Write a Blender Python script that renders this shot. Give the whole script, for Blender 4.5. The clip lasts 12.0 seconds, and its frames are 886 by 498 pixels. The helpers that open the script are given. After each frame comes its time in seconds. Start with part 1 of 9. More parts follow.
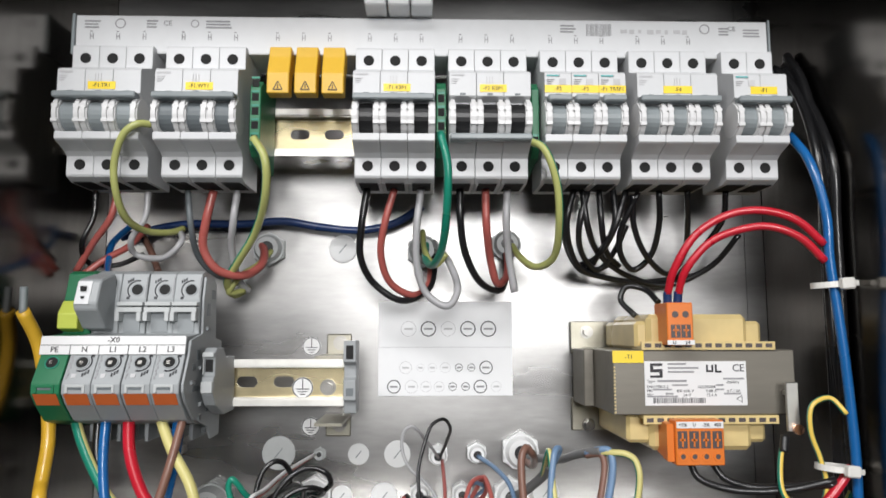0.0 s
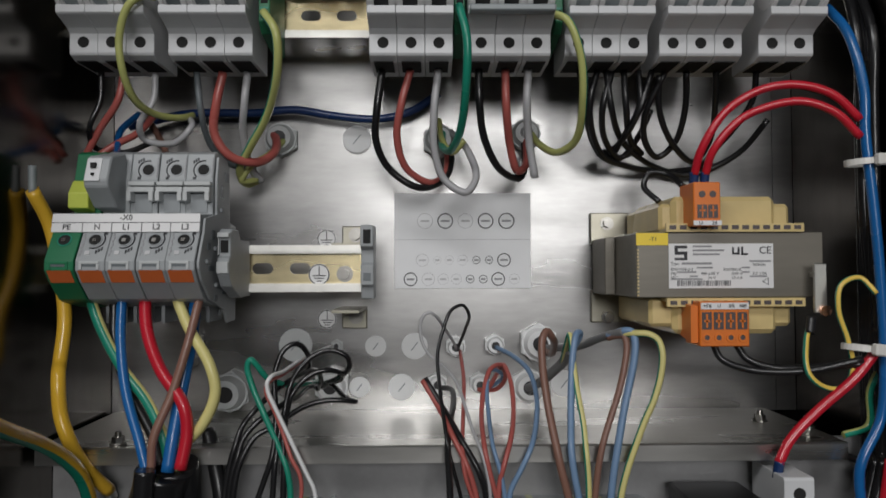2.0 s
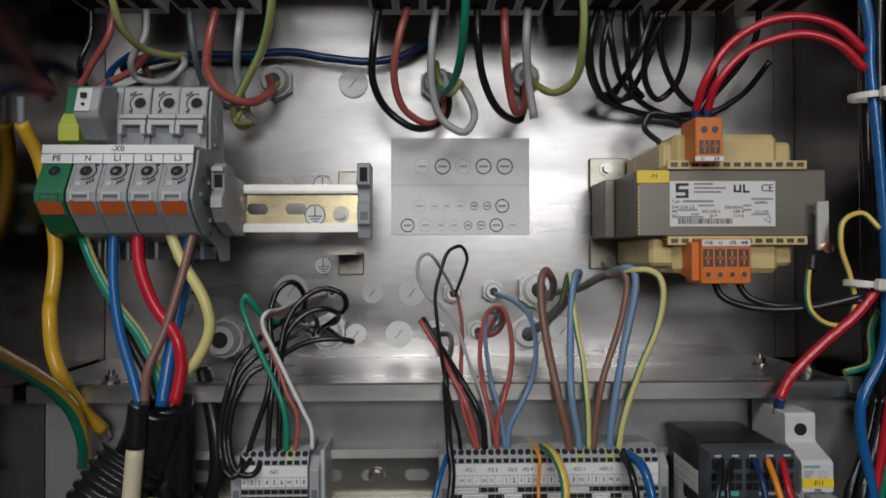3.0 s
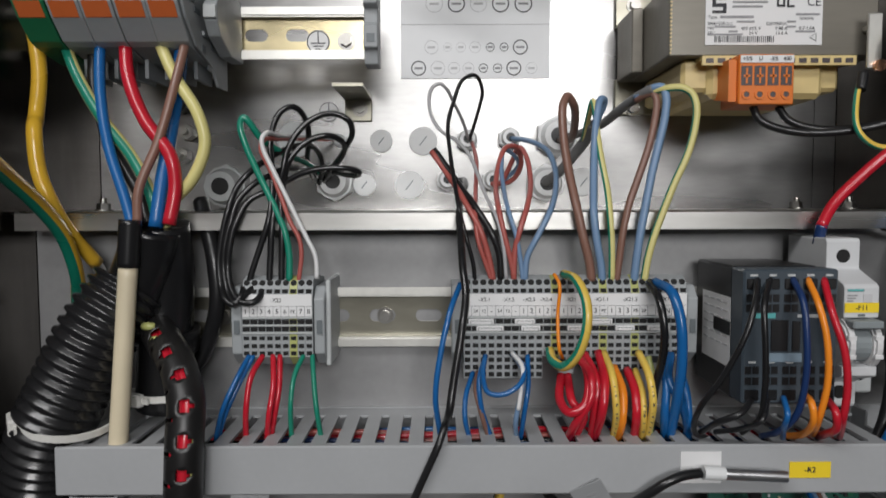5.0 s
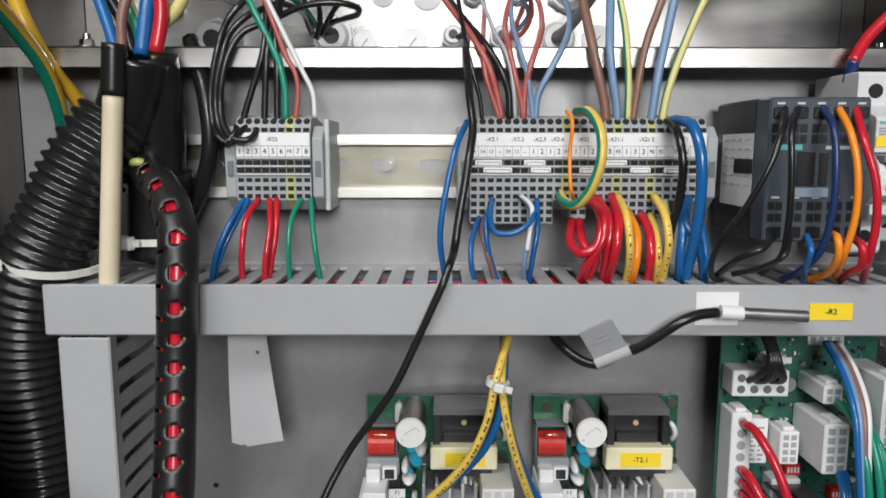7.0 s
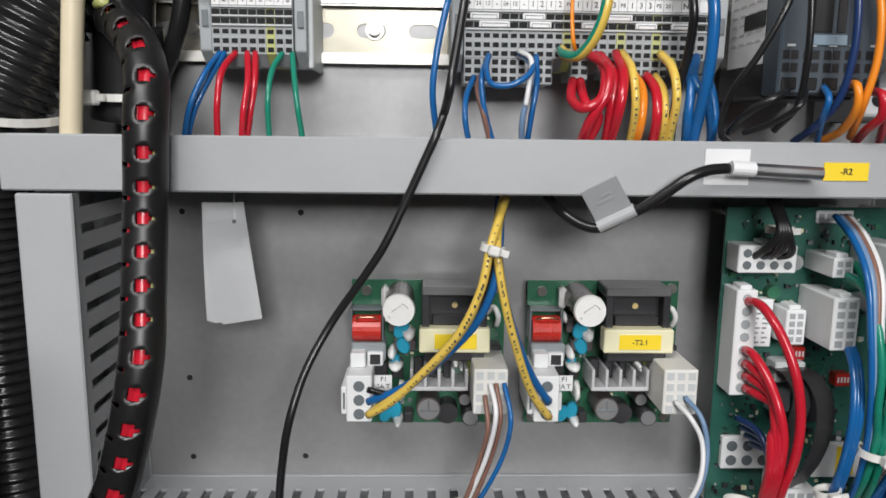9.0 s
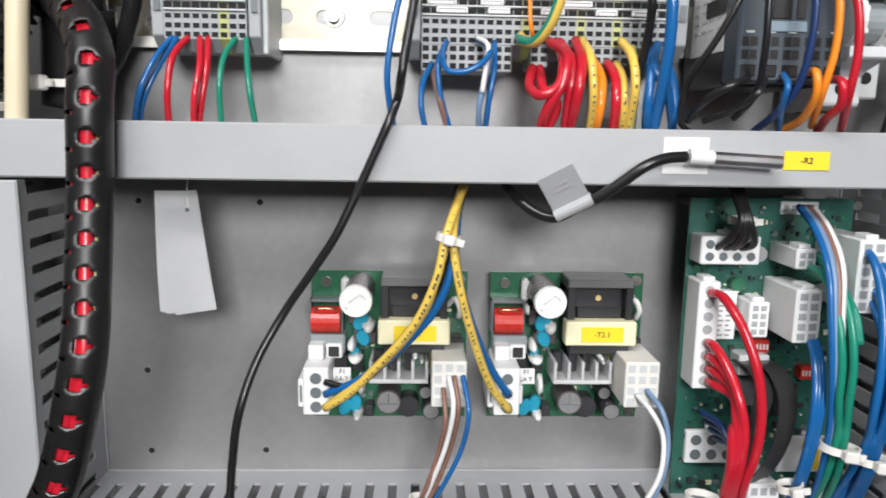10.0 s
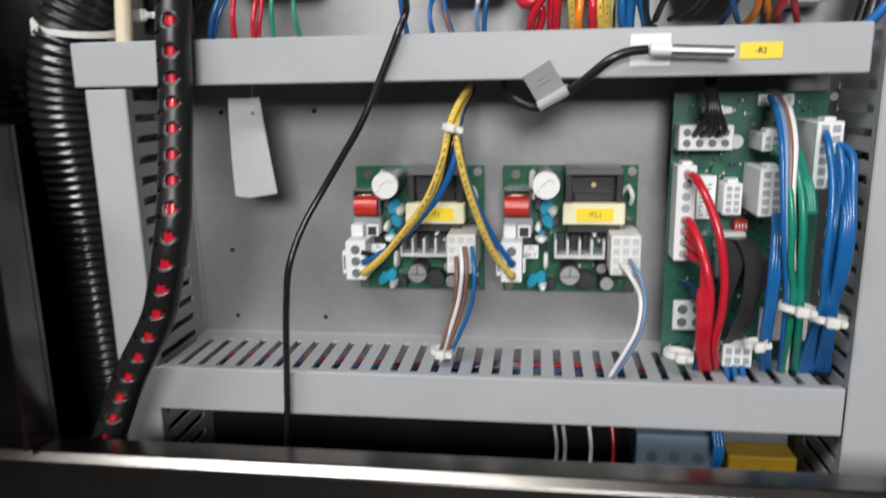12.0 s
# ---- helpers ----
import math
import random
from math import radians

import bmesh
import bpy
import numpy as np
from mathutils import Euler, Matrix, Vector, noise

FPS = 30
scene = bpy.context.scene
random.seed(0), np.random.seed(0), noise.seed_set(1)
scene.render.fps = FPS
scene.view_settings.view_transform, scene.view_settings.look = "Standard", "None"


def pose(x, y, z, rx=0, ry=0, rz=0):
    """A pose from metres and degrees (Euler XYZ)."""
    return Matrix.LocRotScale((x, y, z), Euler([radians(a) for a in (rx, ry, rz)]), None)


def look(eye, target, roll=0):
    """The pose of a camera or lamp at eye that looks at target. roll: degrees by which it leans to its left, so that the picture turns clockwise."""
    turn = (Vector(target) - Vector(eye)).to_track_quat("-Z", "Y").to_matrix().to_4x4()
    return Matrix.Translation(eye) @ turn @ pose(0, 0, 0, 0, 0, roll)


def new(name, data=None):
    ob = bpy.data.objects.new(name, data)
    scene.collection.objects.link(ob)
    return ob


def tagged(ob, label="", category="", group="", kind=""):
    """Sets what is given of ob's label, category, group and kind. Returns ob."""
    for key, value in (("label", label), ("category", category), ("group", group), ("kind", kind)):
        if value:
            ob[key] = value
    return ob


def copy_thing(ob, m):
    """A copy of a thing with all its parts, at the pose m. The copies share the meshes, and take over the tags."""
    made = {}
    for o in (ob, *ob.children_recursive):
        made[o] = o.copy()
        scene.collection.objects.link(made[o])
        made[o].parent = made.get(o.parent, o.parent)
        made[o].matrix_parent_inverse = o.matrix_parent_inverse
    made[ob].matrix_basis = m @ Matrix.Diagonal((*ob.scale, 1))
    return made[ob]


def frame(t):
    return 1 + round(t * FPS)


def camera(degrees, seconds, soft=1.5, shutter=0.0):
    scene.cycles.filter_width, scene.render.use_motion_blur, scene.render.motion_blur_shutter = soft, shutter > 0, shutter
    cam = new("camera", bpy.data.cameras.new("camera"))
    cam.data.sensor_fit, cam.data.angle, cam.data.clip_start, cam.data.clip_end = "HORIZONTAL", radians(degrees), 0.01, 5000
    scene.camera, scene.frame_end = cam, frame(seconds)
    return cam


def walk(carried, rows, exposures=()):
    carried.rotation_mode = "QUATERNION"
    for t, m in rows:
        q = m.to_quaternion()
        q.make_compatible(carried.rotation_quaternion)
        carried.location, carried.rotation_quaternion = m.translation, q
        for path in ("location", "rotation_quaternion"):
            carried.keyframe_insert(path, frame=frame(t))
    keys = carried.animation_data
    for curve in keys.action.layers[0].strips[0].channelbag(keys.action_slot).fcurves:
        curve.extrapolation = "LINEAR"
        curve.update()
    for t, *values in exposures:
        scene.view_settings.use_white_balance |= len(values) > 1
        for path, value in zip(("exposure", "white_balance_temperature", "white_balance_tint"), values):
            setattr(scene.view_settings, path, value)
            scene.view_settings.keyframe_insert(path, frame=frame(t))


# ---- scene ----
cam = camera(63.13, 12.0, soft=1.6, shutter=0.4)
ROWS = [
    (0.0, -0.01349, -0.00590, 1.46176, 96.526, 0.041, -1.480),
    (0.5, -0.01556, 0.00062, 1.45490, 95.406, -0.097, -1.558),
    (1.0, -0.01721, 0.00428, 1.44687, 94.075, -0.006, -1.331),
    (1.5, -0.01837, 0.00685, 1.43713, 92.890, 0.067, -1.252),
    (2.0, -0.02087, 0.00997, 1.42581, 91.737, 0.198, -0.915),
    (2.5, -0.02307, 0.01231, 1.41127, 91.220, 0.116, -1.479),
    (4.5, -0.02017, 0.04138, 1.34314, 87.607, 0.376, -0.225),
    (5.0, -0.02168, 0.04697, 1.32443, 86.450, 0.158, -0.193),
    (5.5, -0.02309, 0.04964, 1.30925, 85.513, 0.460, 0.510),
    (6.0, -0.02423, 0.05451, 1.28940, 83.990, 0.301, 0.597),
    (6.5, -0.02322, 0.05849, 1.27851, 82.610, 0.165, 0.370),
    (8.5, -0.02705, 0.07286, 1.22376, 81.255, -0.686, -1.368),
    (9.0, -0.02911, 0.07734, 1.20783, 80.500, -0.710, -1.606),
    (9.5, -0.02740, 0.08091, 1.20615, 80.364, -0.993, -1.147),
    (10.0, -0.01051, 0.08196, 1.20274, 80.426, -0.949, -1.952),
    (10.5, 0.01854, 0.07983, 1.20420, 80.252, -0.135, -1.896),
    (11.0, 0.04929, 0.07221, 1.20449, 79.843, -0.010, 0.529),
    (11.5, 0.06052, 0.04729, 1.19926, 79.497, -0.207, 5.570),
    (12.0, 0.05057, 0.00303, 1.17549, 77.287, 0.996, 7.247),
]
EXPOSURES = [(0.0, 0.2), (0.5, 0.2), (1.0, -0.2), (2.0, -0.82), (2.5, -0.96), (4.5, -0.42), (5.5, -0.26), (6.5, 0.22), (8.5, 0.23), (9.5, 0.55), (10.0, 0.75), (10.5, 0.9), (11.0, 0.95), (11.5, 0.93), (12.0, 0.46)]
walk(cam, [(t, pose(x, y, z, rx, ry, rz)) for t, x, y, z, rx, ry, rz in ROWS], EXPOSURES)

# ---- light ----
world = bpy.data.worlds.new("world")
scene.world = world
world.use_nodes = True
world.node_tree.nodes["Background"].inputs[0].default_value = (0.5, 0.5, 0.52, 1)
world.node_tree.nodes["Background"].inputs[1].default_value = 0.02


def area_lamp(name, where, target, sx, sy, watts, colour=(1, 0.99, 0.99)):
    lamp = bpy.data.lights.new(name, "AREA")
    lamp.shape, lamp.size, lamp.size_y, lamp.energy, lamp.color = "RECTANGLE", sx, sy, watts, colour
    ob = new(name, lamp)
    ob.matrix_world = look(where, target)
    return ob


area_lamp("window_light", (0.26, -2.3, 1.98), (0.02, 0.5, 1.40), 1.05, 0.65, 43)
area_lamp("ceiling_tube_lamp", (-0.55, -0.85, 2.50), (0.0, 0.4, 1.2), 1.3, 0.3, 20)

# ---- materials ----


def nodes_of(name):
    m = bpy.data.materials.new(name)
    m.use_nodes = True
    t = m.node_tree
    return m, t, t.nodes["Principled BSDF"]


def link(t, a, b):
    t.links.new(a, b)


def simple(name, colour, rough=0.5, metal=0.0, vary=0.08, scale=120.0, bump=0.0, coat=0.0, spec=0.5, stretch=(1, 1, 1), rough_vary=0.1):
    """A plain material with two scales of variation in colour and gloss."""
    m, t, b = nodes_of(name)
    co = t.nodes.new("ShaderNodeTexCoord")
    mp = t.nodes.new("ShaderNodeMapping")
    mp.inputs["Scale"].default_value = stretch
    link(t, co.outputs["Object"], mp.inputs[0])
    n1, n2 = t.nodes.new("ShaderNodeTexNoise"), t.nodes.new("ShaderNodeTexNoise")
    n1.inputs["Scale"].default_value, n1.inputs["Detail"].default_value = scale, 4
    n2.inputs["Scale"].default_value, n2.inputs["Detail"].default_value = scale / 12, 3
    for n in (n1, n2):
        link(t, mp.outputs[0], n.inputs["Vector"])
    mix = t.nodes.new("ShaderNodeMath")
    mix.operation = "ADD"
    link(t, n1.outputs["Fac"], mix.inputs[0]), link(t, n2.outputs["Fac"], mix.inputs[1])
    ramp = t.nodes.new("ShaderNodeMapRange")
    ramp.inputs["From Min"].default_value, ramp.inputs["From Max"].default_value = 0.6, 1.4
    ramp.inputs["To Min"].default_value, ramp.inputs["To Max"].default_value = 1 - vary, 1 + vary
    link(t, mix.outputs[0], ramp.inputs["Value"])
    info = t.nodes.new("ShaderNodeObjectInfo")
    per = t.nodes.new("ShaderNodeMapRange")
    per.inputs["To Min"].default_value, per.inputs["To Max"].default_value = 1 - vary / 2, 1 + vary / 2
    link(t, info.outputs["Random"], per.inputs["Value"])
    mul = t.nodes.new("ShaderNodeMath")
    mul.operation = "MULTIPLY"
    link(t, ramp.outputs[0], mul.inputs[0]), link(t, per.outputs[0], mul.inputs[1])
    sc = t.nodes.new("ShaderNodeVectorMath")
    sc.operation = "SCALE"
    sc.inputs[0].default_value = colour
    link(t, mul.outputs[0], sc.inputs["Scale"])
    link(t, sc.outputs[0], b.inputs["Base Color"])
    rr = t.nodes.new("ShaderNodeMapRange")
    rr.inputs["From Min"].default_value, rr.inputs["From Max"].default_value = 0.3, 0.7
    rr.inputs["To Min"].default_value, rr.inputs["To Max"].default_value = max(0.02, rough - rough_vary), min(1, rough + rough_vary)
    link(t, n2.outputs["Fac"], rr.inputs["Value"])
    link(t, rr.outputs[0], b.inputs["Roughness"])
    b.inputs["Metallic"].default_value = metal
    b.inputs["Specular IOR Level"].default_value = spec
    b.inputs["Coat Weight"].default_value = coat
    if bump:
        bp = t.nodes.new("ShaderNodeBump")
        bp.inputs["Strength"].default_value, bp.inputs["Distance"].default_value = bump, 0.0005
        link(t, n1.outputs["Fac"], bp.inputs["Height"])
        link(t, bp.outputs[0], b.inputs["Normal"])
    return m


STEEL = simple("rolled_steel", (0.36, 0.356, 0.35), 0.33, 1.0, 0.12, 260, 0.10, stretch=(0.25, 1, 1), rough_vary=0.09)
STEEL_EDGE = simple("cut_steel_edge", (0.66, 0.65, 0.62), 0.30, 1.0, 0.08, 300, 0.08, stretch=(0.2, 1, 1))
# wall and frame steel: base colour darkened for shade and dark reflections
STEEL_WALL = simple("polished_steel_shaded", (0.18, 0.168, 0.155), 0.20, 1.0, 0.14, 140, 0.06, stretch=(1, 1, 0.2), rough_vary=0.06)
GREY_PLATE = simple("grey_painted_sheet", (0.32, 0.32, 0.322), 0.42, 0.45, 0.08, 200, 0.08)
DUCT = simple("grey_duct_plastic", (0.40, 0.41, 0.42), 0.40, 0.0, 0.03, 300, 0.05)
ZINC = simple("yellow_zinc", (0.58, 0.50, 0.31), 0.26, 1.0, 0.20, 160, 0.05, stretch=(0.4, 1, 1))
PALE_ZINC = simple("pale_iridescent_zinc", (0.33, 0.315, 0.26), 0.34, 1.0, 0.18, 120, 0.05, stretch=(0.4, 1, 1))
BRIGHT_ZINC = simple("bright_zinc", (0.70, 0.69, 0.65), 0.44, 1.0, 0.08, 200, 0.04)
BREAKER = simple("light_grey_breaker_plastic", (0.62, 0.63, 0.64), 0.42, 0.0, 0.03, 200, 0.03)
BREAKER_WHITE = simple("white_breaker_plastic", (0.72, 0.72, 0.72), 0.36, 0.0, 0.03, 200, 0.03)
BAR_WHITE = simple("white_busbar_plastic", (0.66, 0.67, 0.68), 0.42, 0.0, 0.03, 150, 0.03)
GREY_DARK = simple("dark_grey_plastic", (0.14, 0.16, 0.17), 0.38, 0.0, 0.06, 200)
GREY_MID = simple("mid_grey_plastic", (0.25, 0.28, 0.29), 0.40, 0.0, 0.05, 200)
TERMINAL = simple("terminal_grey_plastic", (0.34, 0.36, 0.37), 0.45, 0.0, 0.05, 220, 0.05)
TERMINAL_DARK = simple("terminal_side_plastic", (0.27, 0.29, 0.30), 0.45, 0.0, 0.05, 220, 0.05)
TERMINAL_PALE = simple("pale_terminal_plastic", (0.52, 0.54, 0.54), 0.45, 0.0, 0.05, 220, 0.05)
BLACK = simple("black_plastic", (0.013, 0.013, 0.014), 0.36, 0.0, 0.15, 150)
# near-black that paints the shade inside holes, slots and wells, on uncut faces
HOLE_SHADE = simple("painted_hole_shade", (0.012, 0.012, 0.012), 0.8, 0.0, 0.1, 100)
SCREW = simple("screw_steel", (0.34, 0.33, 0.31), 0.30, 1.0, 0.1, 300, 0.1)
COPPER = simple("copper", (0.75, 0.42, 0.28), 0.3, 1.0, 0.1, 200)
YELLOW_LABEL = simple("yellow_label_tape", (0.90, 0.66, 0.03), 0.4, 0.0, 0.03, 200)
YELLOW_CAP = simple("ochre_cap_plastic", (0.70, 0.42, 0.03), 0.38, 0.0, 0.05, 150)
WHITE = simple("white_plastic", (0.76, 0.77, 0.77), 0.4, 0.0, 0.03, 150)
NYLON = simple("natural_nylon", (0.72, 0.71, 0.67), 0.34, 0.0, 0.04, 150)
PAPER = simple("white_paper", (0.84, 0.85, 0.86), 0.75, 0.0, 0.02, 90, 0.03)
LABEL = simple("white_label_film", (0.78, 0.78, 0.78), 0.45, 0.0, 0.02, 100)
INK = simple("black_ink", (0.03, 0.03, 0.035), 0.6, 0.0, 0.1, 100)
INK_GREY = simple("grey_ink", (0.30, 0.30, 0.31), 0.6, 0.0, 0.1, 100)
INK_PALE = simple("pale_grey_ink", (0.52, 0.52, 0.53), 0.6, 0.0, 0.1, 100)
TEAL = simple("teal_print", (0.10, 0.42, 0.42), 0.5, 0.0, 0.05, 100)
ORANGE = simple("orange_plastic", (0.74, 0.19, 0.025), 0.38, 0.0, 0.06, 150)
ORANGE_STRIP = simple("orange_marker_strip", (0.66, 0.15, 0.04), 0.4, 0.0, 0.06, 150)
GREEN_BLOCK = simple("green_terminal_plastic", (0.018, 0.17, 0.075), 0.42, 0.0, 0.08, 180)
GREEN_YELLOW = simple("yellow_green_plastic", (0.55, 0.62, 0.10), 0.42, 0.0, 0.06, 180)
AMBER = simple("amber_bobbin_resin", (0.64, 0.50, 0.23), 0.28, 0.0, 0.16, 60, 0.05, coat=0.35)
CORE = simple("varnished_laminated_core", (0.20, 0.185, 0.155), 0.40, 0.35, 0.10, 260, 0.12, stretch=(0.15, 1, 1))
PCB = simple("green_circuit_board", (0.026, 0.125, 0.066), 0.32, 0.0, 0.18, 260, 0.05, coat=0.3)
PCB_DARK = simple("dark_green_circuit_board", (0.024, 0.105, 0.078), 0.32, 0.0, 0.2, 260, 0.05, coat=0.3)
RED_COIL = simple("red_coil", (0.55, 0.03, 0.02), 0.35, 0.0, 0.1, 200)
CERAMIC_BLUE = simple("blue_ceramic_disc", (0.02, 0.30, 0.45), 0.25, 0.0, 0.08, 150)
CAP_SLEEVE = simple("brown_capacitor_sleeve", (0.10, 0.085, 0.085), 0.3, 0.0, 0.1, 150)
ALU = simple("bare_aluminium", (0.62, 0.62, 0.63), 0.34, 1.0, 0.06, 200, 0.05)
SINK = simple("dull_extruded_aluminium", (0.66, 0.66, 0.67), 0.45, 0.45, 0.06, 200, 0.05)
FERRITE = simple("black_ferrite", (0.03, 0.03, 0.033), 0.4, 0.0, 0.1, 200, 0.05)
GLUE = simple("white_fixing_glue", (0.78, 0.78, 0.76), 0.30, 0.0, 0.04, 220, 0.10, coat=0.2)
CORE_GREY = simple("grey_ferrite_yoke", (0.13, 0.13, 0.13), 0.40, 0.0, 0.12, 240, 0.06)
CREAM_TAPE = simple("cream_winding_tape", (0.78, 0.74, 0.50), 0.45, 0.0, 0.04, 100)
CREAM_TUBE = simple("cream_plastic_tube", (0.72, 0.63, 0.45), 0.42, 0.0, 0.06, 90)
RELAY_BLUE = simple("grey_blue_relay_plastic", (0.20, 0.27, 0.33), 0.42, 0.0, 0.05, 180)
CONTACTOR = simple("slate_grey_plastic", (0.050, 0.066, 0.082), 0.42, 0.0, 0.06, 200, 0.04)
TAG = simple("grey_foil_tag", (0.36, 0.37, 0.38), 0.35, 0.2, 0.05, 120)
TAG_PALE = simple("pale_foil_sleeve", (0.50, 0.51, 0.52), 0.35, 0.2, 0.06, 120)
LED = simple("green_diode", (0.2, 0.8, 0.05), 0.3)
W_BLACK = simple("black_wire_sheath", (0.012, 0.012, 0.013), 0.30, 0.0, 0.15, 120, coat=0.1)
W_RED = simple("red_wire_sheath", (0.52, 0.014, 0.030), 0.28, 0.0, 0.06, 120, coat=0.15)
W_DULLRED = simple("dull_red_wire_sheath", (0.40, 0.10, 0.085), 0.32, 0.0, 0.06, 120)
W_BLUE = simple("blue_wire_sheath", (0.010, 0.115, 0.34), 0.28, 0.0, 0.06, 120, coat=0.15)
W_NAVY = simple("navy_wire_sheath", (0.012, 0.035, 0.12), 0.32, 0.0, 0.06, 120)
W_PALEBLUE = simple("pale_blue_wire_sheath", (0.17, 0.27, 0.42), 0.34, 0.0, 0.06, 120)
W_YELLOW = simple("yellow_wire_sheath", (0.76, 0.53, 0.10), 0.30, 0.0, 0.06, 120, coat=0.1)
CABLE_YELLOW = simple("deep_yellow_cable_sheath", (0.76, 0.45, 0.04), 0.30, 0.0, 0.08, 100, coat=0.1)
W_PALEYELLOW = simple("pale_yellow_wire_sheath", (0.66, 0.60, 0.24), 0.34, 0.0, 0.06, 120)
W_GREEN = simple("green_wire_sheath", (0.012, 0.23, 0.15), 0.30, 0.0, 0.06, 120, coat=0.1)
W_OLIVE = simple("olive_wire_sheath", (0.44, 0.46, 0.16), 0.34, 0.0, 0.06, 120)
W_GREY = simple("grey_wire_sheath", (0.42, 0.42, 0.43), 0.34, 0.0, 0.06, 120)
W_GREYDARK = simple("dark_grey_cable_jacket", (0.17, 0.17, 0.17), 0.42, 0.0, 0.08, 120)
W_BROWN = simple("brown_wire_sheath", (0.22, 0.115, 0.085), 0.34, 0.0, 0.06, 120)
W_WHITE = simple("white_wire_sheath", (0.75, 0.75, 0.75), 0.34, 0.0, 0.05, 120)
W_ORANGE = simple("orange_wire_sheath", (0.85, 0.26, 0.02), 0.30, 0.0, 0.06, 120)
WRAP = simple("black_wrap_plastic", (0.012, 0.0115, 0.0115), 0.36, 0.0, 0.2, 140, 0.06)
RIBBON = simple("dark_grey_ribbon_sheath", (0.030, 0.029, 0.029), 0.34, 0.0, 0.15, 120, coat=0.1)
HOSE = simple("glossy_black_hose", (0.016, 0.016, 0.017), 0.24, 0.0, 0.12, 90, coat=0.2)
ROOM = simple("grey_room_wall", (0.13, 0.13, 0.135), 0.8, 0.0, 0.05, 6)
ROOM_FLOOR = simple("dark_room_floor", (0.07, 0.07, 0.07), 0.6, 0.0, 0.08, 8)

# ---- mesh helpers ----


def mesh_of(bm, name, *mats):
    me = bpy.data.meshes.new(name)
    bm.to_mesh(me)
    bm.free()
    for m in mats:
        me.materials.append(m)
    return me


def part(name, bm, material, parent=None, label="", smooth=False):
    """Links a bmesh as one mesh object under a thing or a part."""
    mats = material if isinstance(material, tuple) else (material,)
    me = mesh_of(bm, name, *mats)
    if smooth:
        for p in me.polygons:
            p.use_smooth = True
    ob = new(name, me)
    ob.parent = parent
    if label:
        tagged(ob, label)
    return ob


def thing(name, where, label, category, group="", kind=""):
    ob = new(name)
    ob.empty_display_size = 0.01
    ob.location = where
    return tagged(ob, label, category, group, kind)


def box(bm, x0, x1, y0, y1, z0, z1, bevel=0.0, seg=1):
    v = [bm.verts.new((x, y, z)) for z in (z0, z1) for y in (y0, y1) for x in (x0, x1)]
    quads = ((0, 2, 3, 1), (4, 5, 7, 6), (0, 1, 5, 4), (1, 3, 7, 5), (3, 2, 6, 7), (2, 0, 4, 6))
    f = [bm.faces.new([v[i] for i in q]) for q in quads]
    if bevel > 0:
        e = list({e for g in f for e in g.edges})
        bmesh.ops.bevel(bm, geom=e, offset=bevel, segments=seg, affect="EDGES", profile=0.5)
    return bm


def boxes(*rows, bevel=0.0):
    bm = bmesh.new()
    for r in rows:
        box(bm, *r, bevel=bevel)
    return bm


def cyl(bm, c, axis, r, h, seg=16, r2=None, m=None):
    """A capped cylinder or cone that starts at c and runs h along the axis."""
    d = Vector([axis == c for c in "xyz"]) if isinstance(axis, str) else axis
    q = d.to_track_quat("Z", "Y").to_matrix().to_4x4()
    mat = Matrix.Translation(Vector(c) + d * h / 2) @ q
    bmesh.ops.create_cone(bm, cap_ends=True, segments=seg, radius1=r, radius2=r if r2 is None else r2, depth=h, matrix=mat)
    return bm


def cylinder(c, axis, r, h, seg=16, r2=None):
    return cyl(bmesh.new(), c, axis, r, h, seg, r2)


def ring(c, axis, r0, r1, h, seg=24):
    """A flat ring (washer) of height h along the axis."""
    d = {"x": Vector((1, 0, 0)), "y": Vector((0, 1, 0)), "z": Vector((0, 0, 1))}[axis]
    q = d.to_track_quat("Z", "Y").to_matrix()
    bm, loops = bmesh.new(), []
    for r, z in ((r0, 0), (r1, 0), (r1, h), (r0, h)):
        loops.append([bm.verts.new(Vector(c) + q @ Vector((r * math.cos(a), r * math.sin(a), z))) for a in (math.tau * i / seg for i in range(seg))])
    for k in range(4):
        a, b = loops[k], loops[(k + 1) % 4]
        for i in range(seg):
            bm.faces.new((a[i], a[(i + 1) % seg], b[(i + 1) % seg], b[i]))
    bmesh.ops.recalc_face_normals(bm, faces=bm.faces)
    return bm


def prism(profile, x0, x1, bevel=0.0):
    """A (y, z) outline drawn out along x."""
    bm = bmesh.new()
    a = [bm.verts.new((x0, y, z)) for y, z in profile]
    b = [bm.verts.new((x1, y, z)) for y, z in profile]
    n = len(a)
    f = [bm.faces.new(a), bm.faces.new(b[::-1])]
    f += [bm.faces.new((a[i], b[i], b[(i + 1) % n], a[(i + 1) % n])) for i in range(n)]
    bmesh.ops.recalc_face_normals(bm, faces=f)
    if bevel:
        bmesh.ops.bevel(bm, geom=list(bm.edges), offset=bevel, segments=1, affect="EDGES")
    return bm


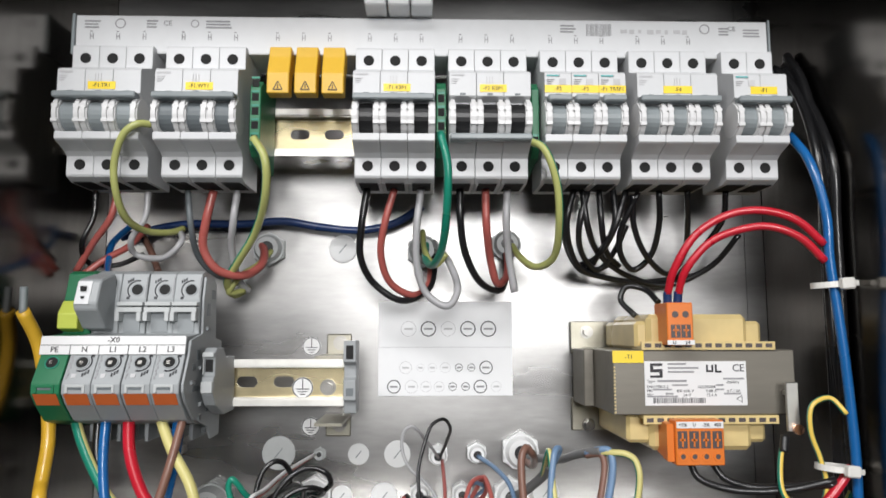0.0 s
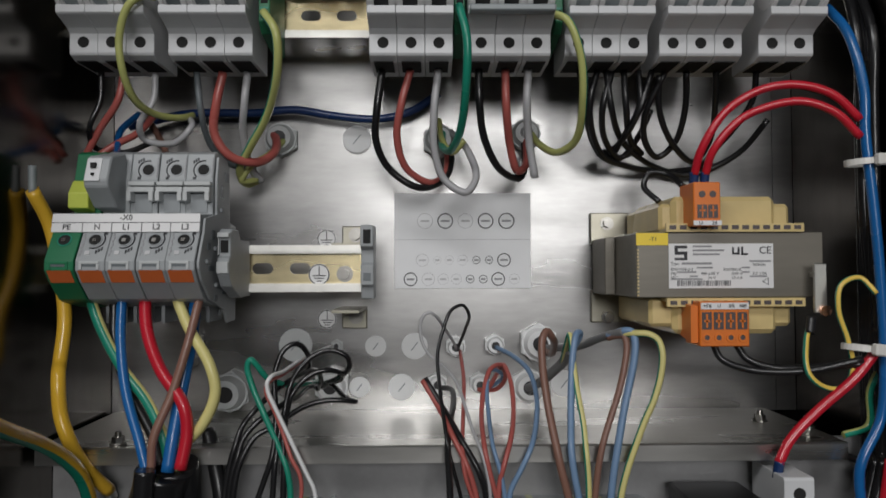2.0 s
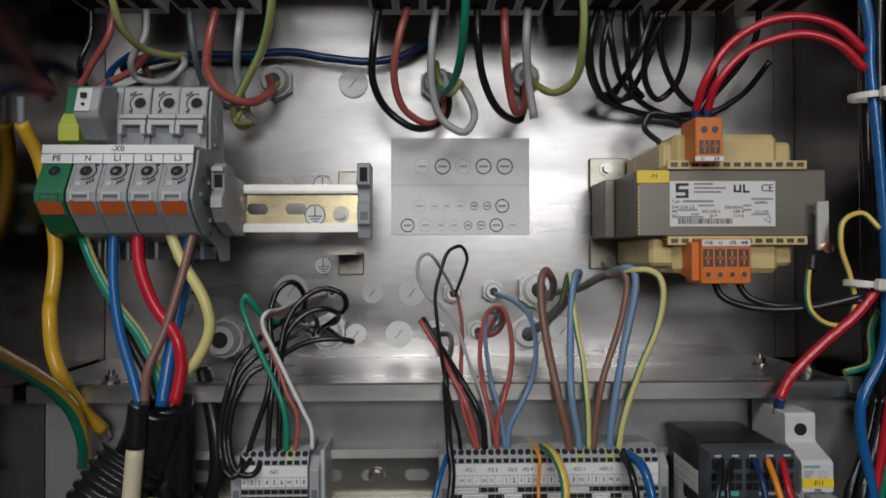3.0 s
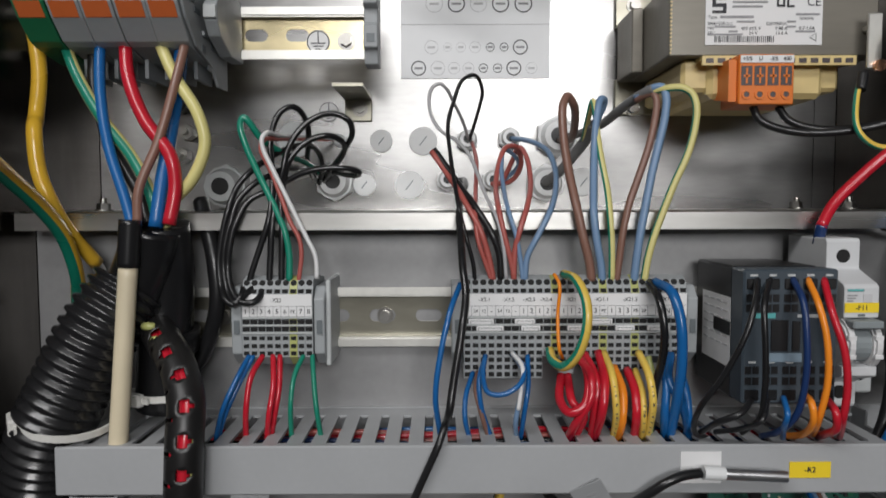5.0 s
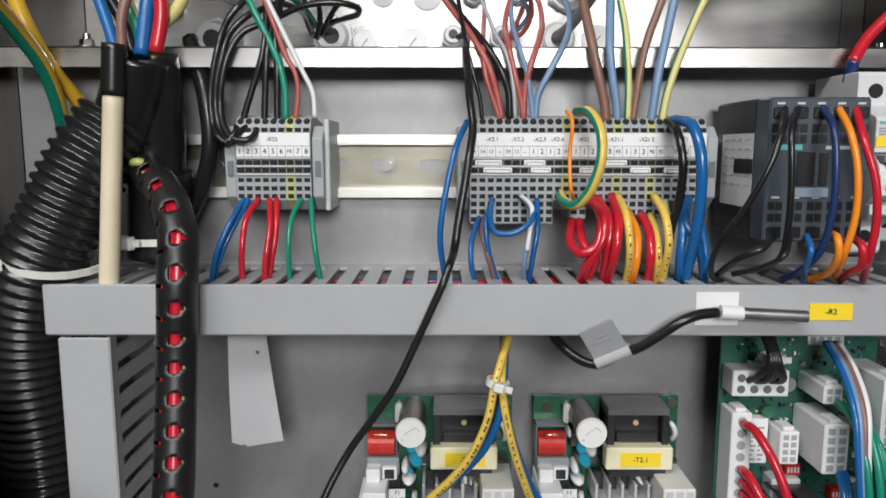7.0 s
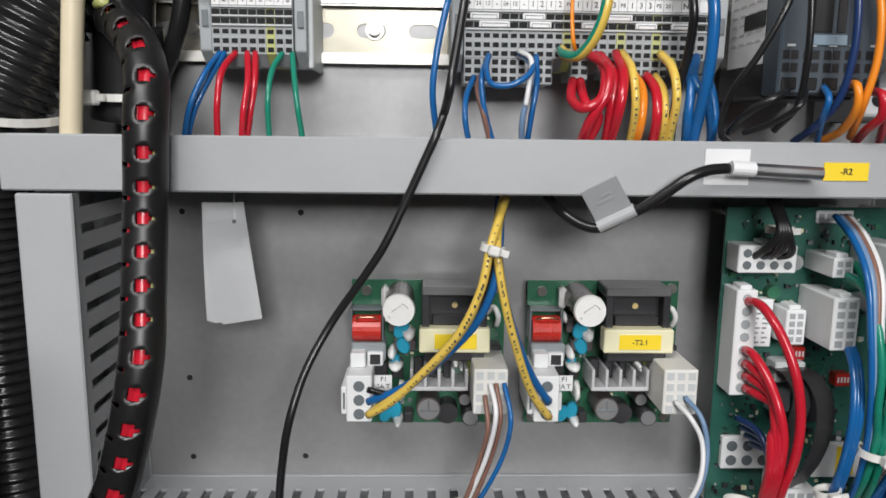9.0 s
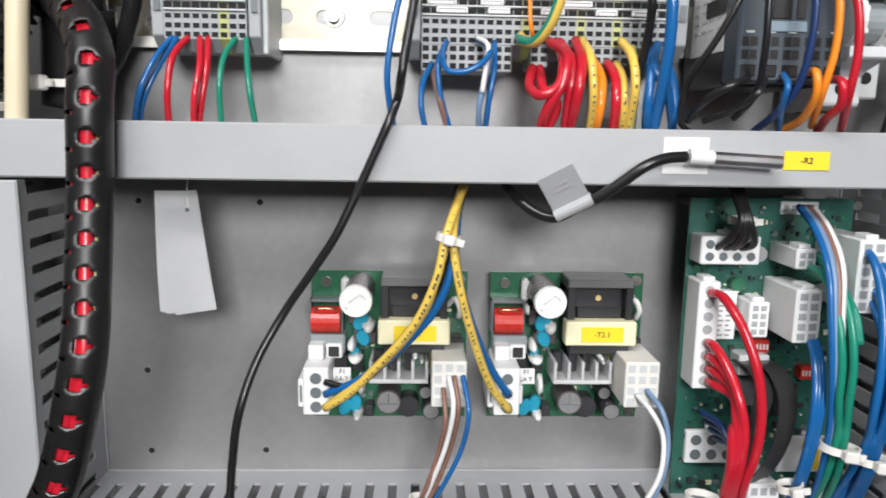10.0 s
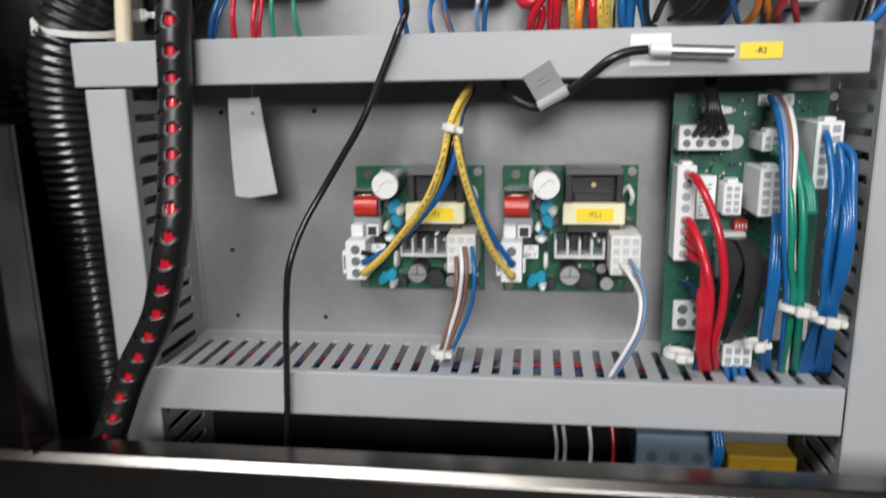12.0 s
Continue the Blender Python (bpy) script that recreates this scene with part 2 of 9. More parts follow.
def spline(points, step=6):
    """A smooth line through the points."""
    p = [Vector(v) for v in points]
    p = [2 * p[0] - p[1]] + p + [2 * p[-1] - p[-2]]
    out = []
    for a, b, c, d in zip(p, p[1:], p[2:], p[3:]):
        ta, tb, tc = max(1e-5, (b - a).length ** 0.5), max(1e-5, (c - b).length ** 0.5), max(1e-5, (d - c).length ** 0.5)
        m1 = (c - b) + tb * ((b - a) / ta - (c - a) / (ta + tb))
        m2 = (c - b) + tb * ((d - c) / tc - (d - b) / (tb + tc))
        for i in range(step):
            t = i / step
            out.append((2 * t**3 - 3 * t**2 + 1) * b + (t**3 - 2 * t**2 + t) * m1 + (-2 * t**3 + 3 * t**2) * c + (t**3 - t**2) * m2)
    return out + [p[-2]]


def even(line, gap):
    """The same line in even steps."""
    out, left = [line[0].copy()], gap
    for a, b in zip(line, line[1:]):
        d, at = (b - a).length, 0.0
        while d - at >= left:
            at += left
            out.append(a.lerp(b, at / d))
            left = gap
        left -= d - at
    return out


def sweep(points, r, seg=8, step=6, stripe=0, ribs=None, twist=0.0):
    """A round tube along a smooth line. stripe: how many of its sides take the second material. ribs: wave the radius."""
    line = spline(points, step) if step else [Vector(v) for v in points]
    if ribs:
        pitch, depth = ribs
        line = even(line, pitch / 4)
    bm, rings, up = bmesh.new(), [], None
    for i, p in enumerate(line):
        d = (line[min(i + 1, len(line) - 1)] - line[max(i - 1, 0)]).normalized()
        if up is None:
            up = d.orthogonal().normalized()
        up = (up - d * up.dot(d)).normalized()
        side = d.cross(up)
        rr = r + (ribs[1] * (1 if i % 4 in (0, 1) else -1) if ribs else 0)
        rings.append([bm.verts.new(p + rr * (math.cos(a) * up + math.sin(a) * side)) for a in (math.tau * k / seg + twist * i for k in range(seg))])
    for a, b in zip(rings, rings[1:]):
        for k in range(seg):
            f = bm.faces.new((a[k], a[(k + 1) % seg], b[(k + 1) % seg], b[k]))
            f.smooth = True
            if stripe and (k < 2 if stripe == 2 else k // 2 % 2):
                f.material_index = 1
    for end in (rings[0][::-1], rings[-1]):
        bm.faces.new(end)
    return bm


def wire(name, label, material, r, *points, group="", category="wire", stripe=0, seg=8):
    ob = part(name, sweep(points, r, seg=seg, stripe=stripe), material, None)
    return tagged(ob, label, category, group)


def wire_print(r, *points, dash=0.0022, skip=2):
    """Black printed dashes along the front of a wire."""
    line = even(spline(points, 8), dash)
    for i in range(3, len(line) - 3):
        if i % 7 not in (0, skip):
            a, b = line[i], line[i].lerp(line[i + 1], 0.62)
            off = Vector((0, -r * 0.88, r * 0.25 * (i % 2)))
            yield [a + off, b + off]


def text(name, string, size, m, material, parent, depth=0.0002, align="CENTER"):
    """Raised writing in the built-in font, its face towards local -y of the pose m."""
    cu = bpy.data.curves.new(name, "FONT")
    cu.body, cu.size, cu.align_x, cu.align_y, cu.extrude, cu.resolution_u = string, size, align, "CENTER", depth, 2
    tmp = bpy.data.objects.new(name, cu)
    scene.collection.objects.link(tmp)
    dg = bpy.context.evaluated_depsgraph_get()
    me = bpy.data.meshes.new_from_object(tmp.evaluated_get(dg))
    bpy.data.objects.remove(tmp)
    me.transform(m @ pose(0, 0, 0, 90, 0, 0))
    me.materials.clear()
    me.materials.append(material)
    ob = new(name, me)
    ob.parent = parent
    return ob


def bars(name, rows, y, material, parent, depth=0.0003):
    """Flat printed bars, each (x0, x1, z0, z1), on a face at y."""
    return part(name, boxes(*[(a, b, y - depth, y, c, d) for a, b, c, d in rows]), material, parent)


# ---- the cabinet ----
XL, XR = -0.262, 0.258       # side walls
BACK, LOW = 0.560, 0.476     # upper plate, lower mounting plate
SHELF, LIP = 1.3208, 0.4475   # shelf's top, its front edge


def structure(name, bm, material, label, category):
    return tagged(part(name, bm, material), label, category, kind="structure")


structure("back_plate", boxes((XL + 0.0004, 0.242, BACK, BACK + 0.003, SHELF - 0.002, 1.95), (0.2427, XR - 0.0004, BACK + 0.0005, BACK + 0.0035, SHELF - 0.002, 1.95)), STEEL, "brushed stainless steel mounting plate behind the breakers", "plate")
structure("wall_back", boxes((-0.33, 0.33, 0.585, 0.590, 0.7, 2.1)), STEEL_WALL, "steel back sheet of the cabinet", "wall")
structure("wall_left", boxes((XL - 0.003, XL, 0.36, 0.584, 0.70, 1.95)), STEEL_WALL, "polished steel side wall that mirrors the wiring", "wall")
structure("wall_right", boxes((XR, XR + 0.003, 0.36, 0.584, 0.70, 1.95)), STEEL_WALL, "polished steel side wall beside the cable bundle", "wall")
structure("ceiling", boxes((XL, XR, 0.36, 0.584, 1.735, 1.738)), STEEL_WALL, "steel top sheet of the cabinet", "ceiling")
structure("shelf", prism([(LIP, SHELF - 0.0105), (LIP, SHELF - 0.001), (LIP + 0.001, SHELF), (BACK - 0.0005, SHELF), (BACK - 0.0005, SHELF - 0.002), (LIP + 0.002, SHELF - 0.002), (LIP + 0.002, SHELF - 0.0105)], XL + 0.004, 0.232), STEEL_EDGE, "folded steel shelf between upper and lower plates", "shelf")
structure("lower_plate", boxes((XL + 0.0004, XR - 0.0004, LOW, LOW + 0.003, 0.80, SHELF - 0.003)), GREY_PLATE, "satin grey mounting plate behind ducts and boards", "plate")
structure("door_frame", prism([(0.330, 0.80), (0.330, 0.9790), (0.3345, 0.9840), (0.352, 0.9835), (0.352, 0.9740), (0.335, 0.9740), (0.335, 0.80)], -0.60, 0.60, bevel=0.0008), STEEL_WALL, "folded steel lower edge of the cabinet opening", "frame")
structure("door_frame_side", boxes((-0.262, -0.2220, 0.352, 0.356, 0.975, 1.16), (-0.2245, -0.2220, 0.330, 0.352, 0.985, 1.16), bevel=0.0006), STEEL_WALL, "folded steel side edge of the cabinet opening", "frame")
# black sheet added over the grey plate to stand in for the cavity's shade
structure("recess_back", boxes((XL + 0.001, XR - 0.001, LOW - 0.0035, LOW - 0.0005, 0.806, 0.9780)), BLACK, "added black sheet standing in for the cavity's shade", "panel")
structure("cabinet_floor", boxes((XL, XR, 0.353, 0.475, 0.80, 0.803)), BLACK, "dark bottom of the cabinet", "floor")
structure("floor", boxes((-2.5, 2.5, -3.5, 1.2, -0.02, 0.0)), ROOM_FLOOR, "dark workshop floor", "floor")
structure("ceiling_room", boxes((-2.5, 2.5, -3.5, 1.2, 2.7, 2.72)), ROOM, "grey workshop ceiling", "ceiling")
structure("wall_south", boxes((-2.5, 2.5, -3.52, -3.5, 0.0, 2.7)), ROOM, "plain grey workshop wall", "wall")
structure("wall_west", boxes((-2.52, -2.5, -3.5, 1.2, 0.0, 2.7)), ROOM, "plain grey workshop wall", "wall")
structure("wall_east", boxes((2.5, 2.52, -3.5, 1.2, 0.0, 2.7)), ROOM, "plain grey workshop wall", "wall")
structure("wall_north", boxes((-2.5, 2.5, 1.2, 1.22, 0.0, 2.7)), ROOM, "plain grey workshop wall", "wall")

# ---- mounting rails ----


def rail(x0, x1, zc, lip, group, slots, half=0.0175, plating=None, label="yellow-zinc slotted mounting rail for terminal blocks"):
    """A top-hat rail: two lips, two webs, a slotted base."""
    ob = thing("mounting_rail", (0, lip, zc), label, "rail", group)
    h, w, d = half, half - 0.0045, 0.0075
    SLOT = 0.0037
    for s in (1, -1):
        part("rail_lip", prism([(0, s * h), (0, s * w), (d, s * w), (d, s * (w - 0.001)), (0.0012, s * (w - 0.0011)), (0.0012, s * h)], x0, x1), BRIGHT_ZINC, ob, "bright zinc lip")
    bm, t = bmesh.new(), 0.001
    wi = w - 0.001
    box(bm, x0, x1, d - t, d, -wi, -SLOT), box(bm, x0, x1, d - t, d, SLOT, wi)
    edges = sorted([x0, x1] + [e for c, l in slots for e in (c - l / 2, c + l / 2)])
    for a, b in zip(edges[::2], edges[1::2]):
        box(bm, a, b, d - t, d, -SLOT, SLOT)
    for c, l in slots:
        for sx in (-1, 1):
            for sz in (-1, 1):
                e = c + sx * l / 2
                v = [bm.verts.new((x, y, sz * z)) for y in (d - t, d) for x, z in ((e, SLOT), (e - sx * 0.0030, SLOT), (e - sx * 0.0011, 0.0028), (e, 0.0008))]
                bm.faces.new(v[:4]), bm.faces.new(v[4:]), bm.faces.new((v[1], v[2], v[6], v[5])), bm.faces.new((v[2], v[3], v[7], v[6]))
    part("rail_base", bm, plating or ZINC, ob)
    return ob


rail(-0.258, 0.236, 1.6055, 0.507, "rails", [(-0.23 + 0.025 * i, 0.014) for i in range(18)])
rail(-0.250, -0.066, 1.4277, 0.489, "rails", [(-0.234 + 0.025 * i, 0.014) for i in range(6)], half=0.0155)
rail(-0.180, 0.225, 1.2583, 0.4685, "rails", [(-0.1665 + 0.0275 * i, 0.0155) for i in range(13)], plating=PALE_ZINC, label="pale zinc slotted mounting rail for lower terminals")

# ---- wiring ducts ----


def duct_horizontal(x0, x1, z0, z1, y0, label, first, count, bottom=True):
    """A slotted duct: a lid in front, a top and bottom wall of fingers, and its base on the plate."""
    ob = thing("wiring_duct", ((x0 + x1) / 2, LOW, z0), label, "cable duct", "wiring ducts")
    c = (x0 + x1) / 2
    part("lid", boxes((x0 - c, x1 - c, y0 - LOW, y0 - LOW + 0.0018, 0, z1 - z0), bevel=0.0008), DUCT, ob)
    part("base", boxes((x0 - c, x1 - c, -0.0020, -0.0002, 0.0006, z1 - z0 - 0.0006)), DUCT, ob)
    for zz, nm in ((z1 - z0 - 0.0028, "top_wall"), (0.0010, "bottom_wall")):
        bm = bmesh.new()
        box(bm, x0 - c, x1 - c, y0 - LOW + 0.0019, y0 - LOW + 0.0085, zz, zz + 0.0016)
        box(bm, x0 - c, x1 - c, -0.0165, -0.0021, zz, zz + 0.0016)
        part(nm, bm, DUCT, ob)
        fb = bmesh.new()
        box(fb, 0.0024, 0.0101, y0 - LOW + 0.0085, -0.0165, zz, zz + 0.0016)
        shared = mesh_of(fb, "finger", DUCT)
        for i in range(count):
            f = new("finger", shared)
            f.parent, f.location = ob, (first + 0.0125 * i - c, 0, 0)
    return ob


def duct_vertical(x0, x1, z0, z1, y0, label):
    ob = thing("wiring_duct", (x0, LOW, z0), label, "cable duct", "wiring ducts")
    part("lid", boxes((0, x1 - x0, y0 - LOW, y0 - LOW + 0.0018, 0, z1 - z0), bevel=0.0008), DUCT, ob)
    part("base", boxes((0, x1 - x0, -0.0020, -0.0002, 0, z1 - z0)), DUCT, ob)
    for xx in (0.0006, x1 - x0 - 0.0022):
        bm = bmesh.new()
        box(bm, xx, xx + 0.0016, y0 - LOW + 0.0019, y0 - LOW + 0.0085, 0, z1 - z0)
        box(bm, xx, xx + 0.0016, -0.0165, -0.0021, 0, z1 - z0)
        part("side_wall", bm, DUCT, ob)
        fb = bmesh.new()
        box(fb, xx, xx + 0.0016, y0 - LOW + 0.0085, -0.0165, 0.0024, 0.0101)
        shared = mesh_of(fb, "finger", DUCT)
        for i in range(int((z1 - z0) / 0.0125)):
            f = new("finger", shared)
            f.parent, f.location = ob, (0, 0, 0.0125 * i)
    return ob


duct_horizontal(-0.216, 0.2175, 1.1783, 1.2035, 0.402, "grey slotted wiring duct with closed lid", -0.2160, 34)
duct_horizontal(-0.1868, 0.2232, 0.9785, 1.0070, 0.402, "grey slotted wiring duct below the power boards", -0.1850, 32)
duct_vertical(-0.2105, -0.1852, 0.86, 1.1770, 0.4025, "upright grey slotted wiring duct at the cabinet side")
duct_vertical(0.2245, 0.2500, 0.86, 1.2035, 0.4025, "upright grey slotted wiring duct beside the control board")

# ---- circuit breakers ----
RAIL_Y, RAIL_Z = 0.507, 1.6075


def breaker(cx, poles, tag, label, handle=GREY_MID, bar_z=0.0015, single=False, where=None, slack=0.0178):
    """A modular breaker: pole bodies side by side, screw wells, rockers between white ratchets, a linking bar."""
    base = where or (cx, RAIL_Y, RAIL_Z)
    ob = thing("circuit_breaker", base, label, "circuit breaker", "row of circuit breakers")
    w = slack
    prof = [(0.0, -0.047), (-0.034, -0.047), (-0.041, -0.0445), (-0.042, -0.043), (-0.042, -0.031), (-0.046, -0.0285), (-0.0585, -0.0245), (-0.0600, -0.0235),
            (-0.0600, -0.0190), (-0.0520, -0.0180), (-0.0520, 0.0040), (-0.0600, 0.0062), (-0.0600, 0.0215), (-0.0585, 0.0232), (-0.0430, 0.0290), (-0.042, 0.0300), (-0.042, 0.0440), (-0.0410, 0.0455), (0.0, 0.0455)]
    body = mesh_of(prism(prof, -w / 2 + 0.00012, w / 2 - 0.00012, bevel=0.0003), "pole_body", BREAKER)
    # wells and clamp openings are near-black pieces laid on; their shade is painted
    well = mesh_of(cylinder((0, -0.0423, 0), "y", 0.0036, 0.0012, 18), "screw_well", HOLE_SHADE)
    screw = mesh_of(ring((0, -0.0424, 0), "y", 0.0010, 0.0020, 0.0010, 12), "terminal_screw", HOLE_SHADE)
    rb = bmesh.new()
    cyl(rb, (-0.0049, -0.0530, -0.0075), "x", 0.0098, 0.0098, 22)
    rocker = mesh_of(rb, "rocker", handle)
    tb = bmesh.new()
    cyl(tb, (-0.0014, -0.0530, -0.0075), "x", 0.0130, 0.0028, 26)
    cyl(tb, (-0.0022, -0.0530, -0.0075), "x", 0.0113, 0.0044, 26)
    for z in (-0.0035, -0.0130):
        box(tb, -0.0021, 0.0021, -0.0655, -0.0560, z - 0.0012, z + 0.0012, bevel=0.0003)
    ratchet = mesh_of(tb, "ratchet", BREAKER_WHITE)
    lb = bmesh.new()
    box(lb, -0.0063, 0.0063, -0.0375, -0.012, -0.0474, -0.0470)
    skirt = mesh_of(lb, "clamp_opening", HOLE_SHADE)
    pb = boxes((-0.0018, 0.0018, -0.0603, -0.0600, 0.0068, 0.0080))
    window = mesh_of(pb, "indicator_window", GREY_DARK)
    for i in range(poles):
        x = (i - (poles - 1) / 2) * w
        for nm, me, dx, dz in (("pole_body", body, 0, 0), ("screw_well", well, 0, 0.0362), ("screw_well", well, 0, -0.0364), ("terminal_screw", screw, 0, 0.0362), ("terminal_screw", screw, 0, -0.0364), ("rocker", rocker, 0, 0),
                               ("ratchet", ratchet, -0.0068, 0), ("ratchet", ratchet, 0.0068, 0), ("clamp_opening", skirt, 0, 0), ("indicator_window", window, 0, 0)):
            o = new(nm, me)
            o.parent, o.location = ob, (x + dx, 0, dz)
    half = poles * w / 2
    if bar_z is not None:
        runs = [(-half + 0.0005, half - 0.0005)] if not single else [((i - poles / 2) * w + 0.0012, (i - poles / 2 + 1) * w - 0.0012) for i in range(poles)]
        for a, b in runs:
            part("linking_bar", boxes((a, b, -0.0675, -0.0590, bar_z, bar_z + 0.0040), bevel=0.0008), GREY_MID, ob)
    # printing on the nose
    rows = []
    for i in range(poles if single else 1):
        a = -half + i * w + 0.0015
        rows += [(a, a + 0.0085, 0.0196, 0.0208), (a, a + 0.0050, 0.0172, 0.0178), (a, a + 0.0042, 0.0158, 0.0164), (a, a + 0.0030, 0.0144, 0.0150)]
    bars("rating_print", rows, -0.0601, INK_PALE if not single else INK_GREY, ob)
    if single or poles == 2:
        for i in range(poles if single else 1):
            a = -half + i * w
            bars("brand_print", [(a + 0.0015, a + 0.0095, 0.0197, 0.0207)], -0.0603, TEAL, ob)
            bars("data_code", [(a + 0.0095, a + 0.0140, 0.0140, 0.0182)], -0.0602, INK_PALE, ob)
    else:
        bars("circuit_print", [(-0.0006 + d, -0.0001 + d, 0.0140, 0.0190) for d in (-0.0018, 0.0, 0.0018)], -0.0602, INK_PALE, ob)
    if tag:
        tags = tag if isinstance(tag, list) else [(0.002, 0.0175, tag)]
        for x, wide, word in tags:
            lab = part("device_label", boxes((x - wide / 2, x + wide / 2, -0.0604, -0.0600, 0.0088, 0.0138)), YELLOW_LABEL, ob, "yellow printed device label")
            text("label_text", word, 0.0036, pose(x, -0.0605, 0.0112), INK, lab, 0.00015)
    return ob


breaker(-0.2225, 3, "-F1.TR1", "light grey three-pole circuit breaker with yellow tag F1.TR1")
breaker(-0.1605, 3, "-F1.WT1", "light grey three-pole circuit breaker with yellow tag F1.WT1", handle=GREY_DARK)
breaker(-0.0335, 3, "-F1.KSP1", "light grey three-pole circuit breaker with yellow tag F1.KSP1", handle=BLACK)
breaker(0.0290, 3, "-F2 KSP1", "light grey three-pole breaker with lowered bar, tag F2 KSP1", handle=BLACK, bar_z=-0.0245)
breaker(0.0912, 3, [(-0.0178, 0.0176, "-F2"), (0.0, 0.0176, "-F3"), (0.0178, 0.0176, "-F1 TRSP1")], "three narrow light grey breakers side by side with yellow tags", single=True)
breaker(0.1520, 3, [(0.0, 0.0190, "-F4")], "light grey three-pole circuit breaker with yellow tag F4")
breaker(0.2070, 2, [(0.002, 0.0175, "-F1")], "light grey two-pole circuit breaker with yellow tag F1")

# ---- busbar above the breakers ----
bus = thing("busbar_cover", (-0.0135, 0.49, 1.650), "pale grey busbar cover with printed markings above breakers", "busbar")
part("housing", boxes((-0.238, 0.239, -0.018, 0.02, 0.0, 0.0270), bevel=0.0006), BAR_WHITE, bus)
part("end_cap", boxes((-0.2405, -0.2383, -0.019, 0.021, -0.001, 0.0280), bevel=0.0005), GREY_MID, bus)
part("end_cap", boxes((0.2393, 0.2410, -0.019, 0.021, -0.001, 0.0280), bevel=0.0005), GREY_MID, bus)
random.seed(4)
for x0, wide, zc in ((-0.232, 0.014, 0.0200), (-0.190, 0.010, 0.0205), (-0.150, 0.018, 0.0205), (0.094, 0.013, 0.0200), (0.205, 0.010, 0.0190), (0.222, 0.012, 0.0180)):
    bars("print", [(x0, x0 + wide * random.uniform(0.6, 1.0), zc + 0.0022 * k, zc + 0.0022 * k + 0.0010) for k in (-1, 0, 1)], -0.0181, INK_GREY, bus)
bars("barcode", [(0.112 + 0.0009 * k, 0.112 + 0.0009 * k + random.choice((0.0003, 0.0005)), 0.0155, 0.0240) for k in range(20)], -0.0181, INK_GREY, bus)
bars("print", [(0.136 + 0.0062 * k, 0.1405 + 0.0062 * k - 0.0012 * (k % 3), 0.0178 - 0.0006 * (k % 2), 0.0202) for k in range(8)], -0.0181, INK_PALE, bus)
for x in (-0.2080, 0.1950):
    part("approval_mark", ring((x, -0.0182, 0.0212), "y", 0.0028, 0.0036, 0.0003), INK_GREY, bus)
part("approval_mark", ring((-0.1575, -0.0182, 0.0215), "y", 0.0022, 0.0028, 0.0003), INK_GREY, bus)
text("mark_text", "CE", 0.0050, pose(-0.176, -0.0182, 0.0215), INK_GREY, bus)
text("mark_text", "CE", 0.0045, pose(0.214, -0.0182, 0.0215), INK_GREY, bus)
for c in (-0.2225, -0.1605, -0.0965, -0.0335, 0.0290, 0.0912, 0.1520):
    bars("phase_marks", [r for d in (-1, 0, 1) for x in (c + 0.0135 + d * 0.0178,) for r in ((x - 0.0013, x - 0.0008, 0.0098, 0.0142), (x + 0.0006, x + 0.0011, 0.0098, 0.0142), (x - 0.0008, x + 0.0006, 0.0117, 0.0122), (x - 0.0013, x + 0.0004, 0.0152, 0.0158))], -0.0181, INK_GREY, bus)

# phase connectors under the bar
for x in (-0.0468, -0.0312, -0.0156):
    cb = thing("supply_clamp", (x, 0.475, 1.6775), "grey supply clamp with screw on top of the busbar", "clamp", "supply clamps")
    part("clamp_body", boxes((-0.0072, 0.0072, -0.022, 0.02, 0.0005, 0.0170), bevel=0.0010), BREAKER, cb)
    part("clamp_cap", boxes((-0.0060, 0.0060, -0.0215, 0.018, 0.0172, 0.0205), bevel=0.0008), ORANGE_STRIP, cb)
    part("screw_well", cylinder((0, -0.0224, 0.0085), "y", 0.0045, 0.001, 20), GREY_DARK, cb)
    part("screw", cylinder((0, -0.0230, 0.0085), "y", 0.0034, 0.001, 16), SCREW, cb)
    part("screw_slot", boxes((-0.0030, 0.0030, -0.0232, -0.0229, 0.0081, 0.0089)), HOLE_SHADE, cb)

for x in (-0.1105, -0.0925, -0.0745):
    cc = thing("contact_cover", (x, 0.478, 1.6525), "ochre yellow shock guard clipped on a busbar tooth", "guard", "shock guards")
    part("clip", prism([(0.0, 0.0), (-0.014, 0.0), (-0.016, -0.008), (-0.021, -0.021), (-0.021, -0.0345), (-0.010, -0.0345), (-0.008, -0.020), (0.0, -0.012)], -0.0073, 0.0073, bevel=0.0006), YELLOW_CAP, cc)
    part("warning_sign", boxes((-0.0030, 0.0030, -0.0213, -0.0211, -0.0325, -0.0318), (-0.0003, 0.0003, -0.0213, -0.0211, -0.0315, -0.0285)), INK, cc)
    for s in (-1, 1):
        bm = bmesh.new()
        box(bm, -0.0003, 0.0003, -0.0213, -0.0211, 0, 0.0064)
        bm.transform(Matrix.Translation((s * 0.0030, 0, -0.0322)) @ Matrix.Rotation(-s * 0.48, 4, "Y"))
        part("warning_sign", bm, INK, cc)

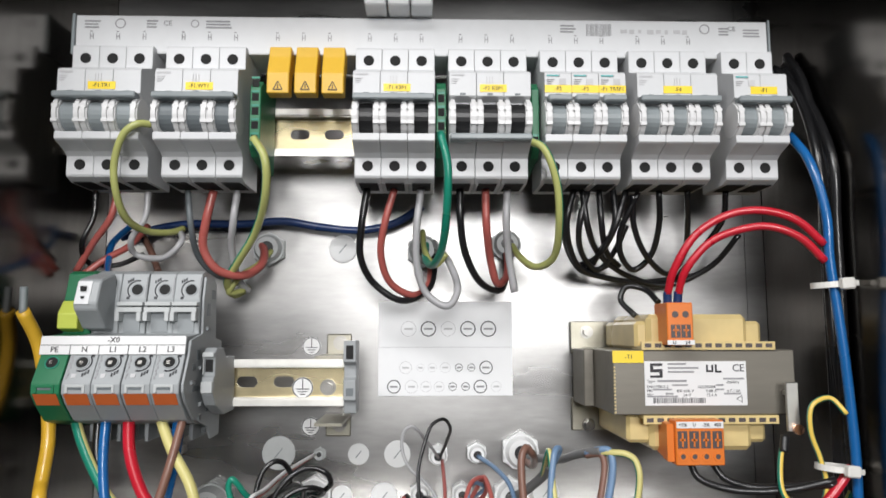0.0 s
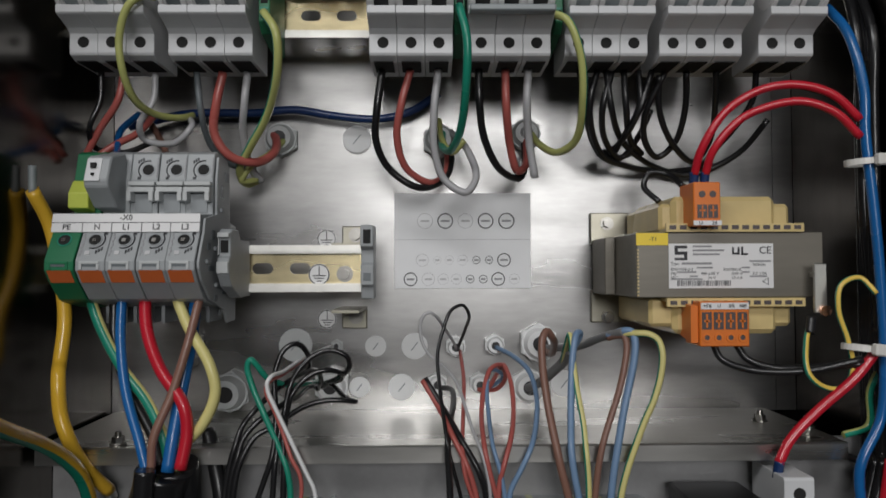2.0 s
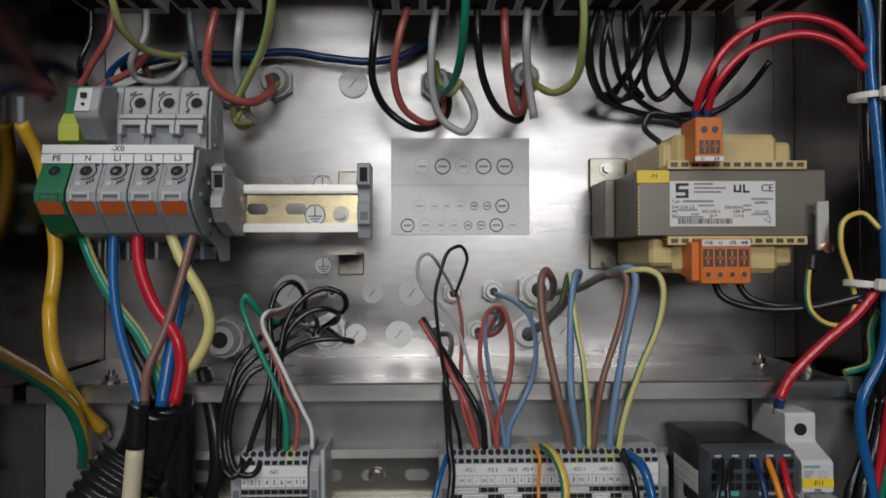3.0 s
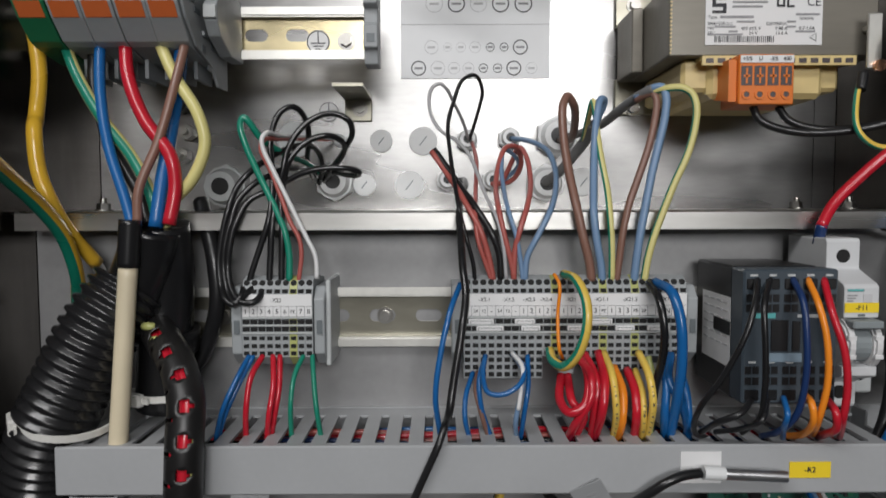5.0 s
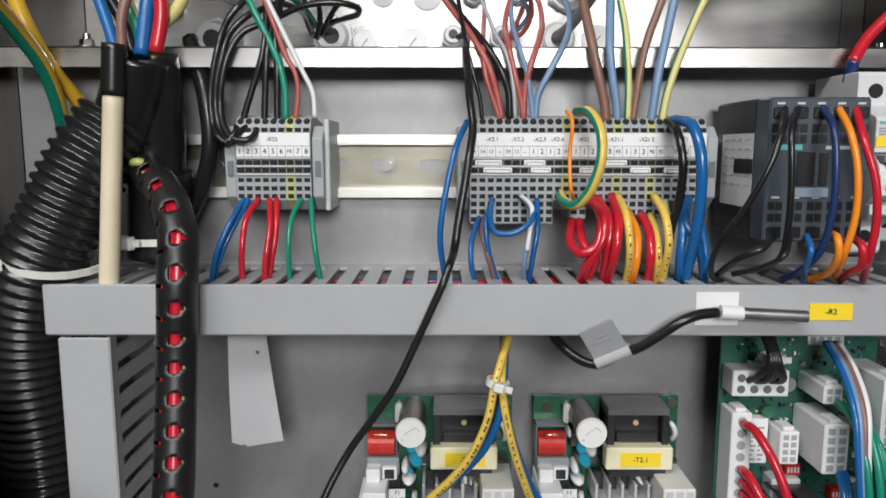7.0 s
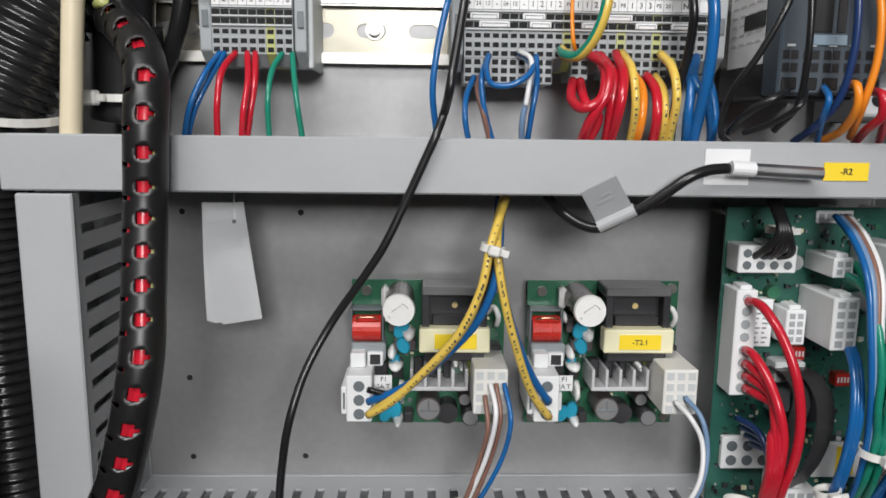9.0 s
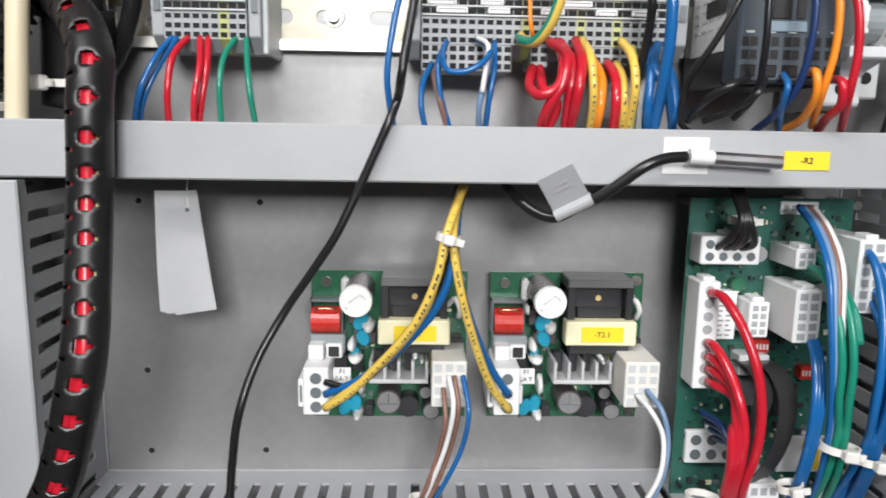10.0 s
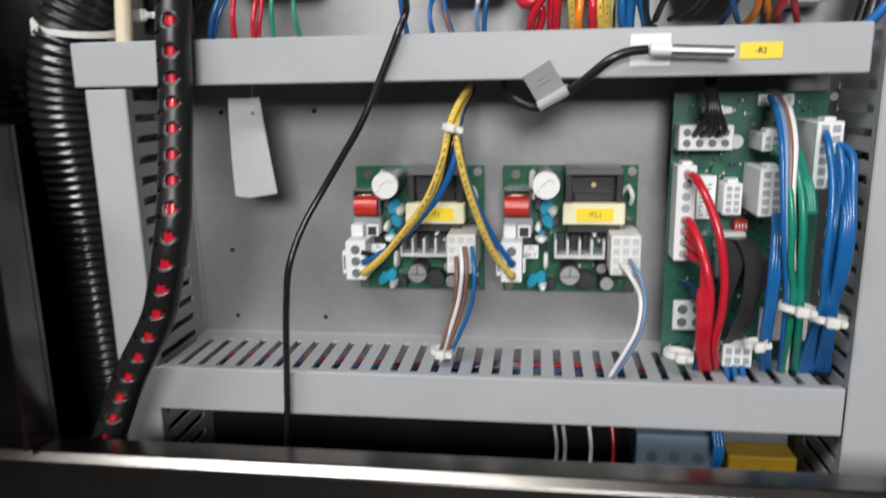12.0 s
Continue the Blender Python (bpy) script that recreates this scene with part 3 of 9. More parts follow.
# green earth terminals between the breakers
for x, zc, wide, n in ((-0.1255, 1.6030, 0.0070, 5), (-0.0025, 1.6030, 0.0065, 4), (0.0603, 1.6030, 0.0050, 1)):
    et = thing("earth_terminal", (x, RAIL_Y, zc), "green earth terminal block with spring clamps on the rail", "terminal block", "earth terminals")
    part("body", prism([(0.0, -0.030), (-0.040, -0.026), (-0.047, -0.020), (-0.047, 0.020), (-0.040, 0.026), (0.0, 0.030)], -wide / 2, wide / 2, bevel=0.0005), GREEN_BLOCK, et)
    for k in range(n):
        z = -0.0155 + 0.0095 * k
        part("clamp_hole", boxes((-wide * 0.32, wide * 0.32, -0.0474, -0.0470, z - 0.0026, z + 0.0026), bevel=0.0002), HOLE_SHADE, et)
        part("clamp_rim", boxes((-wide * 0.38, wide * 0.38, -0.0474, -0.0470, z + 0.0031, z + 0.0045)), W_GREEN, et)

# ---- supply terminals on the middle rail ----
XS = (-0.2289, -0.2116, -0.1950, -0.1780, -0.1616)
x0t = thing("supply_terminal_block", (-0.195, 0.489, 1.4277), "grey and green supply terminal block with orange strips", "terminal block")
PITCH = 0.0167
prof = [(0.012, -0.0250), (-0.030, -0.0235), (-0.052, -0.0195), (-0.057, -0.0177), (-0.068, -0.0077), (-0.0735, -0.0010), (-0.0735, 0.0045), (-0.0640, 0.0213), (-0.0620, 0.0310),
        (-0.0400, 0.0330), (-0.0400, 0.0543), (-0.0360, 0.0703), (-0.030, 0.0725), (-0.008, 0.0700), (-0.004, 0.0300)]


def on_face(mod, at, tilt, *rows):
    """Small features laid on a leaning face: name, bmesh, material."""
    for nm, bm, mat in rows:
        bm.transform(Matrix.Translation(at) @ Matrix.Rotation(radians(tilt), 4, "X"))
        part(nm, bm, mat, mod)


def arc_print(x, z, r, a0, a1):
    return sweep([(x + r * math.cos(a0 + (a1 - a0) * k / 8), -0.0002, z + r * math.sin(a0 + (a1 - a0) * k / 8)) for k in range(9)], 0.00042, 5, 0)


for i, x in enumerate(XS):
    dx = x + 0.195
    green = i == 0
    mod = part("terminal_body", prism(prof, dx - PITCH / 2 + 0.0002, dx + PITCH / 2 - 0.0002, bevel=0.0004), GREEN_BLOCK if green else TERMINAL, x0t, "green earth module" if green else "")
    low, up = (dx, -0.0669, 0.0163), (dx, -0.0385, 0.0602)
    # clamp wells: near-black discs on the face paint the depth's shade
    on_face(mod, low, -29.5, ("clamp_rim", ring((0, -0.0004, 0), "y", 0.0034, 0.0041, 0.0008, 22), TERMINAL_DARK if not green else W_GREEN), ("clamp_well", cylinder((0, -0.0003, 0), "y", 0.0035, 0.0008, 20), HOLE_SHADE),
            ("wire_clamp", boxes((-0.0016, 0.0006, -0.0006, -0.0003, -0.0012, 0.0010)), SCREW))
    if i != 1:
        on_face(mod, up, -14, ("clamp_rim", ring((0.002, -0.0004, 0), "y", 0.0034, 0.0041, 0.0008, 22), TERMINAL_DARK if not green else W_GREEN), ("clamp_well", cylinder((0.002, -0.0003, 0), "y", 0.0035, 0.0008, 20), HOLE_SHADE))
    if not green:
        on_face(mod, low, -29.5, ("open_arrow", arc_print(0, 0, 0.0056, -1.9, 0.7), INK), ("arrow_head", boxes((0.0042, 0.0062, -0.0004, -0.0001, 0.0034, 0.0052)), INK),
                ("print", boxes(*[(-0.0070 + 0.0006 * (k % 2), -0.0061 + 0.0006 * (k % 2), -0.0003, 0.0, -0.0105 + 0.0022 * k, -0.0090 + 0.0022 * k) for k in range(7)]), INK_GREY),
                ("open_print", boxes(*[(0.0018 + 0.0014 * k, 0.0027 + 0.0014 * k, -0.0003, 0.0, -0.0090 + 0.0010 * k, -0.0068 + 0.0010 * k) for k in range(3)]), INK),
                ("data_code", boxes((-0.0040, -0.0012, -0.0003, 0.0, -0.0098, -0.0072)), INK_PALE))
    if i >= 2:
        on_face(mod, up, -14, ("open_arrow", arc_print(0.002, 0, 0.0060, 1.4, 4.0), INK), ("arrow_head", boxes((-0.0040, -0.0022, -0.0004, -0.0001, -0.0062, -0.0046)), INK),
                ("print", boxes(*[(0.0070, 0.0077, -0.0003, 0.0, -0.0050 + 0.0023 * k, -0.0034 + 0.0023 * k) for k in range(6)]), INK_GREY),
                ("open_print", boxes(*[(-0.0046 + 0.0013 * k, -0.0037 + 0.0013 * k, -0.0003, 0.0, 0.0042 + 0.0008 * k, 0.0062 + 0.0008 * k) for k in range(3)]), INK))
        part("upper_bar", boxes((dx - 0.0079, dx + 0.0079, -0.0450, -0.0398, 0.0500, 0.0524), bevel=0.0003), TERMINAL_PALE, mod)
        part("upper_rib", boxes((dx - 0.0079, dx + 0.0079, -0.0462, -0.0398, 0.0460, 0.0490), (dx - 0.0079, dx - 0.0052, -0.0475, -0.0398, 0.0405, 0.0462), (dx + 0.0052, dx + 0.0079, -0.0475, -0.0398, 0.0405, 0.0462), bevel=0.0003), TERMINAL_PALE, mod)
        # darker patch between the ribs, painted shade of the recess there
        part("upper_gap", boxes((dx - 0.0050, dx + 0.0050, -0.0408, -0.0398, 0.0340, 0.0455)), TERMINAL_DARK, mod)
    pale = GREEN_BLOCK if green else TERMINAL_PALE
    part("test_slot", boxes((dx - 0.0060, dx + 0.0052, -0.0742, -0.0733, 0.0026, 0.0042), (dx - 0.0060, dx - 0.0044, -0.0742, -0.0733, -0.0006, 0.0026), (dx + 0.0036, dx + 0.0052, -0.0742, -0.0733, -0.0006, 0.0026), bevel=0.0002), pale, mod)
    part("test_slot_gap", boxes((dx - 0.0042, dx + 0.0034, -0.0738, -0.0734, 0.0012, 0.0024)), GREY_DARK, mod)
    part("marker_strip", prism([(-0.0732, -0.0016), (-0.0740, -0.0010), (-0.0684, -0.0078), (-0.0676, -0.0080)], dx - 0.0066, dx + 0.0066), ORANGE_STRIP, mod, "orange marker strip")
    if not green:
        part("foot_rib", boxes((dx - PITCH / 2 + 0.001, dx - PITCH / 2 + 0.003, -0.036, -0.006, -0.0330, -0.0225)), TERMINAL_DARK, mod)
        part("foot_rib", boxes((dx + 0.002, dx + 0.004, -0.032, -0.006, -0.0330, -0.0230)), TERMINAL_DARK, mod)
strip = part("marking_strip", prism([(-0.0646, 0.0208), (-0.0654, 0.0210), (-0.0632, 0.0316), (-0.0624, 0.0314)], -0.0425, 0.0415), LABEL, x0t, "white marking strip")
lean = lambda x, z: pose(x, -0.0656 + 0.0022 * (z - 0.0210) / 0.0106, z, -12, 0, 0)
text("marking_text", "-X0", 0.0047, lean(-0.0005, 0.0292), INK, strip, 0.0002)
for x, word in zip(XS, ("PE", "N", "L1", "L2", "L3")):
    text("marking_text", word, 0.0047, lean(x + 0.195, 0.0237), INK, strip, 0.0002)
lines_bm = boxes(*[(x + 0.195 - 0.0085, x + 0.195 - 0.0082, -0.0003, 0.0, -0.0053, -0.0002) for x in XS[1:]], (-0.0425, 0.0415, -0.0003, 0.0, -0.0002, 0.0001))
lines_bm.transform(Matrix.Translation((0, -0.0643, 0.0264)) @ Matrix.Rotation(radians(-12), 4, "X"))
part("cell_lines", lines_bm, INK, strip)
part("green_lug", prism([(-0.0405, 0.0340), (-0.0500, 0.0360), (-0.0500, 0.0450), (-0.0440, 0.0530), (-0.0405, 0.0530)], -0.0410, -0.0290, bevel=0.0005), GREEN_YELLOW, x0t, "yellow-green earth latch")
plug = part("bridge_plug", prism([(-0.036, 0.034), (-0.052, 0.036), (-0.064, 0.047), (-0.065, 0.051), (-0.060, 0.0640), (-0.058, 0.0655), (-0.040, 0.0700)], -0.0250, -0.0110, bevel=0.0008), TERMINAL, x0t, "grey plugged tap-off")
part("plug_face", prism([(-0.0644, 0.0500), (-0.0656, 0.0503), (-0.0606, 0.0640), (-0.0596, 0.0640)], -0.0242, -0.0158), BREAKER, plug)
part("plug_slot", boxes((-0.0215, -0.0185, -0.0640, -0.0622, 0.0580, 0.0610), (-0.0205, -0.0190, -0.0654, -0.0640, 0.0535, 0.0550)), HOLE_SHADE, plug)
part("end_plate", prism([(0.004, -0.0340), (-0.014, -0.0345), (-0.022, -0.0260), (-0.050, -0.0185), (-0.066, -0.0070), (-0.0715, 0.0), (-0.0715, 0.0040), (-0.0625, 0.0205), (-0.0600, 0.0290), (-0.0380, 0.0330), (-0.0380, 0.0540), (-0.0345, 0.0685), (-0.012, 0.0660), (-0.010, 0.0300), (0.004, 0.0280)], 0.0420, 0.0436, bevel=0.0003), TERMINAL, x0t)
# dark grey patches paint the shade of recesses in the end plate
for y, z, a, c in ((-0.054, 0.013, 0.003, 0.002), (-0.046, 0.020, 0.003, 0.003), (-0.050, 0.000, 0.005, 0.0016), (-0.040, -0.018, 0.003, 0.002), (-0.030, -0.027, 0.004, 0.0015), (-0.028, 0.048, 0.003, 0.004), (-0.030, 0.016, 0.002, 0.006), (-0.018, 0.058, 0.004, 0.003), (-0.036, 0.006, 0.0015, 0.005), (-0.022, -0.014, 0.005, 0.002)):
    part("end_recess", boxes((0.0435, 0.0440, y - a, y + a, z - c, z + c), bevel=0.0002), GREY_DARK, x0t)
for y, z in ((-0.058, 0.004), (-0.042, 0.012), (-0.030, 0.036), (-0.040, -0.010)):
    part("end_latch", boxes((0.0436, 0.0452, y - 0.0030, y + 0.0030, z - 0.0012, z + 0.0012), bevel=0.0003), TERMINAL_DARK, x0t)
stop = thing("end_bracket", (-0.1452, 0.489, 1.4277), "grey screwless end bracket on the rail", "bracket", "end brackets")
part("bracket_body", prism([(0.004, -0.0180), (-0.020, -0.0185), (-0.040, -0.0110), (-0.0465, -0.0040), (-0.0465, 0.0060), (-0.0440, 0.0075), (-0.0440, 0.0215), (-0.0400, 0.0240), (-0.026, 0.0240), (-0.020, 0.0180), (0.002, 0.0180)], -0.0036, 0.0036, bevel=0.0005), TERMINAL, stop)
part("release_slot", boxes((-0.0022, 0.0024, -0.0445, -0.0439, 0.0095, 0.0170)), HOLE_SHADE, stop)
part("bracket_rim", boxes((-0.0034, 0.0034, -0.0475, -0.0438, 0.0186, 0.0215), (-0.0034, -0.0026, -0.0462, -0.0438, 0.0080, 0.0186), (-0.0034, 0.0034, -0.0490, -0.0462, -0.0030, 0.0040), bevel=0.0003), TERMINAL_PALE, stop)
stop2 = thing("end_bracket", (-0.0625, 0.489, 1.4277), "dark grey end bracket closing the rail", "bracket", "end brackets")
part("bracket_body", prism([(0.010, -0.020), (-0.006, -0.020), (-0.008, -0.012), (-0.012, -0.011), (-0.012, 0.002), (-0.008, 0.004), (-0.008, 0.012), (-0.014, 0.014), (-0.014, 0.028), (0.010, 0.028)], -0.0042, 0.0042, bevel=0.0006), TERMINAL, stop2)
part("release_slot", boxes((-0.0024, 0.0024, -0.0145, -0.0139, 0.016, 0.025)), HOLE_SHADE, stop2)
part("release_slot", boxes((-0.0024, 0.0024, -0.0124, -0.0119, -0.008, -0.003)), GREY_DARK, stop2)

# feet that hold the middle rail off the plate
for zc, s in ((1.4520, 1), (1.3905, -1)):
    ft = thing("standoff_bracket", (-0.079, BACK, zc), "folded steel rail foot screwed to the plate", "bracket", "rail feet")
    part("foot_tab", boxes((-0.0095, 0.0095, -0.0025, -0.0002, -0.008, 0.008), bevel=0.0008), PALE_ZINC, ft)
    part("foot_web", boxes((-0.0095, 0.0095, -0.062, -0.0027, -s * 0.008 - 0.0010, -s * 0.008 + 0.0010)), PALE_ZINC, ft)
    part("washer", cylinder((0.001, -0.0036, 0.001), "y", 0.0055, 0.0011, 20), SCREW, ft)
    part("hex_bolt", cylinder((0.001, -0.0070, 0.001), "y", 0.0038, 0.0034, 6), SCREW, ft)
rb = thing("rail_bolt", (-0.079, 0.4960, 1.4240), "zinc hex bolt with washer on the rail", "bolt", "bolts")
part("washer", cylinder((0, -0.0012, 0), "y", 0.0055, 0.0011, 20), SCREW, rb)
part("hex_head", cylinder((0, -0.0050, 0), "y", 0.0036, 0.0038, 6), SCREW, rb)
rn = thing("rail_bolt", (-0.0548, 0.4755, 1.2583), "zinc pan-head bolt with washer on the lower rail", "bolt", "bolts")
part("washer", cylinder((0, -0.0018, 0), "y", 0.0050, 0.0011, 20), SCREW, rn)
part("hex_head", cylinder((0, -0.0052, 0), "y", 0.0030, 0.0034, 12), SCREW, rn)
copy_thing(rn, pose(-0.1500, 0.4755, 1.2583))


def earth_sign(x, y, z, r=0.0072):
    e = thing("earth_sign", (x, y, z), "round white earth symbol sticker", "sticker", "earth stickers")
    part("disc", cylinder((0, -0.0003, 0), "y", r, 0.0002, 28), LABEL, e)
    part("rim", ring((0, -0.0005, 0), "y", r * 0.88, r * 0.97, 0.0002, 28), INK, e)
    bars("symbol", [(-0.0003, 0.0003, -0.0005, r * 0.8), (-r * 0.62, r * 0.62, -0.0011, -0.0005), (-r * 0.45, r * 0.45, -0.0029, -0.0023), (-r * 0.25, r * 0.25, -0.0047, -0.0041)], -0.0003, INK, e)
    return e


earth_sign(-0.1006, BACK, 1.4503)
earth_sign(-0.1001, BACK, 1.3895)
earth_sign(-0.0962, 0.4953, 1.4237)
earth_sign(-0.1385, 0.4756, 1.2590, 0.0062)
earth_sign(-0.2250, LOW, 1.2680, 0.0075)

# ---- transformer ----
tr = thing("transformer", (0.166, BACK, 1.4290), "control transformer with amber bobbin and brown laminated core", "transformer")
TX = lambda x: x - 0.166
core = part("core", boxes((TX(0.1085), TX(0.2275), -0.0970, -0.0060, -0.0207, 0.0207), bevel=0.0007), CORE, tr)
part("core_side", boxes((TX(0.1010), TX(0.1083), -0.0450, -0.0060, -0.0205, 0.0200), bevel=0.0007), CORE, tr)
for z0, z1 in ((0.0160, 0.0405), (-0.0425, -0.0180)):
    foot = part("mounting_foot", boxes((TX(0.1000), TX(0.1300), -0.0045, -0.0004, z0, z1), bevel=0.0006), PALE_ZINC, tr, "zinc mounting foot with screw")
    zc = (z0 + z1) / 2 + (0.004 if z0 > 0 else -0.008)
    part("washer", cylinder((TX(0.1125), -0.0058, zc), "y", 0.0050, 0.0012, 20), SCREW, foot)
    part("bolt", cylinder((TX(0.1125), -0.0095, zc), "y", 0.0034, 0.0040, 6), SCREW, foot)
for s in (1, -1):
    z = lambda a, b: (a, b) if s > 0 else (-b, -a)
    part("bobbin", boxes((TX(0.1260 if s > 0 else 0.1190), TX(0.2110), -0.088, -0.010, *z(0.0209, 0.0395)), bevel=0.0022), AMBER, tr, "amber resin coil former")
    part("bobbin_core", boxes((TX(0.1330), TX(0.2000), -0.092, -0.006, *z(0.0209, 0.0440)), bevel=0.0030), AMBER, tr)
    comb = part("terminal_comb", boxes((TX(0.1270), TX(0.2145), -0.0990, -0.0780, *z(0.0209, 0.0232)), (TX(0.1270), TX(0.2145), -0.0990, -0.0970, *z(0.0232, 0.0262))), AMBER, tr)
    for k in range(13):
        x = TX(0.1290 + 0.0066 * k)
        if x < TX(0.2130):
            part("comb_gap", boxes((x, x + 0.0042, -0.0994, -0.0990, *z(0.0224, 0.0250))), CAP_SLEEVE, comb)
ot = part("output_connector", boxes((TX(0.1405), TX(0.1572), -0.1100, -0.0850, 0.0240, 0.0510), bevel=0.0006), ORANGE, tr, "orange plug with two clamps")
for k in range(2):
    x = TX(0.1458 + 0.0066 * k)
    # openings are dark brown patches that paint the shade within
    part("clamp_opening", boxes((x - 0.0030, x + 0.0030, -0.1103, -0.1099, 0.0288, 0.0370)), CAP_SLEEVE, ot)
    part("spring", boxes((x - 0.0004, x + 0.0004, -0.1106, -0.1102, 0.0295, 0.0365), (x - 0.0018, x + 0.0018, -0.1106, -0.1102, 0.0330, 0.0340)), ORANGE, ot)
    part("entry", cylinder((x, -0.1103, 0.0435), "y", 0.0021, 0.0006, 14), CAP_SLEEVE, ot)
pl = part("print_strip", boxes((TX(0.1402), TX(0.1575), -0.1106, -0.1101, 0.0243, 0.0272)), LABEL, ot)
text("print_text", "U", 0.0032, pose(TX(0.1446), -0.1108, 0.0257), INK, pl)
text("print_text", "24", 0.0032, pose(TX(0.1530), -0.1108, 0.0257), INK, pl)
ib = part("input_connector", boxes((TX(0.1430), TX(0.1735), -0.1110, -0.0850, -0.0500, -0.0225), bevel=0.0006), ORANGE, tr, "orange plug with four clamps")
part("wedge", prism([(-0.1080, -0.0480), (-0.1080, -0.0250), (-0.085, -0.0235), (-0.085, -0.0440)], TX(0.1385), TX(0.1429)), ORANGE, ib)
for k in range(4):
    x = TX(0.1472 + 0.0073 * k)
    part("clamp_opening", boxes((x - 0.0030, x + 0.0030, -0.1113, -0.1109, -0.0395, -0.0290)), CAP_SLEEVE, ib)
    part("spring", boxes((x - 0.0005, x + 0.0005, -0.1116, -0.1112, -0.0385, -0.0300), (x - 0.0018, x + 0.0018, -0.1116, -0.1112, -0.0350, -0.0338)), ORANGE, ib)
    part("entry", ring((x, -0.1116, -0.0445), "y", 0.0016, 0.0028, 0.0007, 16), ORANGE, ib)
    part("entry_hole", cylinder((x, -0.1113, -0.0445), "y", 0.0016, 0.0006, 12), CAP_SLEEVE, ib)
pl = part("print_strip", boxes((TX(0.1436), TX(0.1730), -0.1116, -0.1111, -0.0272, -0.0232)), LABEL, ib)
for x, word in zip((0.1474, 0.1546, 0.1620, 0.1692), ("+5%", "U", "-5%", "400")):
    text("print_text", word, 0.0030, pose(TX(x), -0.1118, -0.0252), INK, pl)
pl = part("device_label", boxes((TX(0.1083), TX(0.1285), -0.0976, -0.0971, 0.0125, 0.0203)), YELLOW_LABEL, tr, "yellow printed device label")
text("label_text", "-T1", 0.0036, pose(TX(0.1190), -0.0977, 0.0163), INK, pl)
rp = part("rating_plate", boxes((TX(0.1288), TX(0.1952), -0.0976, -0.0971, -0.0147, 0.0135)), LABEL, tr, "white printed rating plate")
logo = [(TX(0.1325), TX(0.1405), 0.0065, 0.0085), (TX(0.1325), TX(0.1345), 0.0085, 0.0105), (TX(0.1325), TX(0.1405), 0.0105, 0.0122), (TX(0.1385), TX(0.1405), 0.0045, 0.0065), (TX(0.1325), TX(0.1405), 0.0030, 0.0045)]
bars("maker_mark", logo, -0.0976, INK, rp)
bars("small_print", [(TX(0.1440), TX(0.1440 + a), z, z + 0.0011) for a, z in ((0.012, 0.0112), (0.020, 0.0087), (0.017, 0.0062))], -0.0976, INK_GREY, rp)
for a, b, word, size in ((0.1300, 0.0008, "Type", 0.0026), (0.1300, -0.0028, "EN61558-2-2", 0.0026), (0.1300, -0.0055, "PRI", 0.0026), (0.1300, -0.0082, "SEC", 0.0026), (0.1490, -0.0055, "400 ±5% V", 0.0026), (0.1535, -0.0082, "24 V", 0.0026), (0.1685, -0.0055, "0.88 A", 0.0026), (0.1685, -0.0082, "13.4 A", 0.0026), (0.1820, -0.0055, "0.7-1.0A", 0.0026), (0.1630, -0.0030, "320/780VA", 0.0026), (0.1820, 0.0000, "50/60Hz", 0.0024)):
    text("plate_text", word, size, pose(TX(a), -0.0977, b), INK, rp, 0.0001, "LEFT")
bars("small_print", [(TX(0.1370), TX(0.1560), 0.0003, 0.0016)], -0.0976, INK_GREY, rp)
bars("small_print", [(TX(0.1800), TX(0.1935), 0.0018, 0.0029)], -0.0976, INK_GREY, rp)
bars("small_print", [(TX(x0), TX(x0 + w), z, z + 0.0010) for x0, w, z in ((0.1465, 0.0100, -0.0022), (0.1340, 0.0120, -0.0050), (0.1420, 0.0050, -0.0077), (0.1750, 0.0050, -0.0022), (0.1750, 0.0050, -0.0050), (0.1800, 0.0110, -0.0077), (0.1300, 0.0200, -0.0094))], -0.0976, INK_GREY, rp)
text("plate_text", "CE", 0.0066, pose(TX(0.1900), -0.0977, 0.0090), INK, rp)
bars("approval_mark", [(TX(0.1690), TX(0.1702), 0.0065, 0.0112), (TX(0.1702), TX(0.1732), 0.0065, 0.0077), (TX(0.1725), TX(0.1737), 0.0065, 0.0112), (TX(0.1748), TX(0.1790), 0.0062, 0.0074), (TX(0.1748), TX(0.1760), 0.0062, 0.0115)], -0.0976, INK, rp)
random.seed(7)
bars("barcode", [(TX(0.1340 + 0.00115 * k), TX(0.1340 + 0.00115 * k + random.choice((0.0004, 0.0007))), -0.0132, -0.0098) for k in range(30)], -0.0976, INK, rp)
part("warning_sign", ring((TX(0.1905), -0.0979, -0.0105), "y", 0.0022, 0.0027, 0.0003, 3), INK, rp)
bars("lamination_edge", [(TX(0.1088), TX(0.1100), -0.0195 + 0.0022 * k, -0.0185 + 0.0022 * k) for k in range(14)], -0.0971, AMBER, tr)
lug = part("earth_lug", boxes((TX(0.2155), TX(0.2235), -0.108, -0.1060, -0.0300, 0.0005), (TX(0.2180), TX(0.2215), -0.1060, -0.0972, -0.0080, -0.0050), bevel=0.0005), BRIGHT_ZINC, tr, "zinc earth lug with copper screw")
part("screw", cylinder((TX(0.2215), -0.1105, -0.0285), "y", 0.0033, 0.0025, 14), COPPER, lug)

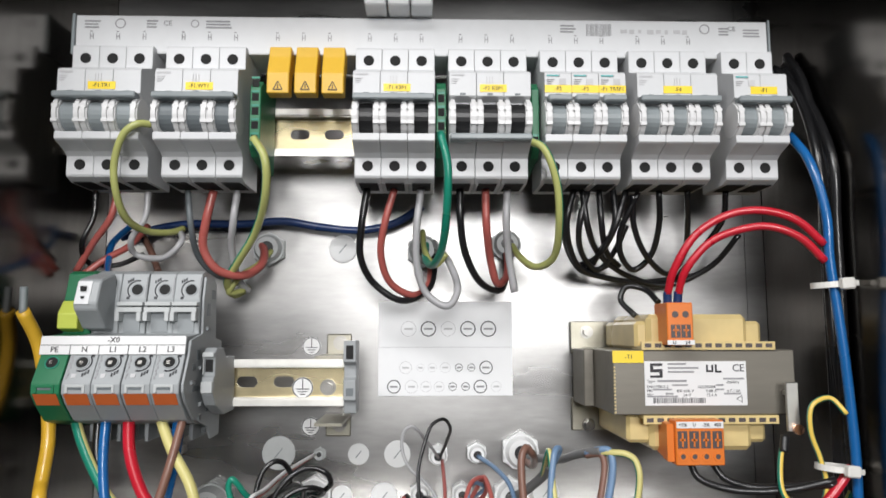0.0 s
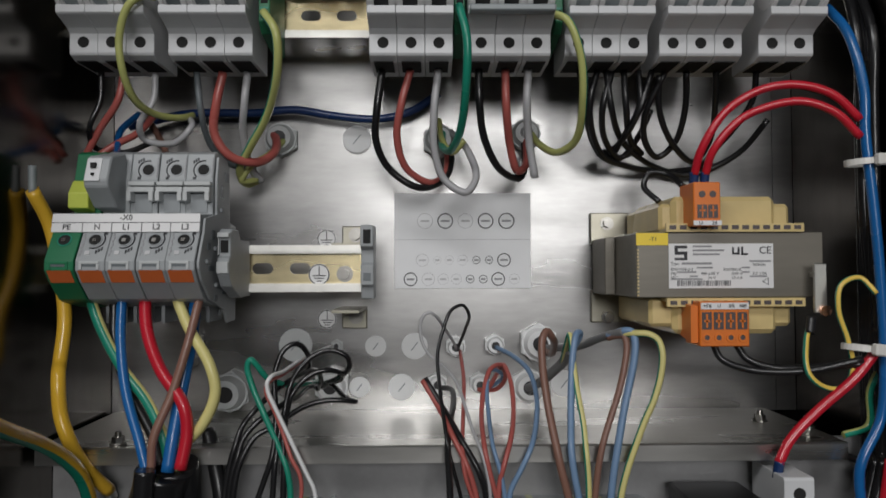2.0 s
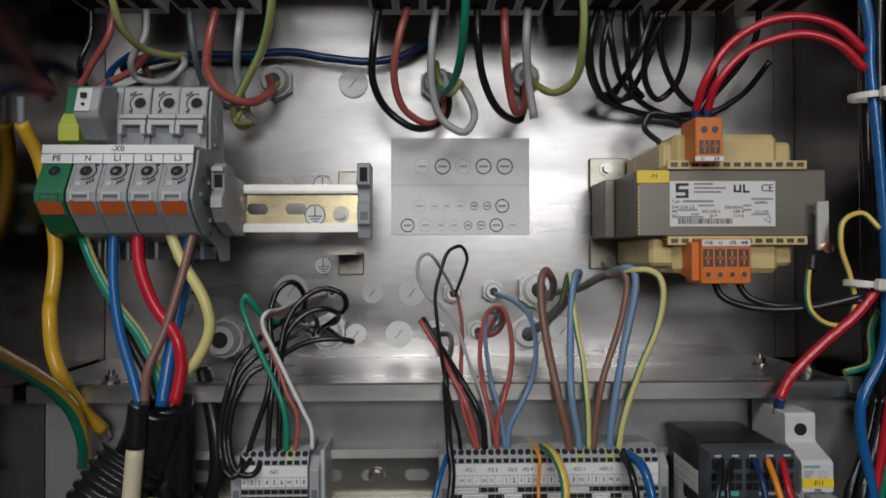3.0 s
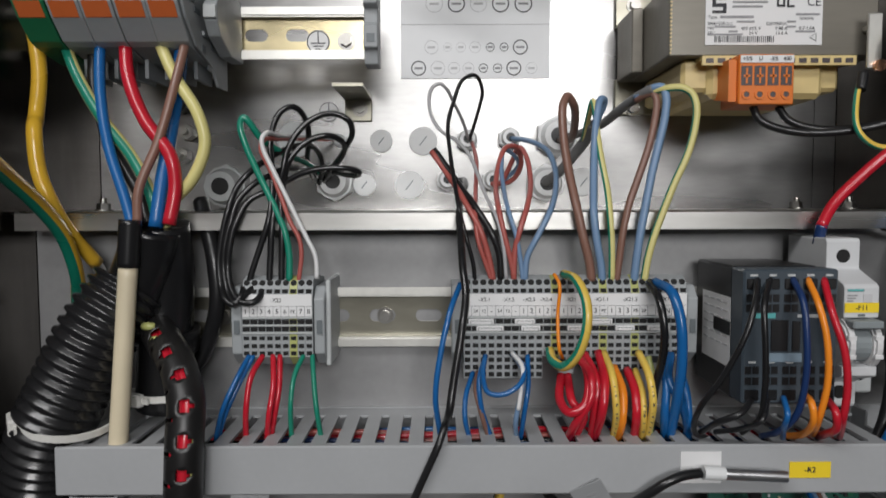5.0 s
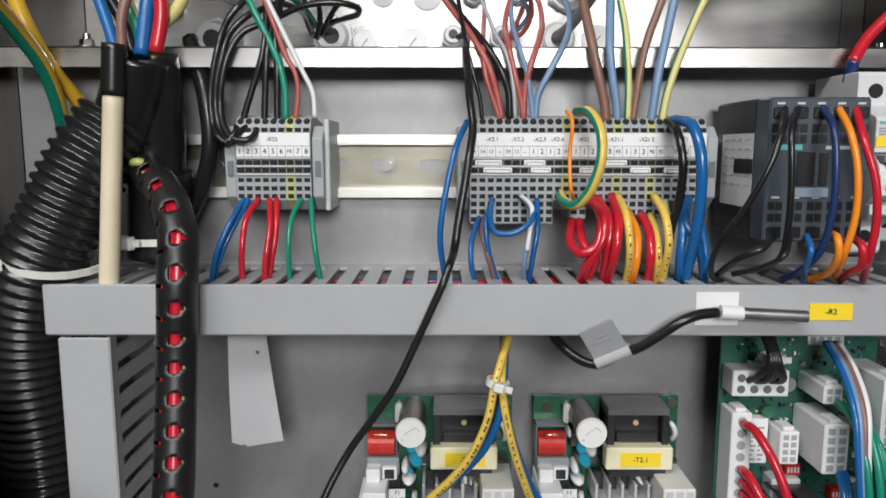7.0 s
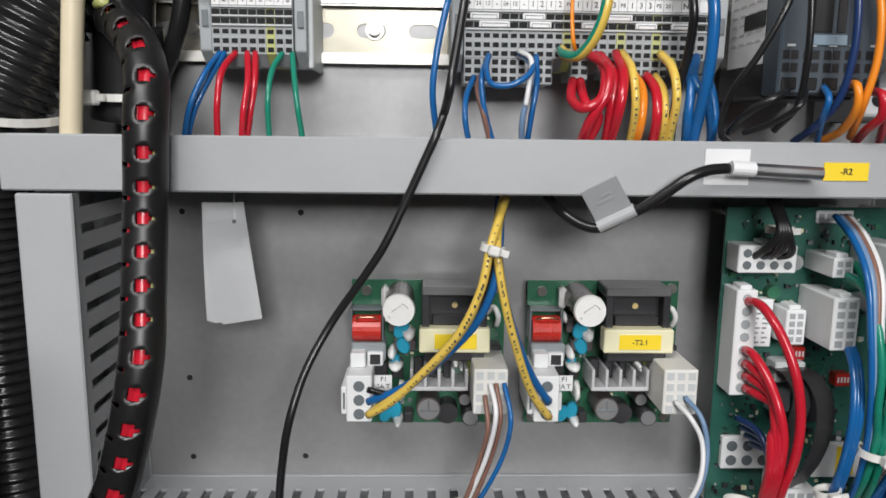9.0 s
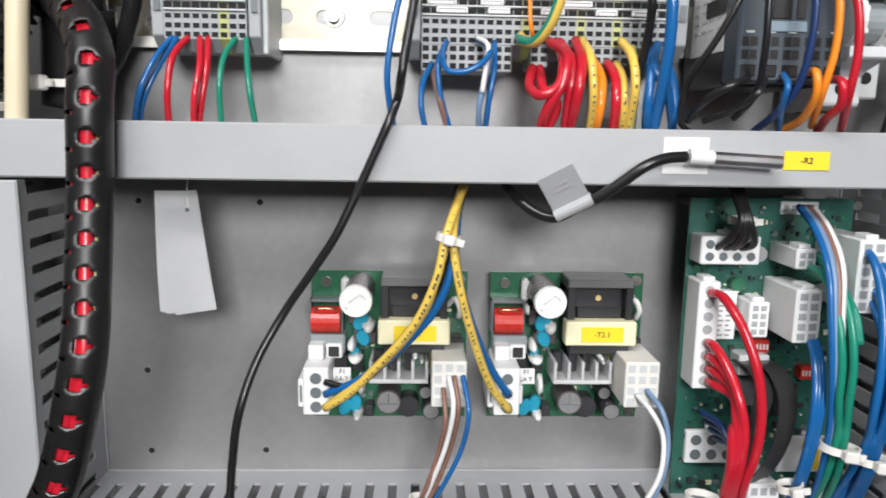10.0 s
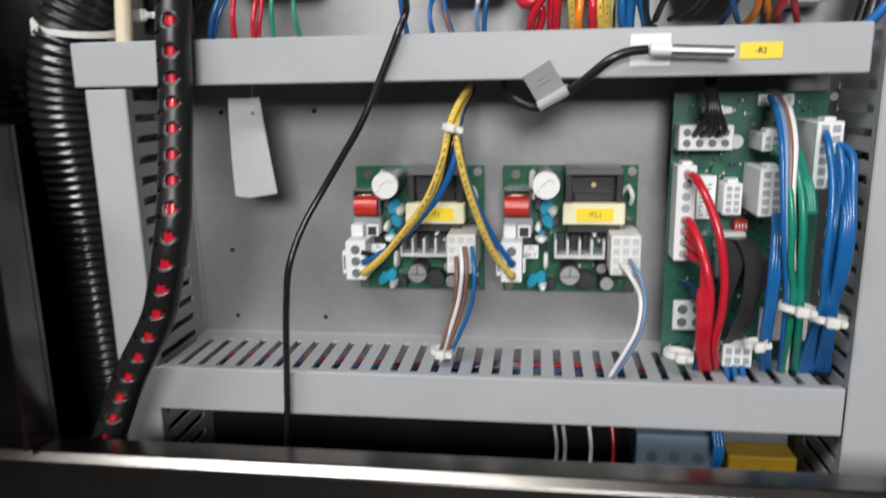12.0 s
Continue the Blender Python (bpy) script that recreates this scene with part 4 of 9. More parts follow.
# ---- drilling plan on the plate ----
sheet = thing("paper_sheet", (0.0035, BACK, 1.4490), "white paper drilling plan with printed circles, taped flat", "paper")
part("sheet", boxes((-0.0525, 0.0515, -0.0012, -0.0008, -0.0365, 0.0360)), PAPER, sheet)
for row, z in ((((-0.0257, 0.0060, 0), (-0.0103, 0.0060, 1), (0.0051, 0.0058, 0), (0.0205, 0.0060, 1), (0.0364, 0.0062, 1)), 1.4638),
               (((-0.0278, 0.0048, 0), (-0.0164, 0.0030, 0), (-0.0072, 0.0034, 0), (0.0028, 0.0040, 0), (0.0133, 0.0030, 1), (0.0230, 0.0030, 1), (0.0344, 0.0052, 1)), 1.4340),
               (((-0.0368, 0.0052, 1), (-0.0233, 0.0050, 0), (-0.0120, 0.0042, 0), (-0.0020, 0.0040, 0), (0.0085, 0.0032, 1), (0.0185, 0.0032, 1), (0.0299, 0.0052, 1), (0.0422, 0.0040, 0)), 1.4195)):
    for x, r, strong in row:
        part("circle", ring((x - 0.0035, -0.0015, z - 1.4490), "y", r * (0.86 if strong else 0.94), r, 0.0002, 28), INK if strong else INK_PALE, sheet)
        bars("circle_note", [(x - 0.0035 - r * 0.55, x - 0.0035 + r * 0.55, z - 1.4490 - 0.0007, z - 1.4490 + 0.0007)], -0.0012, INK_GREY if strong else INK_PALE, sheet)
bars("fold_line", [(-0.0525, 0.0515, 0.0005, 0.0008)], -0.0012, INK_PALE, sheet)

# ---- blanking plugs and cable glands ----


def blank(x, z, r, y=BACK, label="white round blanking plug in the steel plate"):
    b = thing("blanking_plug", (x, y, z), label, "plug", "blanking plugs")
    bm = cylinder((0, -0.0022, 0), "y", r * 0.93, 0.0008, 30)
    cyl(bm, (0, -0.0014, 0), "y", r, 0.0012, 30)
    part("disc", bm, TERMINAL_PALE if r > 0.0118 else WHITE, b)
    m = boxes((-r * 0.40, r * 0.40, -0.0026, -0.0022, -0.0004, 0.0004))
    m.transform(Matrix.Rotation(-0.9, 4, "Y"))
    part("slot", m, GREY_MID, b)
    return b


for x, z, r in ((-0.0774, 1.5262, 0.0110), (-0.1238, 1.3701, 0.0125), (-0.0633, 1.3690, 0.0080), (-0.0338, 1.3689, 0.0100), (-0.0755, 1.3382, 0.0078), (-0.0436, 1.3380, 0.0100), (0.0795, 1.3400, 0.0100)):
    blank(x, z, r)


def gland(x, z, r, label="white nylon cable gland through the plate", material=NYLON, length=0.016):
    g = thing("cable_gland", (x, BACK, z), label, "cable gland", "cable glands")
    part("hex_nut", cylinder((0, -length * 0.45, 0), "y", r * 1.12, length * 0.44, 6), material, g)
    part("dome", cylinder((0, -length, 0), "y", r * 0.72, length * 0.55, 24, r2=r * 0.98), material, g)
    part("seal", cylinder((0, -length - 0.0004, 0), "y", r * 0.42, 0.0012, 20), BLACK, g)
    part("collar", cylinder((0, -length * 0.62, 0), "y", r * 1.02, length * 0.16, 12), material, g)
    return g


for x, z, r in ((-0.1340, 1.5255, 0.0120), (-0.0146, 1.5245, 0.0120), (0.0505, 1.5290, 0.0115), (-0.0029, 1.3691, 0.0072), (0.0264, 1.3703, 0.0072), (0.0597, 1.3714, 0.0135), (-0.0167, 1.3415, 0.0072), (0.0150, 1.3413, 0.0072), (0.0520, 1.3390, 0.0125), (-0.0958, 1.3405, 0.0125)):
    gland(x, z, r, material=TERMINAL_PALE if z > 1.5 else WHITE)
gland(-0.1700, 1.3370, 0.0140, "grey plastic cable gland with black insert", TERMINAL_PALE, 0.026)
gland(-0.0926, 1.3695, 0.0045, "small grey sensor bushing", TERMINAL_PALE, 0.006)

# ---- shelf bolts ----
for x, y in ((-0.2125, 0.4570), (0.2070, 0.5110), (0.2290, 0.4900)):
    b = thing("shelf_bolt", (x, y, SHELF), "small zinc bolt standing on the steel shelf", "bolt", "bolts")
    part("washer", cylinder((0, 0, 0.0002), "z", 0.0050, 0.0010, 20), SCREW, b)
    part("hex_nut", cylinder((0, 0, 0.0012), "z", 0.0038, 0.0034, 6), SCREW, b)
    part("stud", cylinder((0, 0, 0.0046), "z", 0.0020, 0.0030, 12), SCREW, b)
fitting = thing("earth_stud", (-0.2010, BACK, 1.3750), "stacked zinc earth stud with nuts on the plate", "bolt", "bolts")
for k, z in enumerate((0.018, 0.0, -0.016)):
    part("nut", cylinder((0.004 * (k % 2), -0.012, z), "y", 0.0055, 0.010, 6), SCREW, fitting)
    part("stud", cylinder((0.004 * (k % 2), -0.018, z), "y", 0.0026, 0.006, 12), SCREW, fitting)

# ---- lower terminal blocks ----


def terminal_strip(x0, words, pitch, groups, label, low=(), green=(), holes_low=2):
    """A row of thin spring terminals: bodies, entry holes, a two-line marking strip, bridge slots, end brackets."""
    n = len(words)
    ob = thing("terminal_block", (x0, 0.4685, 1.2583), label, "terminal block", "signal terminal blocks")
    Y = -0.0335
    prof = [(0.010, -0.0205), (-0.026, -0.0220), (Y, -0.0165), (Y, 0.0180), (-0.0300, 0.0250), (-0.024, 0.0270), (0.010, 0.0235)]
    me = {False: mesh_of(prism(prof, 0.00008, pitch - 0.00008), "terminal", TERMINAL), True: mesh_of(prism(prof, 0.00008, pitch - 0.00008), "terminal", W_OLIVE)}
    w = pitch * 0.34
    # openings are near-black patches on the front, shade put into the colour
    holes = [mesh_of(boxes((pitch / 2 - a, pitch / 2 + a, Y - 0.0003, Y + deep, z0, z1)), "clamp_opening", HOLE_SHADE) for a, deep, z0, z1 in (
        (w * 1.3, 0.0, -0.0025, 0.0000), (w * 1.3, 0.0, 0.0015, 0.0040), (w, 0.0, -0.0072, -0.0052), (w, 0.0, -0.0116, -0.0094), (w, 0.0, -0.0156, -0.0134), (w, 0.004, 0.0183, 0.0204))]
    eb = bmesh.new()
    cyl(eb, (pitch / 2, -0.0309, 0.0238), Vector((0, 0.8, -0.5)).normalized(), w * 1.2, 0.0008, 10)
    entry = mesh_of(eb, "wire_entry", HOLE_SHADE)
    for i in range(n):
        for nm, m in (("terminal", me[i in green]), *(("clamp_opening", h) for h in holes), ("wire_entry", entry)):
            o = new(nm, m)
            o.parent, o.location = ob, (i * pitch, 0, 0)
    for a, b, d in low:
        lb = bmesh.new()
        box(lb, a * pitch + 0.0002, b * pitch - 0.0002, -0.0330, -0.006, -0.0205 - d, -0.0160, bevel=0.0005)
        lp = part("lower_tier", lb, TERMINAL, ob)
        hb = bmesh.new()
        for i in range(a, b):
            for z in (-0.0185, -0.0225, -0.0265):
                if z > -0.0195 - d:
                    box(hb, (i + 0.5) * pitch - w, (i + 0.5) * pitch + w, -0.0334, -0.0330, z - 0.0012, z + 0.0012)
        tagged(part("clamp_opening", hb, HOLE_SHADE, lp), kind="stuff")
    strip = part("marking_strip", boxes((0.0003, n * pitch - 0.0003, Y - 0.0010, Y - 0.0001, 0.0057, 0.0178), bevel=0.0002), LABEL, ob, "white marking strip")
    bars("cell_lines", [(i * pitch - 0.0001, i * pitch + 0.0001, 0.0057, 0.0112) for i in range(1, n)] + [(0.0004, n * pitch - 0.0004, 0.0112, 0.0114)], Y - 0.0010, INK_GREY, strip)
    for i, word in enumerate(words):
        if word:
            text("marking_text", word, 0.0038 if len(word) < 2 else 0.0026, pose((i + 0.5) * pitch, Y - 0.0012, 0.0084), INK, strip, 0.0001)
    for a, word in groups:
        text("marking_text", word, 0.0029, pose(a * pitch, Y - 0.0012, 0.0146), INK, strip, 0.0001)
    for z in (0.0050, 0.0008, -0.0034):
        part("ridge", boxes((0.0002, n * pitch - 0.0002, Y - 0.0012, Y, z - 0.0004, z + 0.0005), bevel=0.0002), TERMINAL_PALE, ob)
    for x, s in ((-0.0062, 1), (n * pitch + 0.0004, -1)):
        eb = part("end_bracket", prism([(0.010, -0.0205), (-0.022, -0.0225), (-0.0320, -0.0150), (-0.0330, 0.0150), (-0.026, 0.0215), (0.010, 0.0215)], x, x + 0.0058, bevel=0.0005), TERMINAL, ob)
        part("bracket_slot", boxes((x + 0.0015, x + 0.0045, -0.0334, -0.0330, -0.0040, 0.0035)), GREY_DARK, eb)
    return ob


small = terminal_strip(-0.1294, ["1", "2", "3", "4", "5", "6", "PE", "7", "8"], 0.00426, [(4.4, "-X22")], "small grey spring terminal block marked X22", green=(6,))
part("tall_end", boxes((0.0446, 0.0472, -0.0285, 0.008, -0.0225, 0.0250), bevel=0.0006), TERMINAL_PALE, small)
long_words = ["+", "24", "12", "-", "24", "12", "-", "1", "2", "1", "2", "PE", "1", "1", "2", "1", "3", "PE", "1", "3", "3", "PE", "20", "", "N", "N", "", ""]
big = terminal_strip(-0.0094, long_words, 0.00433, [(0.5, "2"), (2.6, "-X2.1"), (5.6, "-X2.2"), (8.2, "-X2.3"), (10.3, "-X2.4"), (13.4, "-X21"), (17.2, "-X21.1"), (20.8, "-X21.2"), (25.2, "-X1")],
                     "long grey spring terminal block with white marking strips", low=((0, 10, 0.0085), (12, 14, 0.0060), (16, 23, 0.0040)), green=(11, 17, 21))
for a, b, z in ((0.6, 3.8, 0.0026), (6.4, 8.9, 0.0026), (15.2, 18.6, 0.0026), (1.6, 5.0, -0.0012), (7.2, 9.6, -0.0012), (13.0, 15.6, -0.0012), (19.0, 21.4, -0.0012), (23.0, 25.8, -0.0012)):
    bp = part("bridge_plug", boxes((a * 0.00433, b * 0.00433, -0.0352, -0.0336, z - 0.0013, z + 0.0015), bevel=0.0004), LABEL, big)
    bars("plug_rim", [(a * 0.00433 + 0.0010, b * 0.00433 - 0.0010, z + 0.0004, z + 0.0007), (a * 0.00433 + 0.0010, a * 0.00433 + 0.0013, z - 0.0013, z + 0.0004), (b * 0.00433 - 0.0013, b * 0.00433 - 0.0010, z - 0.0013, z + 0.0004)], -0.0352, INK_GREY, bp)

# ---- contactor and small breaker ----
ct = thing("contactor", (0.151, LOW, 1.2583), "slate grey contactor with spring clamps on the rail", "contactor")
part("back_housing", boxes((-0.0226, 0.0215, -0.060, -0.0090, -0.0350, 0.0340), bevel=0.0012), BLACK, ct, "black rear housing")
part("front_housing", boxes((-0.0234, 0.0235, -0.0760, -0.0605, -0.0337, 0.0337), bevel=0.0010), CONTACTOR, ct)
side = part("side_label", boxes((-0.0230, -0.02265, -0.0590, -0.0200, -0.0190, 0.0175)), LABEL, ct, "white printed side label")
part("side_recess", boxes((-0.0236, -0.0231, -0.0595, -0.0380, -0.0020, 0.0050)), BLACK, ct)
part("label_print", boxes(*[(-0.0232, -0.0230, -0.0560 + 0.009 * (k % 4), -0.0500 + 0.009 * (k % 4), 0.0140 - 0.0045 * (k // 4), 0.0150 - 0.0045 * (k // 4)) for k in range(24)]), INK_PALE, side)
for k in range(5):
    x = -0.0185 + 0.0093 * k
    for z, h in ((0.0265, 0.0026), (-0.0290, 0.0026)):
        part("wire_clamp", boxes((x - 0.0034, x + 0.0034, -0.0764, -0.0760, z - h, z + h), bevel=0.0004), BLACK, ct)
    for z in (0.0195, 0.0145, -0.0165, -0.0220):
        for d in (-0.0019, 0.0019):
            part("release_slot", boxes((x + d - 0.0016, x + d + 0.0016, -0.0763, -0.0760, z - 0.0019, z + 0.0019)), BLACK, ct)
    for z in (0.0303, -0.0130):
        bars("clamp_mark", [(x - 0.0018, x + 0.0018, z, z + 0.0010)], -0.0761, TERMINAL_PALE, ct)
for a, b, c, d in ((-0.0095, -0.0010, -0.0070, 0.0085), (0.0010, 0.0050, -0.0070, 0.0080)):
    part("indicator_window", boxes((a, b, -0.0764, -0.0760, c, d), bevel=0.0003), BLACK, ct)
part("face_plate", boxes((-0.0105, 0.0060, -0.0768, -0.0760, -0.0125, -0.0080), bevel=0.0003), RELAY_BLUE, ct)
bars("brand_print", [(-0.0185, -0.0075, 0.0095, 0.0120)], -0.0762, TEAL, ct)
bars("type_print", [(0.0035, 0.0150, 0.0098, 0.0114)], -0.0761, TERMINAL_PALE, ct)
breaker(0, 1, [(0.0, 0.0172, "-F11")], "light grey single-pole breaker with yellow tag F11", where=(0.1905, 0.4675, 1.2605), single=True)
ft = thing("end_bracket", (0.2080, 0.4685, 1.2500), "white plastic end bracket beside the small breaker", "bracket", "end brackets")
part("bracket_body", boxes((-0.006, 0.008, -0.030, 0.006, -0.030, 0.020), bevel=0.0010), TERMINAL_PALE, ft)
part("release_slot", cylinder((0.001, -0.0304, -0.020), "y", 0.0030, 0.0008, 16), HOLE_SHADE, ft)

pb = thing("plate_bolt", (0.2178, LOW, 1.2286), "zinc hex bolt with washer in the lower plate", "bolt", "bolts")
part("washer", cylinder((0, -0.0014, 0), "y", 0.0062, 0.0012, 20), SCREW, pb)
part("hex_head", cylinder((0, -0.0066, 0), "y", 0.0042, 0.0050, 6), SCREW, pb)

# ---- corrugated conduit, rod, wrapped bundle ----
con = thing("corrugated_conduit", (-0.236, 0.43, 0.90), "thick black corrugated conduit strapped beside the duct", "conduit")
con_line = [(0.047, 0.004, 0.380), (0.036, -0.004, 0.362), (0.022, -0.008, 0.334), (0.008, -0.010, 0.303), (-0.001, -0.006, 0.268), (-0.0015, 0.0, 0.210), (0.0, 0.002, 0.130), (0.002, 0.004, 0.060), (0.004, 0.008, -0.02)]
part("hose", sweep(con_line, 0.0198, seg=28, step=8, ribs=(0.0056, 0.0013)), HOSE, con, smooth=False)
part("taped_end", sweep([(0.047, 0.003, 0.372), (0.058, 0.000, 0.396), (0.062, -0.002, 0.412)], 0.0155, seg=16, step=6), W_BLACK, con, "black tape around the wires")
tape = thing("taped_wire_sheath", (-0.176, 0.44, 1.24), "black taped sheath around the supply wires", "cable sheath")
part("sheath", sweep([(0.004, -0.006, 0.074), (0.004, 0.000, 0.050), (0.001, 0.006, 0.020), (-0.002, 0.010, -0.010), (-0.004, 0.012, -0.030)], 0.0150, seg=18, step=6), W_BLACK, tape)
for z in (0.044, 0.010):
    part("tape_turn", sweep([(0.0035, 0.0015 + (0.044 - z) * 0.18, z + 0.006), (0.0025, 0.0035 + (0.044 - z) * 0.18, z - 0.006)], 0.0155, seg=18, step=3), BLACK, tape)
rod = thing("plastic_tube", (-0.1893, 0.413, 1.1920), "cream plastic tube with black shrink sleeve", "tube")
part("tube", sweep([(0.0093, -0.001, 0.1040), (0.0053, -0.001, 0.0560), (0.0, 0.0, 0.0)], 0.0048, seg=16), CREAM_TUBE, rod)
part("sleeve", sweep([(0.0108, -0.001, 0.1250), (0.0100, -0.001, 0.1140), (0.0090, -0.001, 0.1010)], 0.0056, seg=14, step=5), W_BLACK, rod, "black shrink sleeve")


def strap(name, where, turn, r, flat, label, head=(0.0045, 0.0035)):
    """A nylon cable tie: a flat band in a ring with its square head."""
    t = thing(name, where, label, "cable tie", "cable ties")
    t.matrix_basis = Matrix.Translation(where) @ turn
    bm = ring((0, 0, -0.0018), "z", r, r + 0.0011, 0.0036, 28)
    for v in bm.verts:
        v.co.y *= flat
    part("band", bm, NYLON, t)
    part("head", boxes((-head[0], head[0], -r * flat - 0.0050, -r * flat - 0.0002, -head[1], head[1]), bevel=0.0009), NYLON, t)
    part("tail", boxes((head[0], head[0] + 0.004, -r * flat - 0.0026, -r * flat - 0.0014, -0.0016, 0.0016)), NYLON, t)
    return t


TIE = "natural nylon cable tie with square head"
strap("cable_tie", (-0.2180, 0.4230, 1.2135), pose(0, 0, 0, 0, 14, -55), 0.0238, 1.0, "wide white cable tie around the corrugated conduit", (0.0055, 0.0045))
strap("cable_tie", (0.2440, 0.4420, 1.4910), pose(0, 0, 0, 0, -4, 10), 0.0130, 0.75, TIE)
strap("cable_tie", (0.2400, 0.4420, 1.3785), pose(0, 0, 0, 0, 6, 10), 0.0130, 0.75, TIE)
strap("cable_tie", (0.2405, 0.4380, 1.2270), pose(0, 0, 0, 0, 6, 10), 0.0140, 0.75, TIE)
strap("cable_tie", (-0.1790, 0.4420, 1.2200), pose(0, 0, 0, 0, 0, -25), 0.0160, 0.8, TIE)
strap("cable_tie", (0.0040, 0.4070, 1.1530), pose(0, 0, 0, 0, 14, 0), 0.0048, 1.0, TIE, (0.0028, 0.0024))

sp = thing("wrapped_cable_bundle", (-0.15, 0.39, 0.95), "red wires in a slotted black wrap hanging over ducts", "cable bundle")
sp_line = [(-0.0272, 0.0460, 0.3089), (-0.0163, 0.0310, 0.3028), (-0.0051, 0.0180, 0.2931), (0.0027, 0.0070, 0.2786), (0.0040, 0.0000, 0.2597), (0.0029, -0.0020, 0.2243), (0.0033, -0.0100, 0.1894), (0.0038, -0.0180, 0.1623), (0.0014, -0.0210, 0.1437), (-0.0036, -0.0220, 0.1216), (-0.0102, -0.0220, 0.1011), (-0.0325, -0.0220, 0.0627), (-0.0446, -0.0220, 0.0363), (-0.0557, -0.0220, 0.0138), (-0.0659, -0.0220, -0.0075)]
inner = spline(sp_line, 8)
for at, thick, mat, word in ((4.25, 0.0035, W_RED, "red wire inside the wrap"), (5.15, 0.0035, W_RED, ""), (2.4, 0.0035, W_RED, ""), (5.95, 0.0022, W_OLIVE, "yellow-green wire inside the wrap")):
    turn = [p + 0.0044 * Vector((math.cos(at + 0.25 * math.sin(i * 0.11)), math.sin(at + 0.25 * math.sin(i * 0.11)), 0)) for i, p in enumerate(inner)]
    part("inner_wire", sweep(turn, thick, seg=10, step=0), mat, sp, word)
wrap = sweep(even(spline(sp_line, 10), 0.0018), 0.0093, seg=22, step=0)
wrap.faces.ensure_lookup_table()
gone = []
for row in range(len(wrap.faces) // 22):
    sides = wrap.faces[row * 22:row * 22 + 22]
    mid = sum((f.calc_center_median() for f in sides), Vector()) / len(sides)
    # short slots across the front of the wrap, and staggered notches along its edge
    for side_x, wide in ((0.28, {2: 2, 3: 3, 4: 2}), (-1.2, {6: 3})):
        order = sorted(sides, key=lambda f: (mid - f.calc_center_median()).dot(Vector((-side_x, 1.0, 0.0))))
        gone += order[::-1][:wide.get(row % 8, 0)]
bmesh.ops.delete(wrap, geom=list(dict.fromkeys(gone)), context="FACES")
bmesh.ops.solidify(wrap, geom=list(wrap.faces), thickness=0.0007)
part("wrap", wrap, WRAP, sp, "black slotted wrap")
for k, (x, z) in enumerate(((-0.024, 0.311), (-0.018, 0.3045))):
    part("yellow_tip", sweep([(x - 0.003, 0.032 - 0.004 * k, z), (x, 0.029 - 0.004 * k, z + 0.0006), (x + 0.003, 0.030 - 0.004 * k, z)], 0.0022, seg=10, step=4), W_OLIVE, sp)

# ---- sensor on the duct lid ----
pr = thing("temperature_probe", (0.1330, 0.3955, 1.1905), "metal sensor probe on black cable taped to the duct", "probe")
part("probe_tip", cylinder((-0.0155, -0.0010, 0.0010), Vector((1, 0, -0.05)).normalized(), 0.0030, 0.0310, 18), ALU, pr, "bright metal tip")
part("sleeve", cylinder((-0.0255, -0.0010, 0.0015), Vector((1, 0, -0.05)).normalized(), 0.0034, 0.0105, 16), WHITE, pr, "white sleeve")
part("cable", sweep([(-0.0267, -0.0010, 0.0014), (-0.0359, -0.0025, 0.0006), (-0.0447, -0.0035, -0.0026), (-0.0534, -0.0015, -0.0093), (-0.0620, 0.0015, -0.0162), (-0.0706, 0.0055, -0.0213), (-0.0808, 0.0095, -0.0272), (-0.0886, 0.0135, -0.0257), (-0.0962, 0.0185, -0.0206), (-0.1006, 0.0285, -0.0158), (-0.1011, 0.0425, -0.0127)], 0.0025, seg=12), W_BLACK, pr, "black cable")
edge, down = Vector((0.0140, -0.0055, 0.0094)).normalized(), Vector((0.0088, 0.0013, -0.0168)).normalized()
out = down.cross(edge).normalized()
lean_m = Matrix((edge, -out, -down)).transposed().to_4x4()
flag = part("cable_flag", boxes((-0.0088, 0.0088, -0.0004, 0.0004, -0.0085, 0.0098), bevel=0.0002), TAG, pr, "grey folded cable flag")
flag.matrix_basis = Matrix.Translation((-0.0781, 0.0045, -0.0149)) @ lean_m
part("flag_sleeve", cylinder((-0.0090, 0.0008, -0.0085), "x", 0.0031, 0.0182, 14), TAG_PALE, flag, "pale wrap around the cable")
bars("flag_print", [(-0.0020, 0.0030, 0.0035, 0.0044), (-0.0050, 0.0040, 0.0010, 0.0020)], -0.0004, INK_GREY, flag)
wl = thing("white_label", (0.1085, 0.402, 1.1920), "blank white label on the grey duct lid", "label")
part("tape", boxes((-0.0100, 0.0105, -0.0006, -0.0002, -0.0080, 0.0082)), LABEL, wl)
yl = thing("device_label", (0.1638, 0.402, 1.1906), "yellow printed label R2 on the duct lid", "label")
yt = part("tape", boxes((-0.0104, 0.0104, -0.0006, -0.0002, -0.0041, 0.0041)), YELLOW_LABEL, yl)
text("label_text", "-R2", 0.0040, pose(0, -0.0008, 0), INK, yl)

